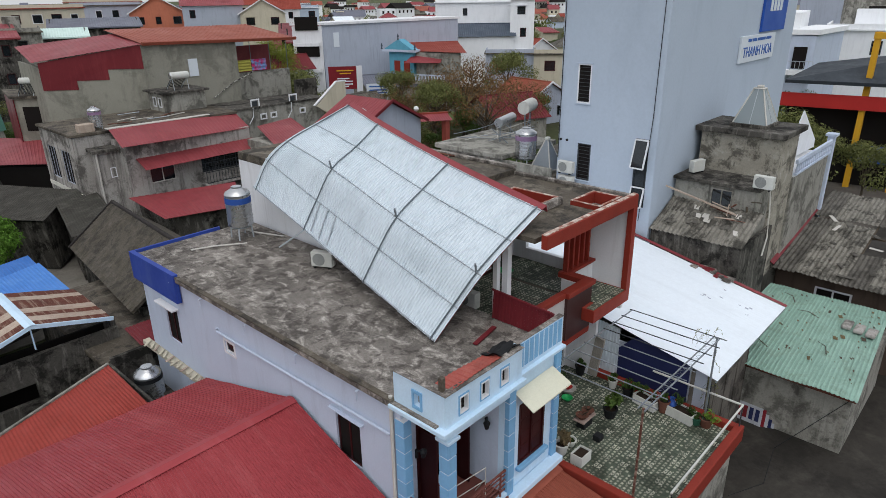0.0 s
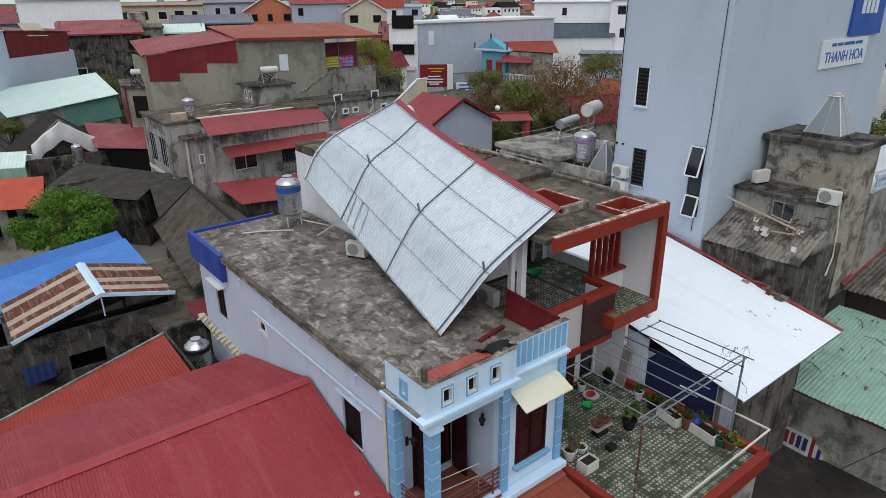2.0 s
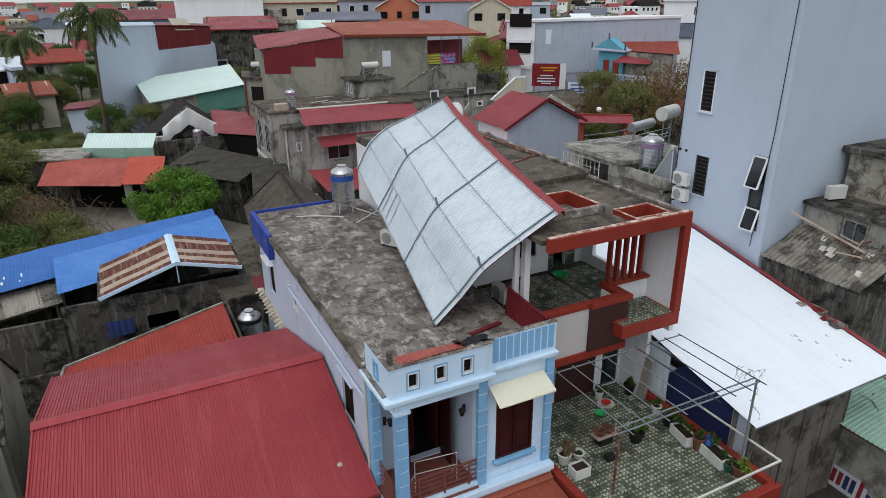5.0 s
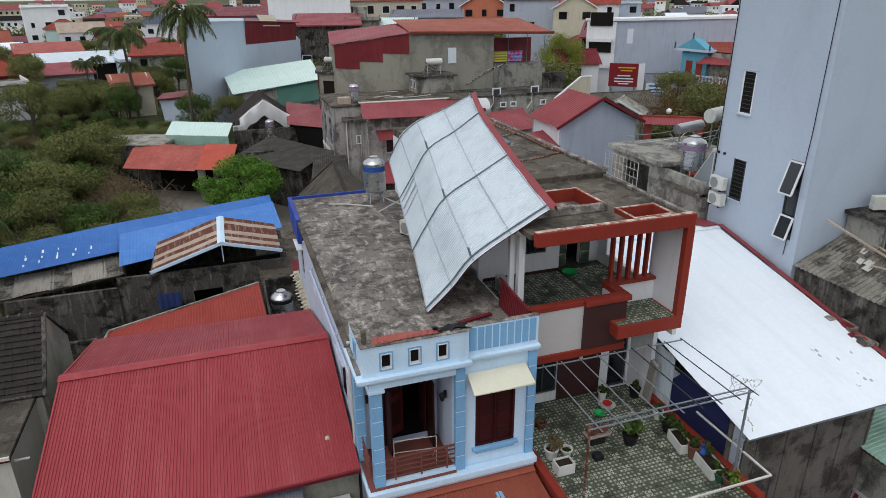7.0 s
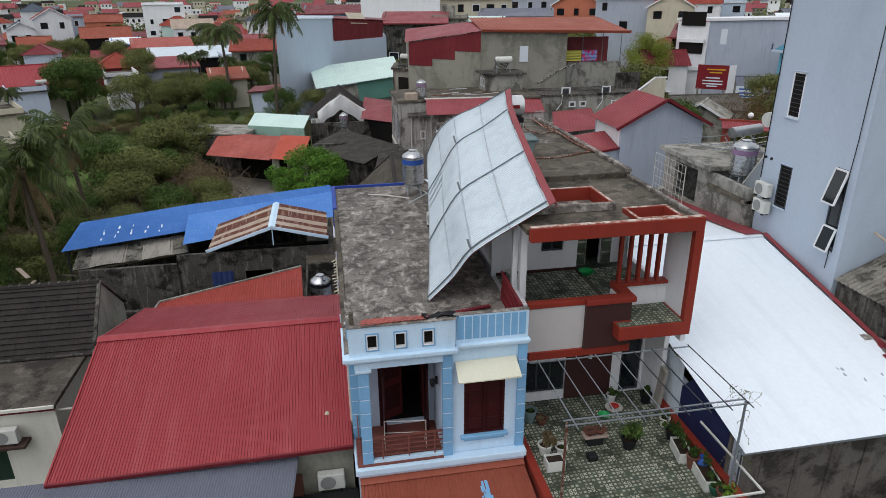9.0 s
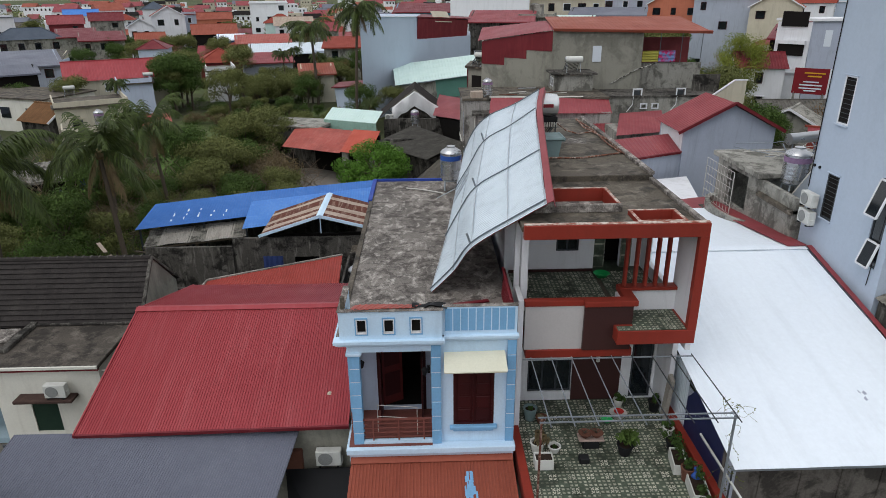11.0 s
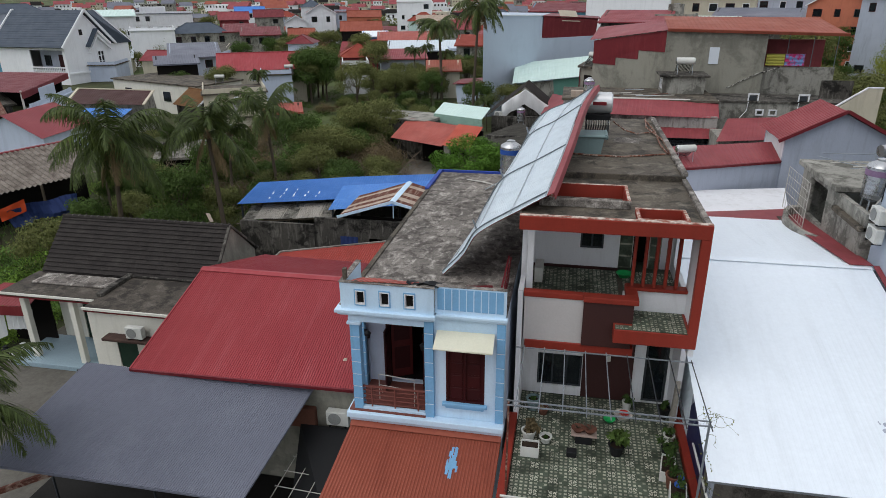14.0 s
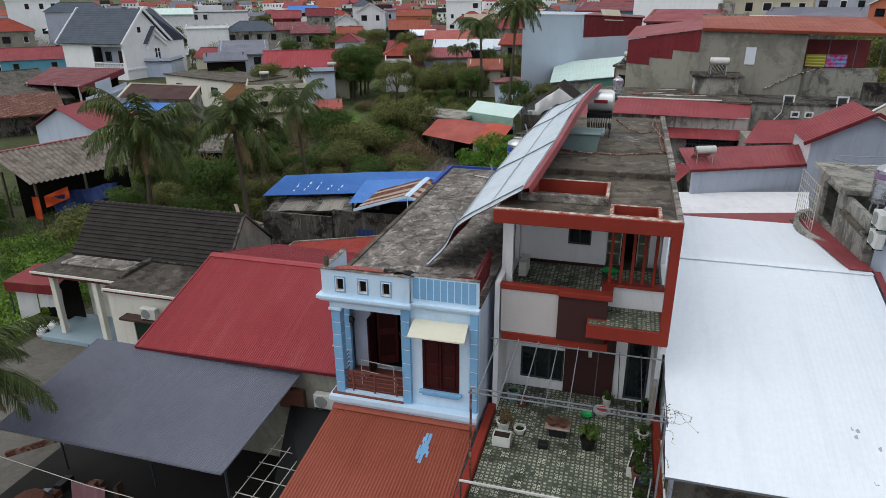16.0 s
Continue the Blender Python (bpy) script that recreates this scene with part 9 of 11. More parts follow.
for i in range(18):
    part("baluster", G().lathe((-8.7 + i * 0.44, 0.72, 2.4), [(0.09, 0), (0.15, 0.3), (0.07, 0.6), (0.1, 0.8)], 6), M_BRIGHT, vl)
part("balustrade", G().box(-9.0, -0.95, 0.5, 0.95, 3.2, 3.4), M_BRIGHT, vl)
part("wing_roof", G().slab((0.1, VW / 2 + 0.6, ZA - 0.1), (1.2, VW + 4.0, ZE - 0.3), (-8.0, VW + 4.0, ZE - 0.3), (-1.5, 11.2, ZA - 0.1), 0.2).slab((0.12, VW / 2, ZA - 0.15), (0.3, VW, ZE - 0.35), (1.2, VW + 4.0, ZE - 0.32), (-1.4, 11.2, ZA - 0.12), 0.2), M_SLATE, vl)
part("hip", G().beam((-1.5, 11.2, ZA + 0.02), (1.25, VW + 4.0, ZE - 0.2), 0.25, 0.25), M_BRIGHT, vl)
part("wing_wall", G().slab((-0.3, VW - 0.4, ZE - 0.4), (0.8, VW + 3.4, ZE - 0.4), (-7.0, VW + 3.4, ZE - 0.4), (-7.0, VW - 0.3, ZE - 0.4), ZE - 0.4), M_BRIGHT, vl)
vl.matrix_basis = pose(-82.66, 106.4, 0, 0, 0, -5.3)

# low houses beyond the palms
br = thing("house", (-43.5, 67, 0), "low house with a dark brown metal roof and pale edges", "house")
part("roof", G().corr((-47.6, 64.0, 3.9), (-37.4, 64.8, 3.9), (-38.9, 69.3, 5.0), (-50.0, 69.6, 5.0), 0.3, 0.03, 2), mat("dark_brown_steel", "4a2e2b", "402725", rough=0.6), br)
part("verge", G().beam((-47.8, 63.9, 3.95), (-50.2, 69.6, 5.05), 0.3, 0.15).beam((-37.3, 64.7, 3.95), (-38.8, 69.3, 5.05), 0.3, 0.15).beam((-50, 69.6, 5.05), (-38.9, 69.3, 5.05), 0.2, 0.12), M_CREAM, br)
part("wall", G().slab((-47.2, 64.8, 3.8), (-37.8, 65.4, 3.8), (-38.9, 69.2, 4.6), (-49.5, 69.4, 4.6), 3.8), M_PLASTER, br)
bls = thing("shed", (-42, 63, 0), "small lean-to under a bright blue sheet", "shed")
part("roof", G().corr((-45.5, 61.0, 2.9), (-38.4, 61.8, 2.9), (-38.6, 64.2, 3.5), (-46.0, 63.6, 3.5), 0.3, 0.03, 2), M_BLUEMETAL, bls)
part("wall", G().slab((-45, 61.6, 2.8), (-38.8, 62.3, 2.8), (-39, 64, 2.8), (-45.3, 63.5, 2.8), 2.8), M_PLASTER, bls)
crm = thing("house", (-47, 82, 0), "long cream-walled house with a stained flat roof", "house")
part("wall", G().slab((-56.5, 85.0, 4.3), (-38.0, 78.0, 4.3), (-35.0, 86.0, 4.3), (-53.5, 93.0, 4.3), 4.3), M_PALECREAM, crm)
part("roof", G().slab((-56.8, 84.8, 4.5), (-37.7, 77.6, 4.5), (-34.7, 86.2, 4.5), (-53.6, 93.3, 4.5), 0.2), M_SLAB2, crm)
for t0 in (0.15, 0.4, 0.62, 0.85):
    a, b = Vector((-56.52, 84.9, 3.2)), Vector((-38.05, 77.9, 3.2))
    part("window", G().slab(a.lerp(b, t0), a.lerp(b, t0 + 0.08), a.lerp(b, t0 + 0.08) + Vector((0.05, 0.1, 0)), a.lerp(b, t0) + Vector((0.05, 0.1, 0)), 1.4), M_GLASS, crm)
rp = thing("shed", (-64, 74, 0), "open porch under a deep red metal roof", "shed")
part("roof", G().corr((-69.3, 69.4, 4.4), (-58.6, 68.7, 4.4), (-65.5, 86.0, 5.0), (-80.0, 85.5, 5.0), 0.3, 0.03, 2), M_DEEPRED, rp)
for x, y in ((-68.9, 69.8), (-63.5, 69.5), (-59.0, 69.2), (-62, 77), (-74, 78)):
    part("post", G().beam((x, y, 0), (x, y, 4.6), 0.2), M_PIPE, rp)
# near-black wall carries the shade under the porch roof
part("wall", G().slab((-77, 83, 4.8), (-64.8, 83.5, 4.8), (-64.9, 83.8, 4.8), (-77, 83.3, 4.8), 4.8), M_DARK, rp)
part("fascia", G().slab((-58.5, 68.8, 4.4), (-65.4, 86.1, 5.0), (-65.5, 86.1, 5.0), (-58.6, 68.8, 4.4), 0.9), M_DEEPRED, rp)
pr = thing("house", (-41, 51, 0), "grey gabled house with a dull pink-red metal roof", "house")
part("roof", G().corr((-36.9, 47.3, 3.3), (-38.0, 56.0, 3.3), (-42.4, 56.1, 5.5), (-41.2, 47.3, 5.5), 0.3, 0.014, 2), M_REDMETAL, pr)
part("roof", G().corr((-47.0, 56.2, 3.3), (-45.4, 47.4, 3.3), (-41.2, 47.3, 5.5), (-42.4, 56.1, 5.5), 0.3, 0.014, 2), M_REDMETAL, pr)
part("wall", G().add([(-45.0, 47.9, 0), (-37.2, 47.8, 0), (-37.2, 47.8, 3.3), (-41.2, 47.8, 5.35), (-45.0, 47.9, 3.3), (-46.2, 55.6, 0), (-38.3, 55.6, 0), (-38.3, 55.6, 3.3), (-42.3, 55.6, 5.35), (-46.2, 55.6, 3.3)],
     [(0, 1, 2, 3, 4), (9, 8, 7, 6, 5), (0, 5, 6, 1), (1, 6, 7, 2), (2, 7, 8, 3), (3, 8, 9, 4), (4, 9, 5, 0)]), M_SIDE, pr)


# ---- planting ----
def leaf_cloud(g, rn, c, r, n, size, droop=0.0):
    """n folded leaves scattered through the outer shell of an ellipsoid at c with radii r."""
    c = Vector(c)
    for _ in range(n):
        d = Vector((rn.gauss(0, 1), rn.gauss(0, 1), rn.gauss(0, 1))).normalized()
        p = c + Vector((d.x * r[0], d.y * r[1], d.z * r[2])) * (rn.random() ** 0.35)
        nrm = (d + Vector((rn.uniform(-0.8, 0.8), rn.uniform(-0.8, 0.8), rn.uniform(-0.2, 1.0)))).normalized()
        a = nrm.cross(Vector((rn.uniform(-1, 1), rn.uniform(-1, 1), 0.2))).normalized()
        b = nrm.cross(a)
        s = size * rn.uniform(0.6, 1.3)
        tip = p + a * s - Vector((0, 0, droop * s))
        g.add([p - a * s * 0.6, p + b * s * 0.36 + nrm * s * 0.1, tip, p - b * s * 0.36 + nrm * s * 0.1], [(0, 1, 2), (0, 2, 3)])


def tree(seed, h, r, leaves, size, material, name="tree", label="", trunk=0.14, clumps=11, low=0.3, puff=1.0):
    """A tapered trunk with limbs and a crown of many leaf clumps, foot at the origin."""
    rn = random.Random(seed)
    t = thing(name, (0, 0, 0), label, name, "trees and shrubs")
    g, crown = G(), G()
    top = Vector((rn.uniform(-0.3, 0.3), rn.uniform(-0.3, 0.3), h * 0.62))
    g.tube([(0, 0, -0.1), (top.x * 0.3, top.y * 0.3, h * 0.25), top], trunk, 7, r1=trunk * 0.45)
    for i in range(clumps):
        a, e = 2 * math.pi * (i * 0.382 + rn.uniform(0, 0.08)), rn.uniform(low, 1.0)
        k = r * math.sqrt(max(0.05, 1 - (2 * e - 1.1) ** 2)) * rn.uniform(0.5, 0.85)
        c = Vector((k * math.cos(a), k * math.sin(a), h * (0.28 + 0.6 * e)))
        mid = top.lerp(c, 0.5) + Vector((0, 0, -0.1 * h))
        g.tube([(top.x * 0.6, top.y * 0.6, h * rn.uniform(0.25, 0.5)), mid, c], trunk * 0.4, 5, r1=trunk * 0.1)
        q = r * puff * rn.uniform(0.34, 0.52)
        leaf_cloud(crown, rn, c, (q, q, q * 0.75), leaves // clumps, size)
    part("trunk", g, M_BARK, t)
    part("crown", crown, material, t)
    return t


SHRUBS = [tree(1, 3.6, 2.0, 5200, 0.12, M_LEAF, "shrub", "dense green garden shrub", 0.08, 12, 0.1),
          tree(2, 4.6, 2.2, 5200, 0.13, M_LEAF2, "shrub", "dusty olive-green wind-torn shrub", 0.1, 12, 0.1),
          tree(3, 3.0, 2.1, 3200, 0.11, M_LEAFDRY, "shrub", "half-bare brown storm-dried shrub", 0.07, 11, 0.05),
          tree(4, 6.5, 2.6, 6500, 0.15, M_LEAF, "tree", "green garden tree among the houses", 0.16, 13),
          tree(5, 7.5, 3.2, 5200, 0.17, M_LEAF2, "tree", "loose olive-green street tree", 0.18, 12, 0.35),
          tree(6, 6.5, 3.4, 1500, 0.14, M_LEAFRUST, "tree", "tree with reddish-brown wind-burnt leaves", 0.16, 17, 0.3)]
bush = tree(7, 4.9, 3.0, 17000, 0.115, M_LEAFROUND, "tree", "round bright green tree beside the yard", 0.16, 40, 0.0, 0.62)
sun_tree = tree(9, 11.5, 4.4, 9000, 0.17, M_LEAFTURN, "tree", "yellow-green street tree before a shop", 0.2, 16, 0.2)
sun_tree.matrix_basis = pose(56.3, 86.5, 0) @ Matrix.Diagonal((0.85, 0.85, 1.0, 1.0))
bush.matrix_basis = pose(7.1, 45.4, 0) @ Matrix.Diagonal((1.22, 1.18, 1.13, 1.0))


def frond(rn, base, az, el, length, droop):
    """One palm frond: a bowed stem with hanging leaflets on both sides."""
    g = G()
    pts = []
    d = Vector((math.cos(az) * math.cos(el), math.sin(az) * math.cos(el), math.sin(el)))
    p = Vector(base)
    n = 16
    for i in range(n + 1):
        pts.append(p.copy())
        p = p + d * (length / n)
        d = (d + Vector((0, 0, -droop / n * (0.6 + 1.6 * i / n)))).normalized()
    g.tube(pts, 0.045, 5, r1=0.01)
    for i in range(2, n):
        for half in (0, 0.25, 0.5, 0.75):
            q = pts[i].lerp(pts[i + 1], half)
            f = (pts[min(i + 1, n)] - pts[i]).normalized()
            side = f.cross(Vector((0, 0, 1)))
            side = side.normalized() if side.length > 0.05 else Vector((1, 0, 0))
            u = (i + half) / n
            ll = length * 0.27 * math.sin(math.pi * min(1, 0.18 + 0.8 * u)) + 0.12
            for s in (-1, 1):
                w = (side * s * rn.uniform(0.5, 0.85) + f * rn.uniform(0.4, 0.75) + Vector((0, 0, -0.3 - rn.uniform(0, 0.8)))).normalized()
                ll = ll * rn.uniform(0.75, 1.1)
                tip = q + w * ll + Vector((0, 0, -0.3 * ll))
                e = f * 0.034
                m = q + w * ll * 0.5 + Vector((0, 0, 0.03))
                g.add([q - e, q + e, m + e * 0.9, tip, m - e * 0.9], [(0, 1, 2, 4), (4, 2, 3)])
    return g


def palm(seed, h, n=24, length=4.2, lean=(0.4, 0.2), label="coconut palm with ragged wind-blown fronds"):
    rn = random.Random(seed)
    t = thing("palm_tree", (0, 0, 0), label, "palm tree", "coconut palms")
    top = Vector((lean[0], lean[1], h))
    part("trunk", G().tube([(0, 0, -0.1), (lean[0] * 0.2, lean[1] * 0.2, h * 0.35), (lean[0] * 0.6, lean[1] * 0.6, h * 0.7), top], 0.17, 9, r1=0.11), M_BARK, t, smooth=True)
    for i in range(n):
        az = 2.4 * i + rn.uniform(-0.3, 0.3) + 0.5
        el = rn.uniform(-0.5, 1.2)
        dead = i % 6 == 5
        part("frond", frond(rn, top, az, -0.9 if dead else el, length * rn.uniform(0.6, 0.75) if dead else length * rn.uniform(0.8, 1.1), rn.uniform(1.2, 2.2)), M_PALMDRY if dead else M_PALM, t, "dead brown hanging frond" if dead else "")
    part("crown_heart", G().lathe(top - Vector((0, 0, 0.35)), [(0.12, 0), (0.26, 0.2), (0.2, 0.45), (0.04, 0.7)], 8), M_LEAFDRY, t)
    return t


PALMS = [palm(1, 8.9, 34, 4.4), palm(2, 8.9, 19, 4.0, (-0.5, 0.3)), palm(3, 11.5, 24, 3.6, (0.6, -0.3))]
PALMS[0].matrix_basis = pose(-11.3, 24.2, 0)
PALMS[1].matrix_basis = pose(-6.0, 27.0, 0)
PALMS[2].matrix_basis = pose(2.4, 76.5, 0, 0, 0, 10) @ Matrix.Diagonal((1.2, 1.2, 1.31, 1.0))
palm_a = place(PALMS[2], -5.4, 95.5, 0, 150, 1.0, "tall coconut palm before a yellowish hut")
palm_a.matrix_basis = pose(-5.4, 95.5, 0, 0, 0, 150) @ Matrix.Diagonal((1.45, 1.45, 1.07, 1.0))
for x, y, rz, size in ((-7.5, 108.0, 60, 0.6), (-13.5, 112.0, 250, 0.62), (-29.2, 79.5, 30, 0.55), (-13.8, 121.0, 90, 0.6)):
    place(PALMS[2], x, y, 0, rz, size, "slim young palm between the houses")
place(PALMS[1], 4.6, 74.5, 0, 20, 0.42, "low young palm beside a wall")
place(PALMS[1], -8.4, 40.0, 0, 75, 0.9)
place(PALMS[1], -11.8, 38.5, 0, 200, 0.72)
near_palm = place(PALMS[0], -2.15, 3.8, 0, 40, 0.68, "near coconut palm beside the carport")
near_palm.matrix_basis = pose(-1.9, 3.8, 0, 0, 0, 40) @ Matrix.Diagonal((0.76, 0.76, 0.66, 1.0))

taken = [(o.matrix_basis.translation.x, o.matrix_basis.translation.y) for o in scene.objects if o.parent is None and o.name.startswith("house")]
rn = random.Random(4)


def open_plot(x, y):
    """The grassy clearing in the garden, and the open ground before the villa."""
    d = Vector((x + 12.0, y - 57.0)) - Vector((-10.0, 26.0)) * max(0, min(1, ((x + 12.0) * -10.0 + (y - 57.0) * 26.0) / 776.0))
    return (d.length < 3.4 and y < 81) or (-100 < x < -50 and 76 < y < 122) or (-130 < x < -95 and 95 < y < 122) or (-60 < x < -29 and 42 < y < 82)


def plant(k, x, y, rz, size):
    if not open_plot(x, y):
        place(SHRUBS[k], x, y, 0, rz, size)


def strew(n, x0, x1, y0, y1, kinds, s0=0.7, s1=1.15, keep=None):
    for _ in range(n):
        x, y = rn.uniform(x0, x1), rn.uniform(y0, y1)
        if keep and not keep(x, y):
            continue
        plant(rn.choice(kinds), x, y, rn.uniform(0, 360), rn.uniform(s0, s1))


for i, o in enumerate(SHRUBS):
    o.matrix_basis = pose((-3.0, -6.5, -1.0, -10.5, 41.0, 62.0)[i], (41.0, 44.0, 38.5, 50.0, 57.5, 57.0)[i], 0, 0, 0, 30 * i)
# overgrown garden between the sheds and the low red house
strew(34, -13, 3.5, 37.0, 49, (0, 1, 2, 2), 0.6, 1.0, lambda x, y: y > 36.5 + 0.25 * (x + 6) and not (x > 0.5 and y < 48) and not (x > -1 and y > 47.5))
strew(30, -15, -2.5, 47, 62, (0, 1, 2, 2), 0.55, 0.9)
strew(18, -24, -8, 22.5, 40, (0, 1, 1, 3), 0.55, 0.9, lambda x, y: not (x > -11 and y < 24) and not (x < -19 and y < 36))
strew(12, -6, 4, 62, 74, (0, 1, 2), 0.5, 0.8)
strew(16, -30, -12, 50, 84, (0, 1, 0, 2), 0.35, 0.6)
strew(14, -60, -28, 66, 78, (0, 1, 3), 0.5, 0.8)
strew(34, -16, 0, 60, 90, (1, 2, 0, 2), 0.4, 0.65, lambda x, y: not (x > -3 and y < 66))
strew(22, -19, -7, 96, 106, (1, 2, 1), 0.8, 1.15)
strew(12, -17, 0, 108, 125, (0, 1, 4), 0.6, 0.9)
strew(40, -110, -20, 96, 190, (3, 4, 1, 0), 0.8, 1.2)
strew(20, -21, -13, 81, 92, (0, 1, 2), 0.45, 0.7)
# taller scrub before the slab-roofed shed
strew(16, -9.5, -1.5, 47.5, 56, (2, 1, 2, 0), 0.85, 1.15)
strew(8, -9, -3, 55, 63, (3, 4, 1), 0.6, 0.85)
# trees behind the red-brown house and the tower
strew(8, 52, 72, 44, 62, (5, 5, 4, 0), 0.8, 1.1)
strew(7, 38, 46, 54, 62, (4, 3), 0.8, 1.1)
strew(6, 50, 60, 14, 22, (4, 5, 3), 0.9, 1.2)
strew(5, 40, 46, 20, 40, (3, 0), 0.6, 0.9)
strew(6, 42, 52, 46, 52, (0, 2, 0), 0.6, 0.9)

for k_, x, y, r_, s_ in ((5, 61, 53, 0, 1.5), (5, 56.5, 45.5, 70, 1.35), (5, 66, 57, 120, 1.4), (3, 50, 38.5, 10, 0.5), (3, 46, 34, 60, 0.5), (3, 54, 41, 30, 0.55), (0, 41, 29, 0, 1.0), (0, 43, 31.5, 50, 1.0), (4, 60, 13.5, 0, 0.85), (4, 60.5, 9.5, 80, 0.75),
                          (3, 61, 128, 0, 1.6), (3, 72, 150, 40, 1.7), (4, 52, 112, 90, 1.5), (3, 88, 157, 10, 1.6), (4, 41, 60, 0, 1.3), (3, 44, 66, 0, 1.3), (3, -26.8, 93.5, 0, 1.4), (3, -25.0, 95.5, 90, 1.3), (3, -27.4, 98.0, 200, 1.25), (2, -9, 70, 0, 0.8), (1, -4, 73, 40, 0.75)):
    place(SHRUBS[k_], x, y, 0, r_, s_)

for x, y, r_, s_ in ((-26.6, 25.6, 10, 0.62), (-28.6, 27.2, 80, 0.7), (-24.9, 22.6, 150, 0.5), (-27.6, 23.4, 220, 0.6), (-30.4, 26.0, 300, 0.75), (-31.8, 29.5, 40, 0.7)):
    place(SHRUBS[0], x, y, 0, r_, s_)

for k_, x, y, r_, s_ in ((3, 58.0, 50, 20, 0.7), (3, 66, 50, 130, 0.8), (3, 72.5, 50, 70, 0.75), (5, 64, 46.5, 200, 1.2), (4, 79, 60, 0, 1.2)):
    place(SHRUBS[k_], x, y, 0, r_, s_)

# low houses and trees that fill the town out to the fields
spots = [(x, y, 9) for x, y in taken] + [(26, 58, 16), (21, 47, 14), (31, 36, 8), (10, 86, 14), (12, 74, 9), (10, 66, 6), (2, 55, 8), (-53, 80, 18), (34, 14, 12), (28, 21, 7), (36, 5, 8)]
RF = (M_REDMETAL, M_REDMETAL, M_REDTILE, M_DEEPRED, M_ORANGE, M_GREYMETAL, M_SLAB2, M_FIBRO, M_WHITEMETAL, M_OLDTILE)
WL = (M_CREAM, M_PLASTER, M_WHITE, M_OLIVE, M_SIDE, M_PLASTER_DARK, M_GREYPAINT)
rnd = random.Random(77)
count = 0
for _ in range(2600):
    a, dist = rn.uniform(-62, 78), 62 + 300 * rn.random() ** 0.8
    x, y = 10 + dist * math.sin(radians(a)), -8 + dist * math.cos(radians(a))
    w, d = rn.uniform(5, 10), rn.uniform(5, 9)
    if (-16 < x < 8 and y < 66) or y < 8 or any((x - p) ** 2 + (y - q) ** 2 < (s * 0.5 + max(w, d) * 0.55) ** 2 for p, q, s in spots) or (-24 < x < 1 and y < 128) or (x < 0 and y < 92) or (x < -30 and y < 112):
        continue
    kind = rn.choice(("gable_x", "gable_x", "mono", "flat", "hip", "gable_y"))
    roof = rn.choice(RF[:9]) if kind != "flat" else M_SLAB2
    h = rn.choice((3.2, 3.4, 3.8, 4.2, 6.6)) if dist > 90 else rn.choice((3.0, 3.3, 3.6))
    house_at(round(x, 1), round(y, 1), round(w, 1), round(d, 1), h, round(-a * 0.5 + rn.choice((0, 0, 12, -15))), kind, rn.choice(WL), roof, 1 if rn.random() < 0.5 else 0,
             {M_REDMETAL: "low town house with a red metal roof", M_REDTILE: "low town house with a red tiled roof", M_DEEPRED: "low town house with a dark red roof", M_ORANGE: "low town house with an orange-red roof",
              M_GREYMETAL: "low town house with a grey metal roof", M_SLAB2: "low flat-roofed concrete town house", M_FIBRO: "low town house with a fibre-cement roof", M_WHITEMETAL: "low town house with a white metal roof"}.get(roof, "low weathered town house"))
    spots.append((x, y, max(w, d)))
    count += 1
    if count > 260:
        break
for _ in range(460):
    a, dist = rn.uniform(-60, 76), 70 + 240 * rn.random() ** 0.8
    x, y = 10 + dist * math.sin(radians(a)), -8 + dist * math.cos(radians(a))
    if any((x - p) ** 2 + (y - q) ** 2 < (s * 0.45 + 1.2) ** 2 for p, q, s in spots) or y < 10:
        continue
    plant(rn.choice((0, 1, 3, 3, 4, 4, 5)), x, y, rn.uniform(0, 360), rn.uniform(0.7, 1.15))
# the far town, too small to tell its houses apart
FAR = {k: G() for k in range(7)}
for i in range(900):
    a, dist = radians(rn.uniform(-64, 80)), 330 + 650 * rn.random() ** 1.3
    cx, cy = 10 + dist * math.sin(a), dist * math.cos(a)
    w, d, h = rn.uniform(5, 13), rn.uniform(6, 12), rn.choice((3.2, 3.6, 4, 6.5, 7, 10))
    c = math.cos(-a * 0.6 + rn.uniform(-0.4, 0.4))
    s = math.sqrt(1 - c * c) * (-1 if a > 0 else 1)
    loc = [(cx + c * u - s * v, cy + s * u + c * v) for u, v in ((-w / 2, 0), (w / 2, 0), (w / 2, d), (-w / 2, d))]
    FAR[rn.choice((0, 0, 1, 2))].add([(x, y, z) for z in (0, h) for x, y in loc], [(0, 1, 5, 4), (1, 2, 6, 5), (2, 3, 7, 6), (3, 0, 4, 7), (4, 5, 6, 7)])
    if rn.random() < 0.7:
        big = [(cx + c * u - s * v, cy + s * u + c * v, z) for u, v, z in ((-w / 2 - 0.5, -0.5, h), (w / 2 + 0.5, -0.5, h), (w / 2 + 0.5, d + 0.5, h), (-w / 2 - 0.5, d + 0.5, h), (-w / 2 - 0.5, d / 2, h + d * 0.28), (w / 2 + 0.5, d / 2, h + d * 0.28))]
        FAR[rn.choice((3, 3, 4, 5, 6))].add(big, [(0, 1, 5, 4), (2, 3, 4, 5), (1, 2, 5), (3, 0, 4), (3, 2, 1, 0)])
    for u in range(int(w / 2.5)):
        q = -w / 2 + 1.2 + u * 2.5
        FAR[6].add([(cx + c * k - s * -0.05, cy + s * k + c * -0.05, z) for k, z in ((q, h - 2.2), (q + 1, h - 2.2), (q + 1, h - 0.9), (q, h - 0.9))], [(0, 1, 2, 3)])
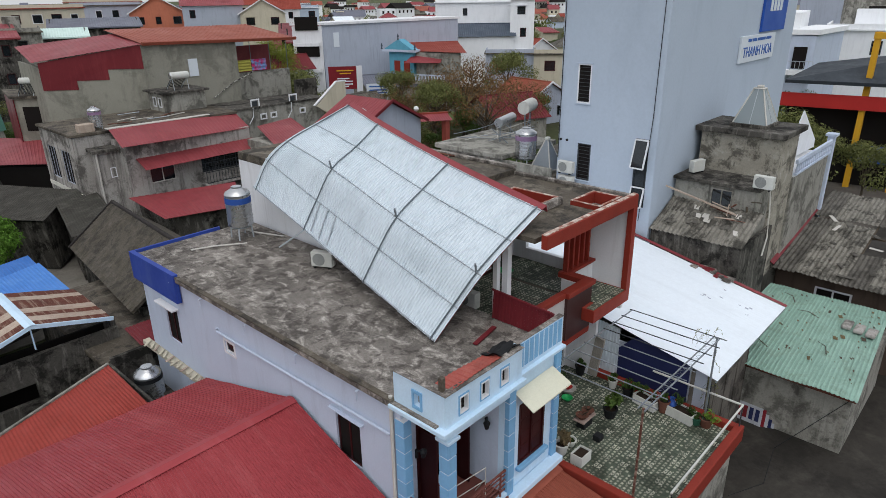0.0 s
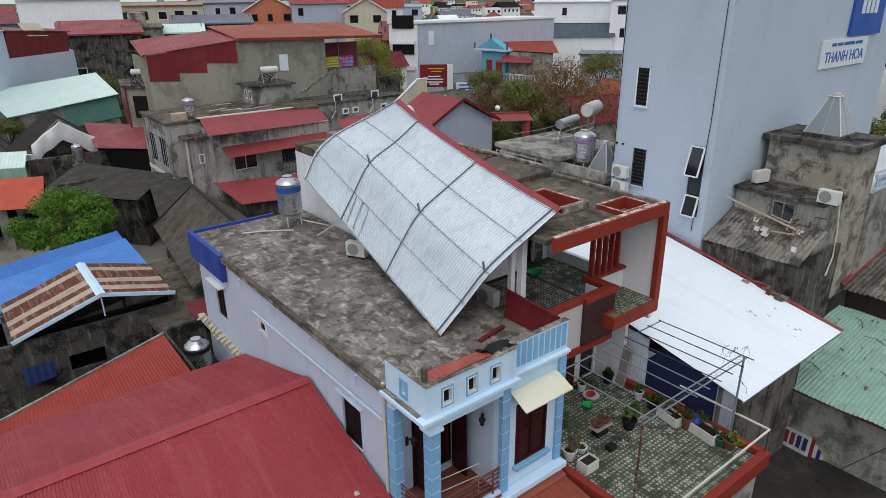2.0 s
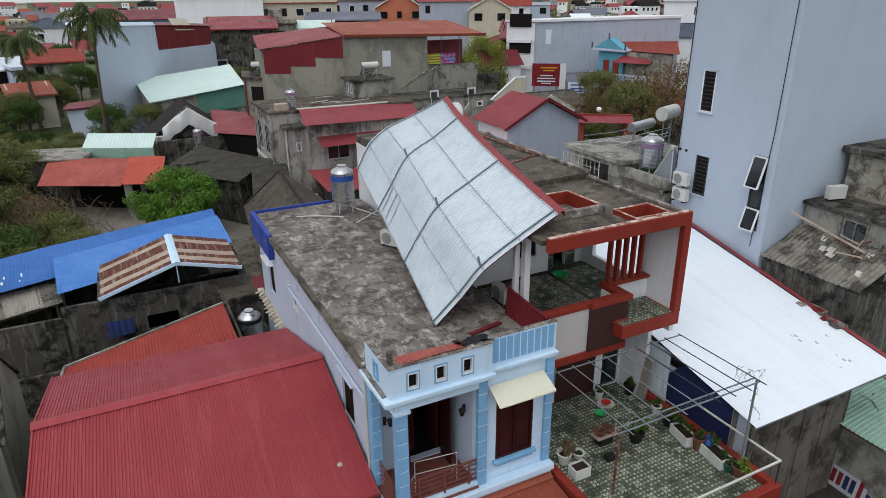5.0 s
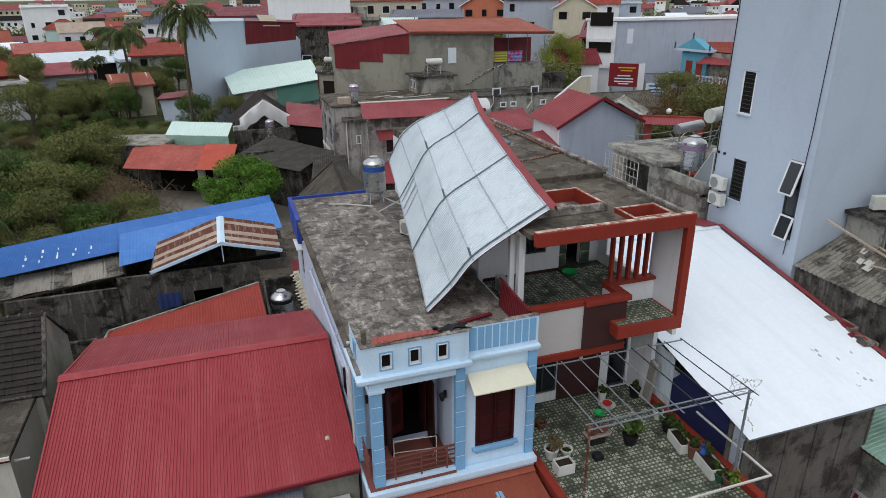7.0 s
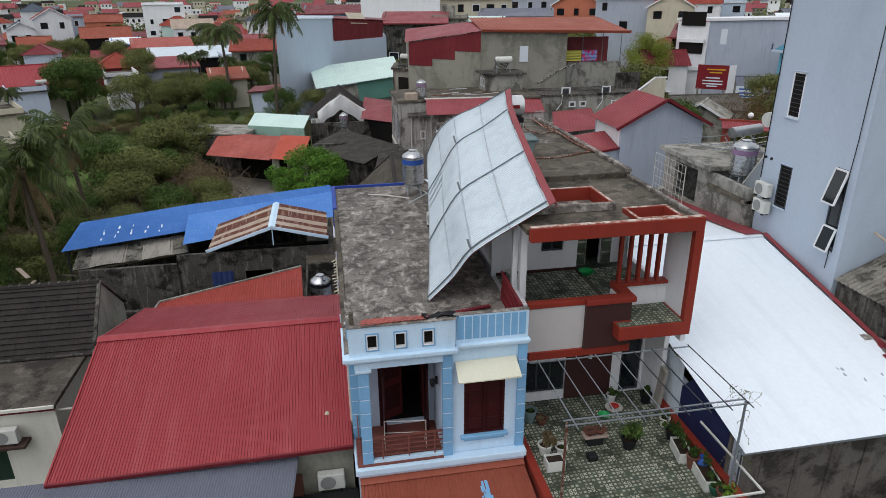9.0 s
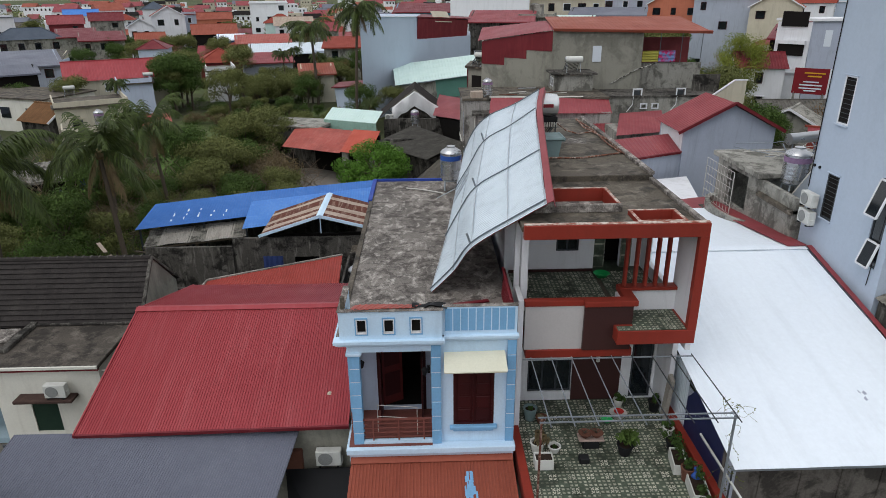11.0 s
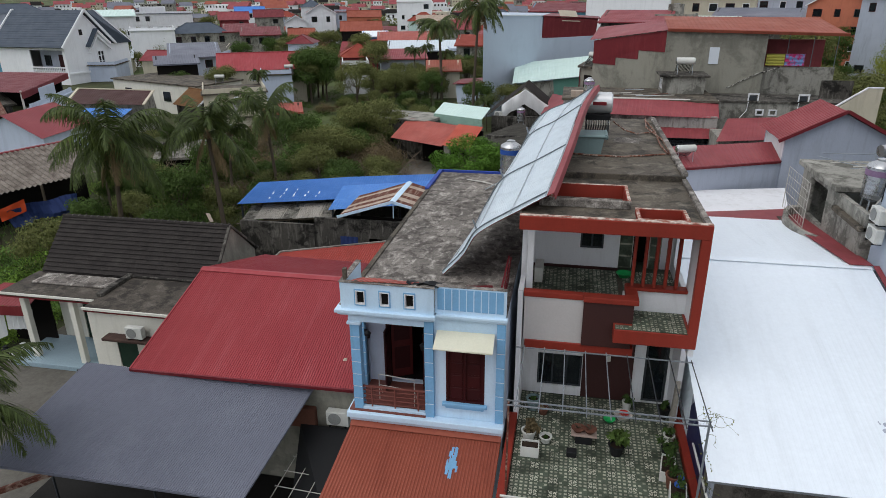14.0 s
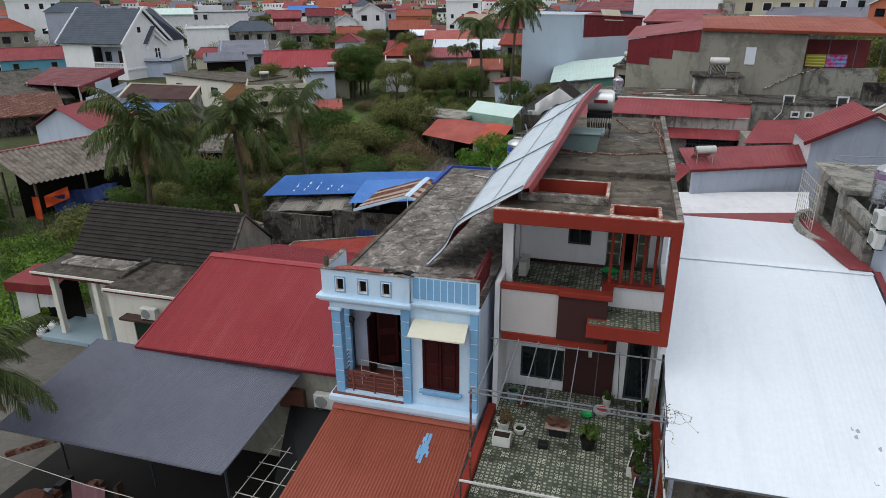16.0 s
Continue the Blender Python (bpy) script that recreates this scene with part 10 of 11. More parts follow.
for k, (m_, nm) in enumerate(((M_BRIGHT, "white walls"), (M_CREAM, "cream walls"), (M_PLASTER, "grey walls"), (M_REDMETAL, "red roofs"), (M_ORANGE, "orange-red roofs"), (M_GREYMETAL, "grey roofs"), (M_DARK, "dark roofs and windows"))):
    single("far_town", FAR[k], m_, nm + " of the distant town houses", "town", kind="stuff")
# a far belt of trees and the fields beyond
g = G()
for i in range(620):
    a = radians(-64 + 146 * i / 620)
    dist = rn.uniform(300, 900)
    c = (10 + dist * math.sin(a), dist * math.cos(a), rn.uniform(1.5, 3.5))
    leaf_cloud(g, rn, c, (rn.uniform(4, 11), rn.uniform(4, 8), c[2] + rn.uniform(0.5, 2.5)), 90, 1.1)
single("far_woods", g, M_LEAF2, "far belt of low trees beyond the town", "woods", kind="stuff")
# low undergrowth: leafy mounds over the open ground, and bare storm-broken twigs
for nm, m_, n_, areas in (("bright green weeds and creepers over the open ground", M_LEAFBRIGHT, 110, ((-17, -11, 14, 24), (-20, -8, 21, 27), (-12, 2, 44, 50), (-28, -14, 38, 56))),
                          ("dusty green undergrowth in the garden", M_LEAF2, 150, ((-14, 3, 36, 50), (-24, -6, 24, 40), (-16, -2, 47, 60), (-40, -20, 36, 66))),
                          ("dark green undergrowth in the garden", M_LEAF, 130, ((-14, 3, 36, 50), (-24, -9, 22, 40), (-8, 5, 58, 78), (-36, -14, 50, 80), (-30, 0, 78, 104), (-30, 0, 78, 104)))):
    g = G()
    for x0, x1, y0, y1 in areas:
        for _ in range(n_ // 3):
            x, y = rn.uniform(x0, x1), rn.uniform(y0, y1)
            if (x > -11.3 and y < 35.5 + 0.3 * (x + 6) and y > 11) or (x > 1.5 and 44 < y < 56) or (-35 < x < -19 and 24 < y < 37 and x + 52 < 1.9 * y - 22):
                continue
            leaf_cloud(G() if open_plot(x, y) else g, rn, (x, y, 0.25), (rn.uniform(0.6, 1.4), rn.uniform(0.6, 1.4), rn.uniform(0.35, 1.0)), 190, 0.12, 0.2)
    single("undergrowth", g, m_, nm, "undergrowth", kind="stuff")
g = G()
for _ in range(150):
    x, y = rn.uniform(-25, -12.5), rn.uniform(16, 31)
    if y > 26.6 + 0.9 * (x + 24) * (x < -19) or x > -10.5 - (y - 16) * 0.2:
        continue
    leaf_cloud(g, rn, (x, y, 0.15), (rn.uniform(0.6, 1.3), rn.uniform(0.6, 1.3), rn.uniform(0.25, 0.6)), 170, 0.12, 0.2)
single("creeper", g, M_LEAFBRIGHT, "low bright green creeper covering the open plot", "creeper", kind="stuff")
g = G()
for _ in range(700):
    x, y = rn.uniform(-13, 3), rn.uniform(36.5, 50)
    if y < 36 + 0.3 * (x + 6) or (x > 1.5 and y > 44):
        continue
    a, l_ = rn.uniform(0, 6.28), rn.uniform(1.0, 2.6)
    z = rn.uniform(0.3, 2.2)
    p, q = Vector((x, y, z)), Vector((x + l_ * 0.7 * math.cos(a), y + l_ * 0.7 * math.sin(a), z + l_ * rn.uniform(-0.1, 0.8)))
    g.tube([p, q], 0.03, 4, r1=0.008)
    for k in (0.4, 0.6, 0.8):
        b_ = rn.uniform(0, 6.28)
        m0 = p.lerp(q, k)
        g.tube([m0, m0 + Vector((0.45 * math.cos(b_), 0.45 * math.sin(b_), rn.uniform(0, 0.5)))], 0.012, 3, r1=0.004)
single("bare_branches", g, mat("pale_dry_twig", "7d7060", "675b4d", rough=0.95, grain=0.2, bump=0), "tangle of bare wind-broken branches in the garden", "branches", kind="stuff")
g, nl = G(), 24
for i in range(nl + 1):
    k = i / nl
    c = Vector((-10.5, 53.0, 0)).lerp(Vector((-21.5, 80.0, 0)), k)
    w_ = 1.0 + 2.6 * math.sin(math.pi * min(1, 0.1 + k)) + 0.8 * noise.noise((k * 7, 0, 4))
    for sd in (-1, -0.3, 0.3, 1):
        q = c + Vector((0.9, 0.44, 0)) * w_ * sd
        g.v.append((q.x, q.y, 0.02 + 0.1 * (1 - abs(sd)) + 0.06 * noise.noise((q.x, q.y, 1))))
g.f = [(i * 4 + j, i * 4 + j + 1, i * 4 + j + 5, i * 4 + j + 4) for i in range(nl) for j in range(3)]
single("lawn", g, M_LAWN, "bright green grassy clearing between the shrubs", "grass", kind="structure")
g = G()
tw = random.Random(61)
for _ in range(420):
    x, y = tw.uniform(-26, 3), tw.uniform(38, 66)
    if open_plot(x, y) or (x > -1 and 47 < y < 64) or (x > -4 and y > 55) or (x < -19 and y < 41):
        continue
    a, l_, z = tw.uniform(0, 6.28), tw.uniform(1.2, 3.2), tw.uniform(0.2, 2.4)
    p, q = Vector((x, y, z)), Vector((x + l_ * 0.5 * math.cos(a), y + l_ * 0.5 * math.sin(a), z + l_ * tw.uniform(0.2, 0.9)))
    g.tube([p, p.lerp(q, 0.5) + Vector((tw.uniform(-0.2, 0.2), tw.uniform(-0.2, 0.2), 0.1)), q], 0.03, 4, r1=0.008)
    for k in (0.3, 0.5, 0.7, 0.9):
        b_, m0 = tw.uniform(0, 6.28), p.lerp(q, k)
        g.tube([m0, m0 + Vector((0.6 * math.cos(b_), 0.6 * math.sin(b_), tw.uniform(0.1, 0.7)))], 0.014, 3, r1=0.004)
single("bare_branches", g, bpy.data.materials["pale_dry_twig"], "wind-stripped bare twigs standing in the overgrown garden", "branches", kind="stuff")
for i in range(26):
    x, y = tw.uniform(-24, 1), tw.uniform(40, 62)
    if not (x > -2 and y > 46):
        plant(tw.choice((2, 2, 2, 1, 0)), x, y, tw.uniform(0, 360), tw.uniform(0.6, 1.1))
g = G()
for _ in range(260):
    x, y = tw.uniform(-27, -10.6), tw.uniform(14, 36)
    if (x > -11.8 and y > 16) or (x < -18.5 and y > 24.5 + 0.5 * (x + 27)) or (x > -14.5 and y < 17.5):
        continue
    leaf_cloud(g, tw, (x, y, 0.15), (tw.uniform(0.6, 1.3), tw.uniform(0.6, 1.3), tw.uniform(0.3, 0.9)), 120, 0.13, 0.2)
single("creeper", g, M_GRASS, "rank green creeper and weeds on the open plot", "creeper", kind="stuff")
for i in range(46):
    x, y = tw.uniform(-62, -29), tw.uniform(38, 66)
    if (-49 < x < -35 and 45 < y < 58) or (-47 < x < -37 and y > 59) or (x > -33 and y < 41) or (-72 < x < -58 and y > 64):
        continue
    place(SHRUBS[tw.choice((0, 1, 2, 0))], x, y, 0, tw.uniform(0, 360), tw.uniform(0.35, 0.6))
g = G()
for _ in range(330):
    x, y = tw.uniform(-36, -3), tw.uniform(20, 66)
    if open_plot(x, y) or (x > -11 and y < 36 + 0.3 * (x + 6)) or (x > -19.5 and y < 24) or (-31 < x < -19.5 and abs(y - 33.5 - 2.4 * (x + 25.2) * 0.2) < 6):
        continue
    leaf_cloud(g, tw, (x, y, 0.3), (tw.uniform(0.7, 1.5), tw.uniform(0.7, 1.5), tw.uniform(0.5, 1.3)), 130, 0.14, 0.2)
single("undergrowth", g, M_LEAF, "dark leafy undergrowth filling the garden", "undergrowth", kind="stuff")
place(TANK2, -24.3, 64.2, 3.18, 20, 1.0, "stainless water tank on a low cream hut")
for x, y, z, rz in ((-35.6, 80.6, 4.52, 20), (-28.8, 90.0, 5.1, 30)):
    place(HEATER, x, y, z, rz, 0.9, "small white solar water heater on a flat roof")
single("tarpaulin_sheet", G().corr((-20.6, 47.0, 0.9), (-18.6, 47.9, 1.0), (-18.6, 48.0, 2.3), (-20.6, 47.1, 2.2), 0.5, 0.12, 4, "sine", sag=0.3), M_TARP, "blue tarpaulin hung on a collapsed shelter", "tarpaulin")
# grass in the garden
g = G()
for _ in range(9000):
    x, y = rn.uniform(-30, 5), rn.uniform(22, 62)
    if (x > -11.5 and y < 36 + 0.3 * (x + 6)) or (x > -0.5 and y < 60) or noise.noise((x * 0.25, y * 0.25, 0)) < -0.15:
        continue
    h, a = rn.uniform(0.15, 0.5), rn.uniform(0, 6.28)
    e = Vector((math.cos(a) * 0.05, math.sin(a) * 0.05, 0))
    p = Vector((x, y, 0))
    g.add([p - e, p + e, p + Vector((rn.uniform(-0.2, 0.2), rn.uniform(-0.2, 0.2), h))], [(0, 1, 2)])
single("grass", g, M_GRASS, "rough bright grass and weeds in the garden", "grass", kind="stuff")


# ---- signs, street side ----
bs2 = thing("sign_board", (60.5, 75.5, 0), "large maroon sign board with pale lettering", "sign")
part("board", G().slab((58.9, 76.9, 7.4), (62.0, 74.4, 7.4), (62.1, 74.5, 7.4), (59.0, 77.0, 7.4), 3.2), M_SIGNRED, bs2)
for i, (t0, t1, z) in enumerate(((0.3, 0.9, 6.9), (0.4, 0.8, 6.5), (0.3, 0.75, 5.8), (0.2, 0.85, 5.4), (0.2, 0.85, 5.0), (0.35, 0.7, 4.7))):
    a, b = Vector((58.85, 76.85, z)), Vector((61.95, 74.35, z))
    part("letter_bar", G().slab(a.lerp(b, t0), a.lerp(b, t1), a.lerp(b, t1) + Vector((0.02, 0.02, 0)), a.lerp(b, t0) + Vector((0.02, 0.02, 0)), 0.16), M_YELLOW if i < 2 else M_SIGNWHITE, bs2, "unreadable lettering")
part("side", G().box(62.0, 63.0, 74.3, 74.5, 3.8, 7.4), M_WHITE, bs2)
for x, y in ((59.2, 76.8), (61.8, 74.7)):
    part("post", G().beam((x, y, 0), (x, y, 4.4), 0.2), M_PLASTER, bs2)
bs3 = thing("sign_board", (63.5, 71.5, 0), "small white sign board with blue lettering", "sign")
part("board", G().slab((62.2, 72.6, 5.0), (65.0, 70.6, 5.0), (65.05, 70.65, 5.0), (62.25, 72.65, 5.0), 1.5), M_SIGNWHITE, bs3)
for z in (4.7, 4.2, 3.8):
    part("letter_bar", G().slab((62.5, 72.35, z), (64.6, 70.85, z), (64.62, 70.87, z), (62.52, 72.37, z), 0.18), M_INK, bs3, "unreadable lettering")
for x, y in ((62.6, 72.4), (64.6, 70.9)):
    part("post", G().beam((x, y, 0), (x, y, 3.6), 0.12), M_STEEL, bs3)
gh = thing("house", (72, 84, 0), "long blue-grey house with a white balconied front", "house")
gh_w = G().slab((65.8, 86.8, 12.6), (87.0, 77.0, 13.0), (87.1, 77.3, 13.0), (65.9, 87.1, 12.6), 12.4)
part("wall", gh_w, M_GREYPAINT, gh)
part("front", G().slab((62.8, 90.5, 12.4), (65.8, 86.8, 12.4), (66.0, 87.0, 12.4), (63.0, 90.7, 12.4), 12.4), M_WHITE, gh)
part("roof", G().slab((62.5, 90.6, 12.9), (66.0, 86.3, 12.9), (87.3, 76.7, 13.3), (85, 84, 13.3), 0.35), M_WHITE, gh)
# shade of the two balconies painted as black plates on the front
for z in (9.6, 5.6):
    p_ = part("balcony", G().slab((63.1, 90.0, z + 2.2), (65.4, 87.2, z + 2.2), (65.3, 87.1, z + 2.2), (63.0, 89.9, z + 2.2), 2.0), M_DARK, gh, "black plate standing in for the shade of a balcony")
    part("sill", G().slab((62.6, 90.0, z + 0.3), (65.2, 86.8, z + 0.3), (65.5, 87.0, z + 0.3), (62.9, 90.2, z + 0.3), 0.5), M_WHITE, p_)
part("window", G().slab((67.4, 86.0, 11.4), (68.2, 85.6, 11.4), (68.22, 85.63, 11.4), (67.42, 86.03, 11.4), 2.2), M_SIGNWHITE, gh)
tq = thing("house", (74, 76, 0), "turquoise house with a flared pediment, balcony and wide red tiled roof", "house")
part("wall", G().slab((71.7, 77.8, 8.6), (72.5, 73.2, 8.6), (80.0, 75.0, 8.6), (79.0, 80.0, 8.6), 8.6), M_TURQ, tq)
part("wing_wall", G().slab((72.9, 73.0, 8.6), (75.2, 66.0, 8.6), (91.0, 82.0, 8.6), (80.0, 82.0, 8.6), 8.6), M_PLASTER, tq)
part("roof", G().corr((75.0, 64.6, 8.75), (72.9, 74.2, 8.75), (79.1, 84.3, 9.7), (93.2, 83.6, 9.7), 0.4, 0.04, 2), M_REDTILE, tq)
part("awning", G().corr((70.6, 73.4, 7.2), (73.4, 68.6, 7.2), (75.0, 69.2, 8.1), (72.6, 73.6, 8.1), 0.4, 0.04, 2), M_REDMETAL, tq)
part("pediment", G().slab((70.9, 78.6, 9.0), (72.0, 72.4, 9.0), (73.6, 72.8, 9.0), (72.8, 78.6, 9.0), 0.35), M_SIDE, tq)
part("pediment", G().add([(71.0, 78.2, 9.0), (71.9, 72.8, 9.0), (71.5, 75.5, 10.5), (72.6, 78.4, 9.0), (73.4, 73.0, 9.0), (73.0, 75.6, 10.5)], [(0, 1, 2), (5, 4, 3), (0, 2, 5, 3), (1, 4, 5, 2), (0, 3, 4, 1)]), M_TURQ, tq, "flared pale pediment")
for x, y, z in ((70.9, 78.6, 9.0), (72.0, 72.4, 9.0), (71.5, 75.5, 10.45)):
    part("finial", G().lathe((x, y, z), [(0.18, 0), (0.1, 0.3), (0.16, 0.5), (0.03, 0.9)], 6), M_SLATE, tq)
for t0 in (0.2, 0.6):
    a, b = Vector((71.64, 77.75, 7.3)), Vector((72.44, 73.15, 7.3))
    part("door", G().slab(a.lerp(b, t0), a.lerp(b, t0 + 0.24), a.lerp(b, t0 + 0.24) + Vector((0.2, 0.05, 0)), a.lerp(b, t0) + Vector((0.2, 0.05, 0)), 2.6), M_BROWN, tq)
part("balcony", G().slab((70.2, 78.6, 4.5), (73.4, 67.6, 4.5), (75.0, 68.2, 4.5), (71.8, 79.0, 4.5), 0.5), M_PLASTER, tq)
part("balustrade", G().slab((70.1, 78.6, 5.5), (73.3, 67.6, 5.5), (73.45, 67.65, 5.5), (70.25, 78.65, 5.5), 0.18), M_SIDE, tq)
for k in range(22):
    q = Vector((70.2, 78.5, 4.5)).lerp(Vector((73.35, 67.7, 4.5)), k / 21)
    part("baluster", G().lathe(q, [(0.08, 0), (0.13, 0.3), (0.06, 0.6), (0.1, 0.82)], 6), M_SIDE, tq)
gt = thing("gate", (46.3, 47.5, 0), "small roofed gate with a red-brown brick pillar", "gate")
part("roof", G().corr((44.3, 47.2, 5.0), (48.9, 44.0, 5.0), (49.6, 45.4, 5.5), (45.0, 48.6, 5.5), 0.25, 0.03, 2, "sine"), M_REDMETAL, gt)
part("ridge", G().beam((44.8, 48.7, 5.55), (49.7, 45.4, 5.55), 0.3, 0.15), M_REDTILE, gt)
for x, y in ((45.0, 47.5), (48.8, 44.9)):
    part("pillar", G().box(x - 0.3, x + 0.3, y - 0.3, y + 0.3, 0, 5.0, 0.02), M_FADEDRED, gt)
part("ball", G().lathe((47.3, 47.6, 5.7), [(0.05, 0), (0.22, 0.12), (0.28, 0.3), (0.2, 0.48), (0.03, 0.56)], 12), M_BRIGHT, gt, smooth=True)
shop = thing("shop", (72, 13, 0), "roadside shop with red fascia, yellow posts and a blue sign", "shop")
part("roof", G().slab((64.5, 17.9, 9.4), (67.5, 4, 9.4), (75, 5, 12.2), (73, 17.5, 10.2), 0.3), mat("dark_slate_sheet", "3a4046", "30353b", rough=0.7, grain=0.1, stain="4d5359", stain_amount=0.4), shop)
part("front", G().slab((65.2, 18.2, 8.2), (67.2, 8.0, 8.2), (67.4, 8.1, 8.2), (65.4, 18.3, 8.2), 1.2), M_REDPL, shop, "bright red fascia")
# shop wall coloured near-black for the shade below its roof
part("wall", G().slab((67, 18, 7.0), (69, 5, 7.0), (69.2, 5.1, 7.0), (67.2, 18.1, 7.0), 7.0), M_DARK, shop)
for x, y, z in ((66.9, 11.9, 13.5), (67.2, 8.6, 13.5)):
    part("post", G().beam((x, y, 0), (x, y, z), 0.45), M_YELLOW, shop, "yellow painted post")
part("beam", G().beam((66.8, 12.2, 13.2), (67.5, 6.5, 13.2), 0.5), M_YELLOW, shop)
part("sign", G().slab((66.5, 11.9, 4.0), (67.0, 7.2, 4.0), (67.1, 7.25, 4.0), (66.6, 11.95, 4.0), 1.5), M_SIGNBLUE, shop, "blue shop sign")
wt = thing("house", (78, 21, 0), "narrow white house with a balcony and tall dark openings", "house")
part("wall", G().slab((78.0, 24.4, 14.6), (78.7, 21.3, 14.6), (88, 23, 14.6), (87.4, 26.2, 14.6), 14.6), M_BRIGHT, wt)
# opening is a black plate on the wall, shade by colour
part("opening", G().slab((77.9, 23.8, 11.6), (78.45, 21.6, 11.6), (78.5, 21.65, 11.6), (78.0, 23.85, 11.6), 1.9), M_DARK, wt)
part("wall", G().slab((76.9, 21.6, 12.4), (77.5, 19.2, 12.4), (88, 19.1, 12.4), (88, 22, 12.4), 12.4), M_SIDE, wt)
part("roof", G().slab((76.6, 22.0, 13.0), (77.4, 18.9, 13.0), (88.2, 18.8, 13.0), (88.2, 22.2, 13.0), 0.5), M_BRIGHT, wt)
part("door", G().slab((76.8, 21.0, 11.3), (77.15, 19.8, 11.3), (77.2, 19.8, 11.3), (76.9, 21.0, 11.3), 2.2), M_DARK, wt)
part("balcony", G().slab((75.8, 22.2, 9.0), (76.6, 18.8, 9.0), (77.6, 18.9, 9.0), (76.9, 22.2, 9.0), 0.5), M_BRIGHT, wt)
rail = part("balcony_rail", G().beam((75.9, 22.1, 9.9), (76.6, 18.9, 9.9), 0.06), M_STEEL, wt)
for k in range(9):
    p = Vector((75.9, 22.1, 9.0)).lerp(Vector((76.6, 18.9, 9.0)), k / 8)
    part("bar", G().beam(p, p + Vector((0, 0, 0.9)), 0.04), M_STEEL, rail)
sh_ = thing("house", (98, 18, 0), "white house with dark red bands and an open upper floor", "house")
part("wall", G().slab((97.2, 24, 12.2), (98.6, 14, 12.2), (108, 15, 12.2), (107, 25, 12.2), 12.2), M_BRIGHT, sh_)
part("band", G().slab((97.1, 24, 11.2), (98.5, 14, 11.2), (98.6, 14, 11.2), (97.2, 24, 11.2), 0.5), M_DEEPRED, sh_)
part("upper_floor", G().slab((99, 22, 15.5), (100.2, 13.5, 15.5), (108, 15, 15.5), (107, 24, 15.5), 3.3), M_PLASTER, sh_)
# open upper floor shown by a black plate in place of shade
part("opening", G().slab((99.3, 19.4, 14.8), (100.1, 14, 14.8), (100.15, 14, 14.8), (99.4, 19.4, 14.8), 2.2), M_DARK, sh_)
gy_ = thing("house", (117, 24, 0), "tall pale grey house behind the shops", "house")
part("wall", G().slab((116, 32, 19), (118.5, 16, 19), (128, 18, 19), (126, 34, 19), 19), M_GREYPAINT, gy_)
for k in (0.25, 0.7):
    p = Vector((115.95, 32, 17.2)).lerp(Vector((118.45, 16, 17.2)), k)
    part("window", G().slab(p, p + Vector((0.25, -1.6, 0)), p + Vector((0.3, -1.6, 0)), p + Vector((0.05, 0, 0)), 1.8), M_GLASS, gy_)
for t0 in (0.1, 0.3, 0.5, 0.7):
    a, b = Vector((66.45, 11.85, 3.4)), Vector((66.95, 7.15, 3.4))
    part("letter_bar", G().slab(a.lerp(b, t0), a.lerp(b, t0 + 0.14), a.lerp(b, t0 + 0.14) + Vector((0.03, 0.01, 0)), a.lerp(b, t0) + Vector((0.03, 0.01, 0)), 0.6), M_SIGNWHITE, shop)


# ---- large fibre-cement shed by the palms ----
fsh = thing("shed", (-25, 31, 0), "open shed with a rust-streaked corrugated roof and hung tarpaulins", "shed")
part("roof", G().corr((-24.0, 27.3, 3.8), (-20.6, 36.2, 3.8), (-26.6, 39.4, 5.2), (-30.0, 29.6, 5.2), 0.38, 0.13, 4, "sine"), mat("rust_streaked_sheet", "8f877e", "524a44", rough=0.9, coarse=1.2, grain=0.25, stain="3c2f28", stain_amount=0.85, stain_scale=(1.2, 2.2, 0.5)), fsh)
part("ridge", G().beam((-26.6, 39.4, 5.25), (-30.0, 29.6, 5.25), 0.35, 0.12), M_REDMETAL, fsh)
for x, y in ((-24.2, 27.8), (-22.6, 30.9), (-21.0, 35.6), (-26.6, 38.8), (-29.5, 29.8)):
    part("post", G().beam((x, y, 0), (x, y, 3.8), 0.14), M_BARK, fsh)
# near-black wall puts the shed's inner shade into colour
part("back_wall", G().slab((-28.4, 30.0, 4.2), (-25.4, 38.6, 4.2), (-25.5, 38.7, 4.2), (-28.5, 30.1, 4.2), 4.2), M_DARK, fsh)
single("tarpaulin_sheet", G().corr((-23.3, 28.6, 1.2), (-21.6, 33.0, 1.5), (-21.5, 33.0, 2.6), (-23.5, 28.2, 2.7), 0.45, 0.12, 4, "sine", sag=0.5), M_TARP, "blue tarpaulin hung under the shed eave", "tarpaulin")
for a, b, dz, lb_ in (((-24.2, 27.3, 1.2), (-23.9, 27.6, 1.1), 1.7, "torn orange tarpaulin strip hanging from the eave"), ((-23.7, 27.9, 1.9), (-22.9, 29.4, 2.3), 0.9, "torn orange tarpaulin sagging under the eave")):
    g, a, b = G(), Vector(a), Vector(b)
    for i in range(9):
        for j in range(7):
            q = a.lerp(b, i / 8) + Vector((0, 0, dz * j / 6))
            g.v.append(tuple(q + Vector((0.16, -0.1, 0.1)) * noise.noise(q * 1.7)))
    g.f = [(i * 7 + j, i * 7 + j + 1, i * 7 + j + 8, i * 7 + j + 7) for i in range(8) for j in range(6)]
    g.add([(x + 0.02, y - 0.02, z) for x, y, z in g.v], [q[::-1] for q in g.f])
    single("tarpaulin_sheet", g, M_ORANGETARP, lb_, "tarpaulin", smooth=True)
random.seed(19)
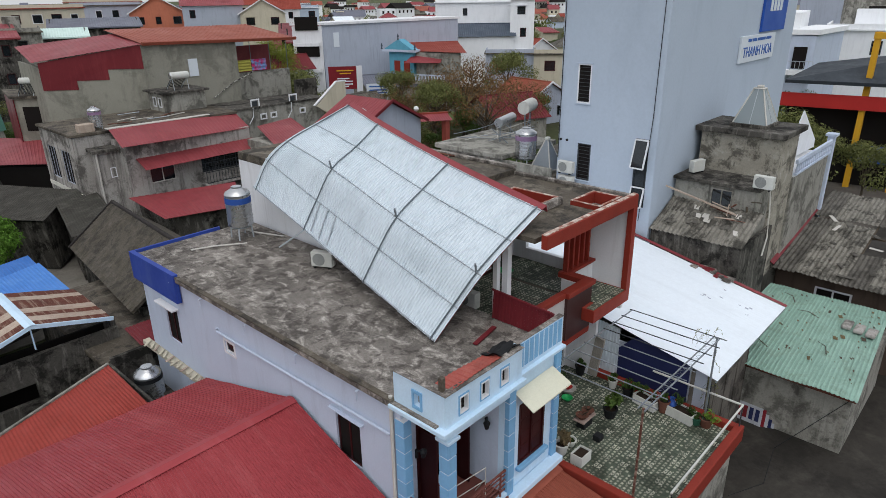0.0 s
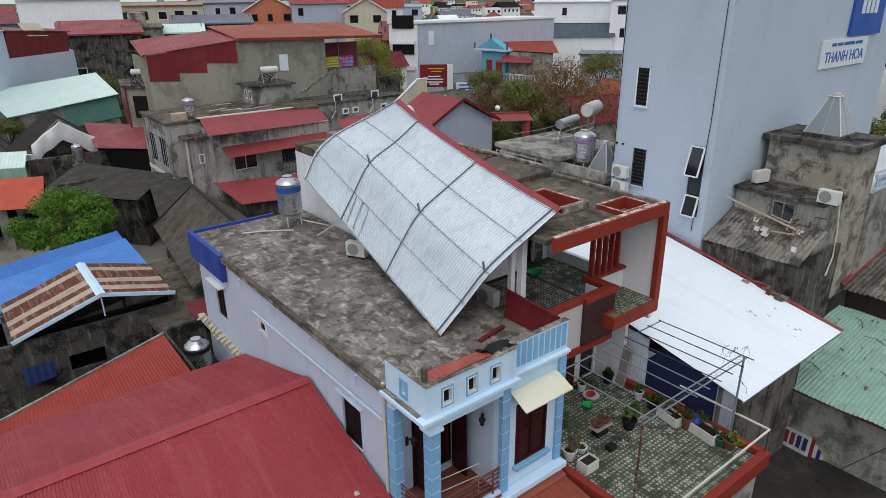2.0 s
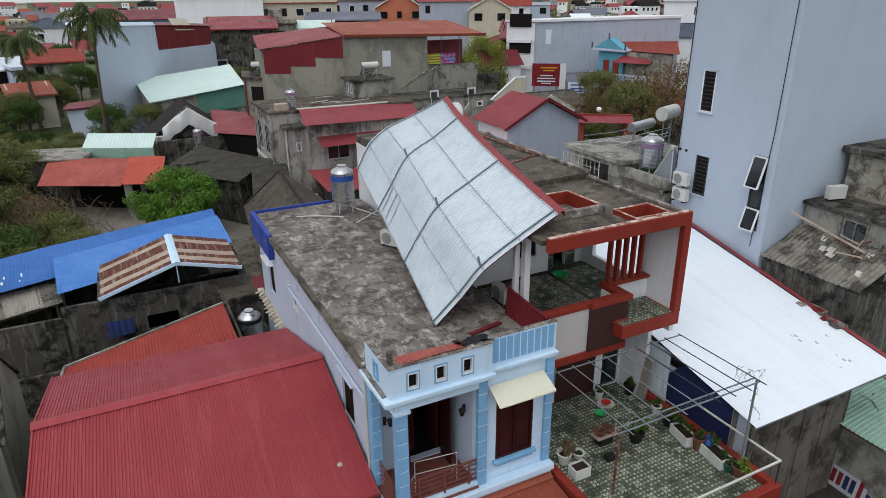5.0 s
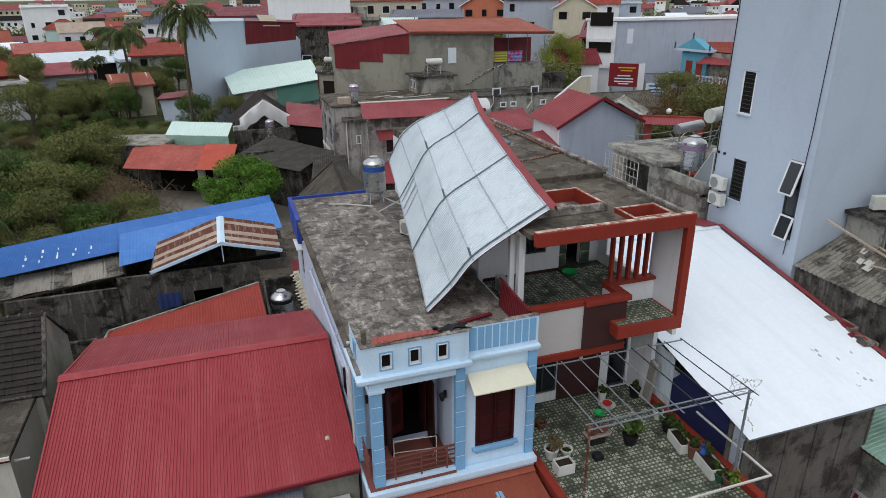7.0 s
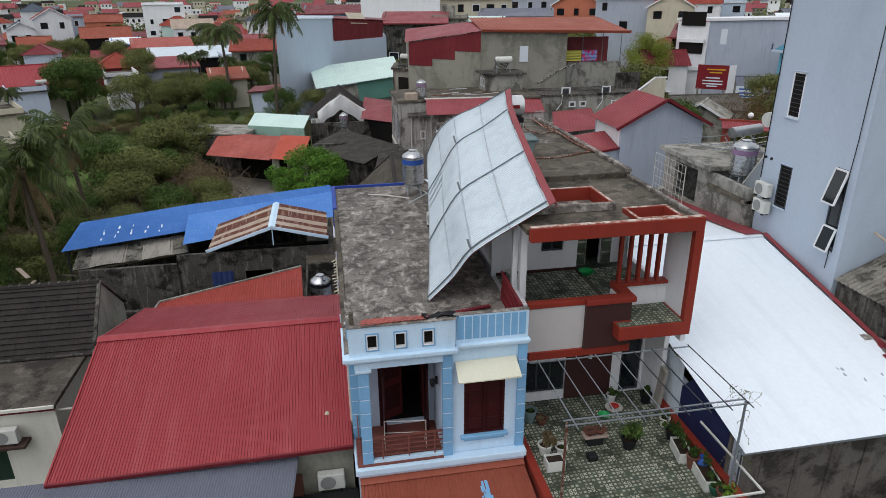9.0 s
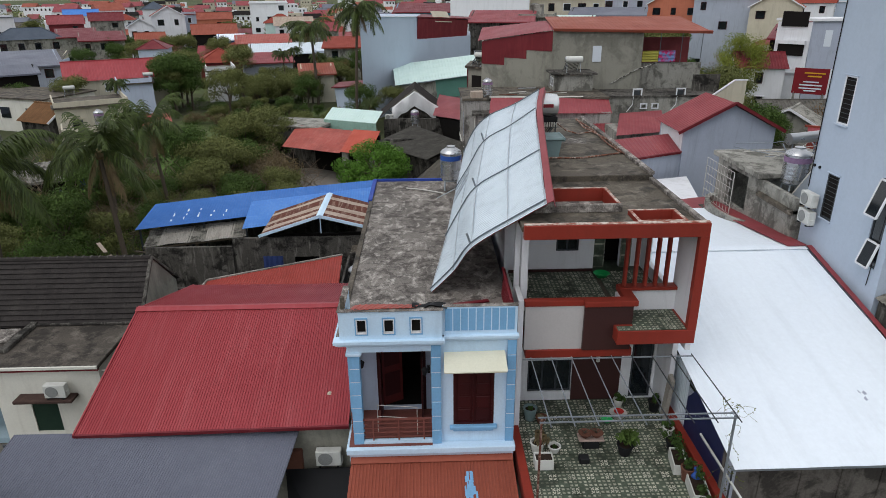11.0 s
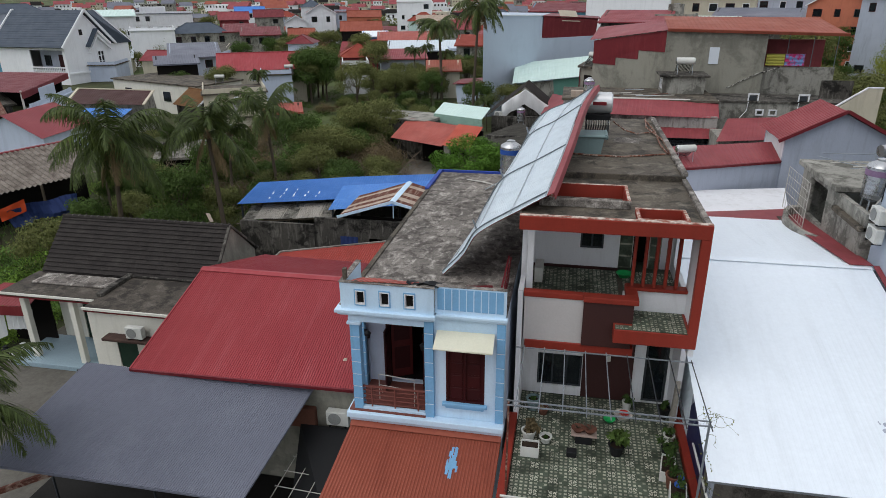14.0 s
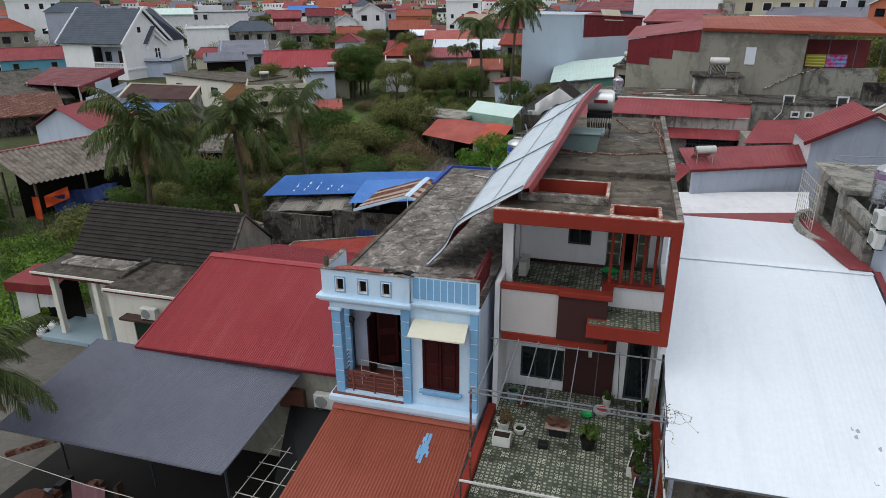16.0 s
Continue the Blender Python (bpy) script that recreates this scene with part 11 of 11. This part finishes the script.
for i in range(24):
    x, y = random.uniform(-9.5, -5.4), random.uniform(25.5, 30)
    a = random.uniform(0, 3.1)
    z = random.uniform(0.3, 2.4)
    single("broken_timber", G().beam((x, y, z), (x + 1.6 * math.cos(a), y + 1.6 * math.sin(a), z + random.uniform(-0.5, 0.5)), random.uniform(0.08, 0.3), 0.04), M_STRIPE if i % 3 == 0 else M_BARK, "broken timber and sheet from a collapsed shed", "timber", "broken timbers")


# ---- pots and planters on the terrace ----
rn = random.Random(23)
PZT = 3.642


def pot(x, y, r, h, material, leaf, n, spread, tall, label, size=0.09):
    t = thing("potted_plant", (x, y, PZT), label, "plant", "terrace plants")
    part("pot", G().lathe((x, y, PZT), [(r * 0.7, 0), (r, h), (r * 1.08, h), (r * 1.08, h + 0.03), (r * 0.85, h + 0.03), (r * 0.8, h - 0.04)], 16), material, t)
    part("soil", G().lathe((x, y, PZT + h - 0.05), [(r * 0.82, 0), (r * 0.7, 0.02)], 12), M_SOIL, t)
    g = G()
    spread, tall = spread * 0.72, tall * 0.75
    for _ in range(max(3, n // 32)):
        q = (x + rn.gauss(0, spread * 0.4), y + rn.gauss(0, spread * 0.4), PZT + h + tall * rn.uniform(0.4, 1))
        g.tube([(x, y, PZT + h - 0.02), q], 0.012, 4)
        leaf_cloud(g, rn, q, (spread * 0.5, spread * 0.5, spread * 0.4), 25, size, 0.3)
    part("foliage", g, leaf, t)
    return t


def trough(x, y, w, d, h, material, rz, leaf, label):
    t = thing("planter", (0, 0, 0), label, "planter", "terrace planters")
    part("box", G().wall("y", -d / 2, -d / 2 + 0.03, -w / 2, w / 2, 0, h).wall("y", d / 2 - 0.03, d / 2, -w / 2, w / 2, 0, h).wall("x", -w / 2, -w / 2 + 0.03, -d / 2 + 0.03, d / 2 - 0.03, 0, h).wall("x", w / 2 - 0.03, w / 2, -d / 2 + 0.03, d / 2 - 0.03, 0, h), material, t)
    part("soil", G().box(-w / 2 + 0.03, w / 2 - 0.03, -d / 2 + 0.03, d / 2 - 0.03, 0.01, h - 0.06), M_SOIL, t)
    g = G()
    for i in range(7):
        leaf_cloud(g, rn, (rn.uniform(-w / 2.4, w / 2.4), rn.uniform(-d / 4, d / 4), h + rn.uniform(0.05, 0.35)), (0.13, 0.13, 0.13), 26, 0.07, 0.2)
    if leaf:
        part("foliage", g, leaf, t)
    t.matrix_basis = pose(x, y, PZT, 0, 0, rz)


trough(14.5, 7.9, 0.55, 0.4, 0.35, M_ACWHITE, 0, None, "white foam box planter of bare soil")
trough(18.5, 7.75, 0.85, 0.4, 0.33, M_ACWHITE, 80, M_LEAFPOT, "long white planter with leafy plants")
trough(18.62, 6.55, 0.95, 0.45, 0.36, M_ACWHITE, 82, M_LEAFPOT, "long white planter with cabbages")
pot(14.95, 8.55, 0.19, 0.18, M_ACWHITE, M_LEAFPOT, 20, 0.1, 0.05, "shallow white pot of bare soil")
pot(14.42, 8.55, 0.22, 0.34, M_ACWHITE, M_LEAFDRY, 160, 0.4, 0.5, "spiky dry plant in a pale pot", 0.14)
pot(17.08, 8.35, 0.24, 0.32, M_BLACK, M_LEAF, 300, 0.42, 0.75, "bushy green plant in a black pot", 0.12)
pot(18.55, 7.15, 0.2, 0.42, M_TERRA, M_LEAFPOT, 120, 0.35, 0.3, "leafy plant in a brown pot")
pot(18.7, 5.75, 0.22, 0.3, M_TERRA, M_LEAFBRIGHT, 120, 0.45, 0.3, "leafy plant in a clay pot by the kerb")
pot(18.62, 6.05, 0.2, 0.25, mat("dark_green_glaze", "2f5b48", "274d3d", rough=0.35), M_LEAFPOT, 60, 0.3, 0.15, "low plant in a dark green pot")
pot(17.55, 10.75, 0.16, 0.28, M_ACWHITE, M_LEAFPOT, 90, 0.35, 0.3, "green plant in a white pot by the wall")
pot(18.7, 10.5, 0.2, 0.35, M_BLACK, M_LEAFPOT, 60, 0.25, 0.25, "green plant in a black pot by the side wall")
pot(18.7, 9.15, 0.17, 0.3, M_ACWHITE, M_LEAFPOT, 90, 0.3, 0.3, "green plant in a white pot by the side wall")
pot(18.6, 8.5, 0.2, 0.3, M_BLACK, M_LEAFPOT, 160, 0.45, 0.35, "trailing plant in a dark pot")
pot(14.45, 10.2, 0.22, 0.42, M_TEALPL, M_LEAFPOT, 20, 0.1, 0.03, "grey-teal plastic bucket by the wall")
pot(14.8, 10.0, 0.18, 0.2, M_TERRA, M_LEAFDRY, 40, 0.2, 0.1, "low brown pot with a withered plant")
bn = thing("bonsai_stand", (16.1, 8.75, PZT), "pale stone stool with two brown bonsai bowls", "plant stand")
part("top", G().box(15.72, 16.5, 8.55, 8.95, PZT + 0.3, PZT + 0.36, 0.01), M_STONE, bn)
part("pedestal", G().box(15.86, 16.36, 8.6, 8.9, PZT, PZT + 0.3, 0.01), M_BLACK, bn)
for x in (15.93, 16.28):
    bw = part("bowl", G().lathe((x, 8.75, PZT + 0.36), [(0.1, 0), (0.2, 0.14), (0.22, 0.15), (0.17, 0.13)], 14), M_TERRA, bn)
    g = G()
    for i in range(9):
        a = rn.uniform(0, 6.28)
        g.tube([(x, 8.75, PZT + 0.48), (x + 0.12 * math.cos(a), 8.75 + 0.12 * math.sin(a), PZT + 0.62), (x + 0.22 * math.cos(a), 8.75 + 0.22 * math.sin(a), PZT + rn.uniform(0.6, 0.8))], 0.01, 4)
    part("twigs", g, M_BARK, bw)
single("wash_basin", G().lathe((16.95, 9.95, PZT), [(0.11, 0), (0.18, 0.1), (0.2, 0.11), (0.17, 0.09), (0.1, 0.03)], 20), M_GREENPL, "bright green plastic basin on the terrace", "basin", smooth=True)
bk = thing("wash_basin", (17.4, 10.2, PZT), "white plastic basin holding a red bowl", "basin")
part("basin", G().lathe((17.4, 10.2, PZT), [(0.18, 0), (0.28, 0.16), (0.3, 0.17), (0.26, 0.15), (0.16, 0.03)], 18), M_ACWHITE, bk, smooth=True)
part("bowl", G().lathe((17.42, 10.22, PZT + 0.12), [(0.08, 0), (0.16, 0.08), (0.17, 0.09), (0.13, 0.07)], 14), M_REDPL, bk, smooth=True)
single("loose_board", G().slab((18.95, 9.7, 5.3), (18.99, 10.05, 5.35), (18.85, 10.05, 5.35), (18.82, 9.7, 5.3), 1.66), M_FIBRO2, "grey board leaning at the end of the side wall", "board")
single("crate", G().box(15.6, 15.9, 7.9, 8.15, PZT, PZT + 0.2, 0.02), M_BLACK, "small black plastic crate on the terrace", "crate")
single("plastic_bag", G().lathe((18.72, 6.95, PZT), [(0.12, 0), (0.2, 0.15), (0.16, 0.35), (0.06, 0.48), (0.1, 0.55)], 9), M_BLUEPL, "knotted blue plastic bag between the planters", "bag")


# ---- cement tiles, piece by piece ----
def tile_mesh(kind):
    """A 0.4 m tile with inlays: four squares, or a ring with a cross."""
    g, k = G(), 0.195
    g.box(-k, k, -k, k, -0.02, 0.0)
    n0 = len(g.f)
    if kind:
        for x, y in (((-0.1, -0.1), (0.1, -0.1), (-0.1, 0.1), (0.1, 0.1)), ((-0.1, 0.09), (0.1, -0.09), (0.11, 0.1)), ((0.09, 0.09), (-0.1, -0.1)))[kind - 1]:
            g.box(x - 0.058, x + 0.058, y - 0.05, y + 0.05, 0.0005, 0.003)
    else:
        for k in range(4):
            for r0, r1, a, b in ((0.12, 0.172, math.pi / 2 * k + 0.14, math.pi / 2 * (k + 1) - 0.3), (0.035, 0.095, math.pi / 2 * k + 0.5, math.pi / 2 * k + 1.25)):
                m_ = (a + b) / 2
                q = [(r * math.cos(t), r * math.sin(t)) for r, t in ((r0, a), (r1, a), (r1 * 1.04, m_), (r1, b), (r0, b), (r0, m_))]
                g.add([(x, y, z) for z in (0.0005, 0.003) for x, y in q], [(6, 7, 8, 9, 10, 11), (0, 1, 7, 6), (1, 2, 8, 7), (2, 3, 9, 8), (3, 4, 10, 9), (4, 5, 11, 10), (5, 0, 6, 11)])
        for x in (-0.165, 0.165):
            for y in (-0.165, 0.165):
                g.box(x - 0.025, x + 0.025, y - 0.025, y + 0.025, 0.0005, 0.003)
    me = bpy.data.meshes.new("tile")
    me.from_pydata(g.v, [], g.f)
    me.materials.append(M_TILE_DARK)
    me.materials.append(M_TILE_MID if kind else M_TILE_LIGHT)
    for i, p in enumerate(me.polygons):
        p.material_index = 1 if i >= n0 else 0
    me.update()
    return me


TILES = [tile_mesh(k) for k in range(4)]


def lay(parent, x0, x1, y0, y1, z, size, skip=None):
    nx, ny = round((x1 - x0) / size), round((y1 - y0) / size)
    sx, sy = (x1 - x0) / nx, (y1 - y0) / ny
    for i in range(nx):
        for j in range(ny):
            x, y = x0 + (i + 0.5) * sx, y0 + (j + 0.5) * sy
            if skip and skip(x, y):
                continue
            ob = new("tile", TILES[0 if i % 2 == 0 and j % 2 == 0 else random.choice((1, 1, 1, 1, 2, 3))])
            ob.parent = parent
            ob.matrix_basis = Matrix.Translation(Vector((x, y, z + random.uniform(-0.002, 0.002))) - BASE[parent]) @ Matrix.Diagonal((sx / 0.4, sy / 0.4, 1, 1))


lay(terrace, 14.0, 19.0, 5.0, 11.24, 3.622, 0.285)
lay(brown, 14.02, 17.0, 9.8, 13.46, 7.522, 0.26)
lay(brown, 17.16, 18.88, 10.68, 13.46, 7.522, 0.26)
lay(brown, 16.76, 18.8, 9.1, 10.4, 7.522, 0.24, lambda x, y: x < 17.3 and y > 9.45)

# clay tile courses of the old house
g = G()
rn = random.Random(3)
rows, cols = 13, 40
for j in range(rows):
    for i in range(cols):
        u0, u1 = i / cols, (i + 1) / cols
        a = Vector((-10.2 + 9.2 * u0 + 0.003, 16.78, 4.02)).lerp(Vector((-10.2 + 9.2 * u0 + 0.003, 18.93, 6.17)), j / rows)
        b = a + Vector((9.2 / cols - 0.006, 0, 0))
        up = Vector((0, 2.15 / rows, 2.15 / rows)) * 1.1
        lift = Vector((0, -0.03, 0.05)) * rn.uniform(1.25, 1.5)
        g.slab(a + lift, b + lift, b + up + lift * 0.2, a + up + lift * 0.2, 0.03)
part("roof_tiles", g, M_OLDTILE, th, "weathered dark clay tiles", kind="stuff")
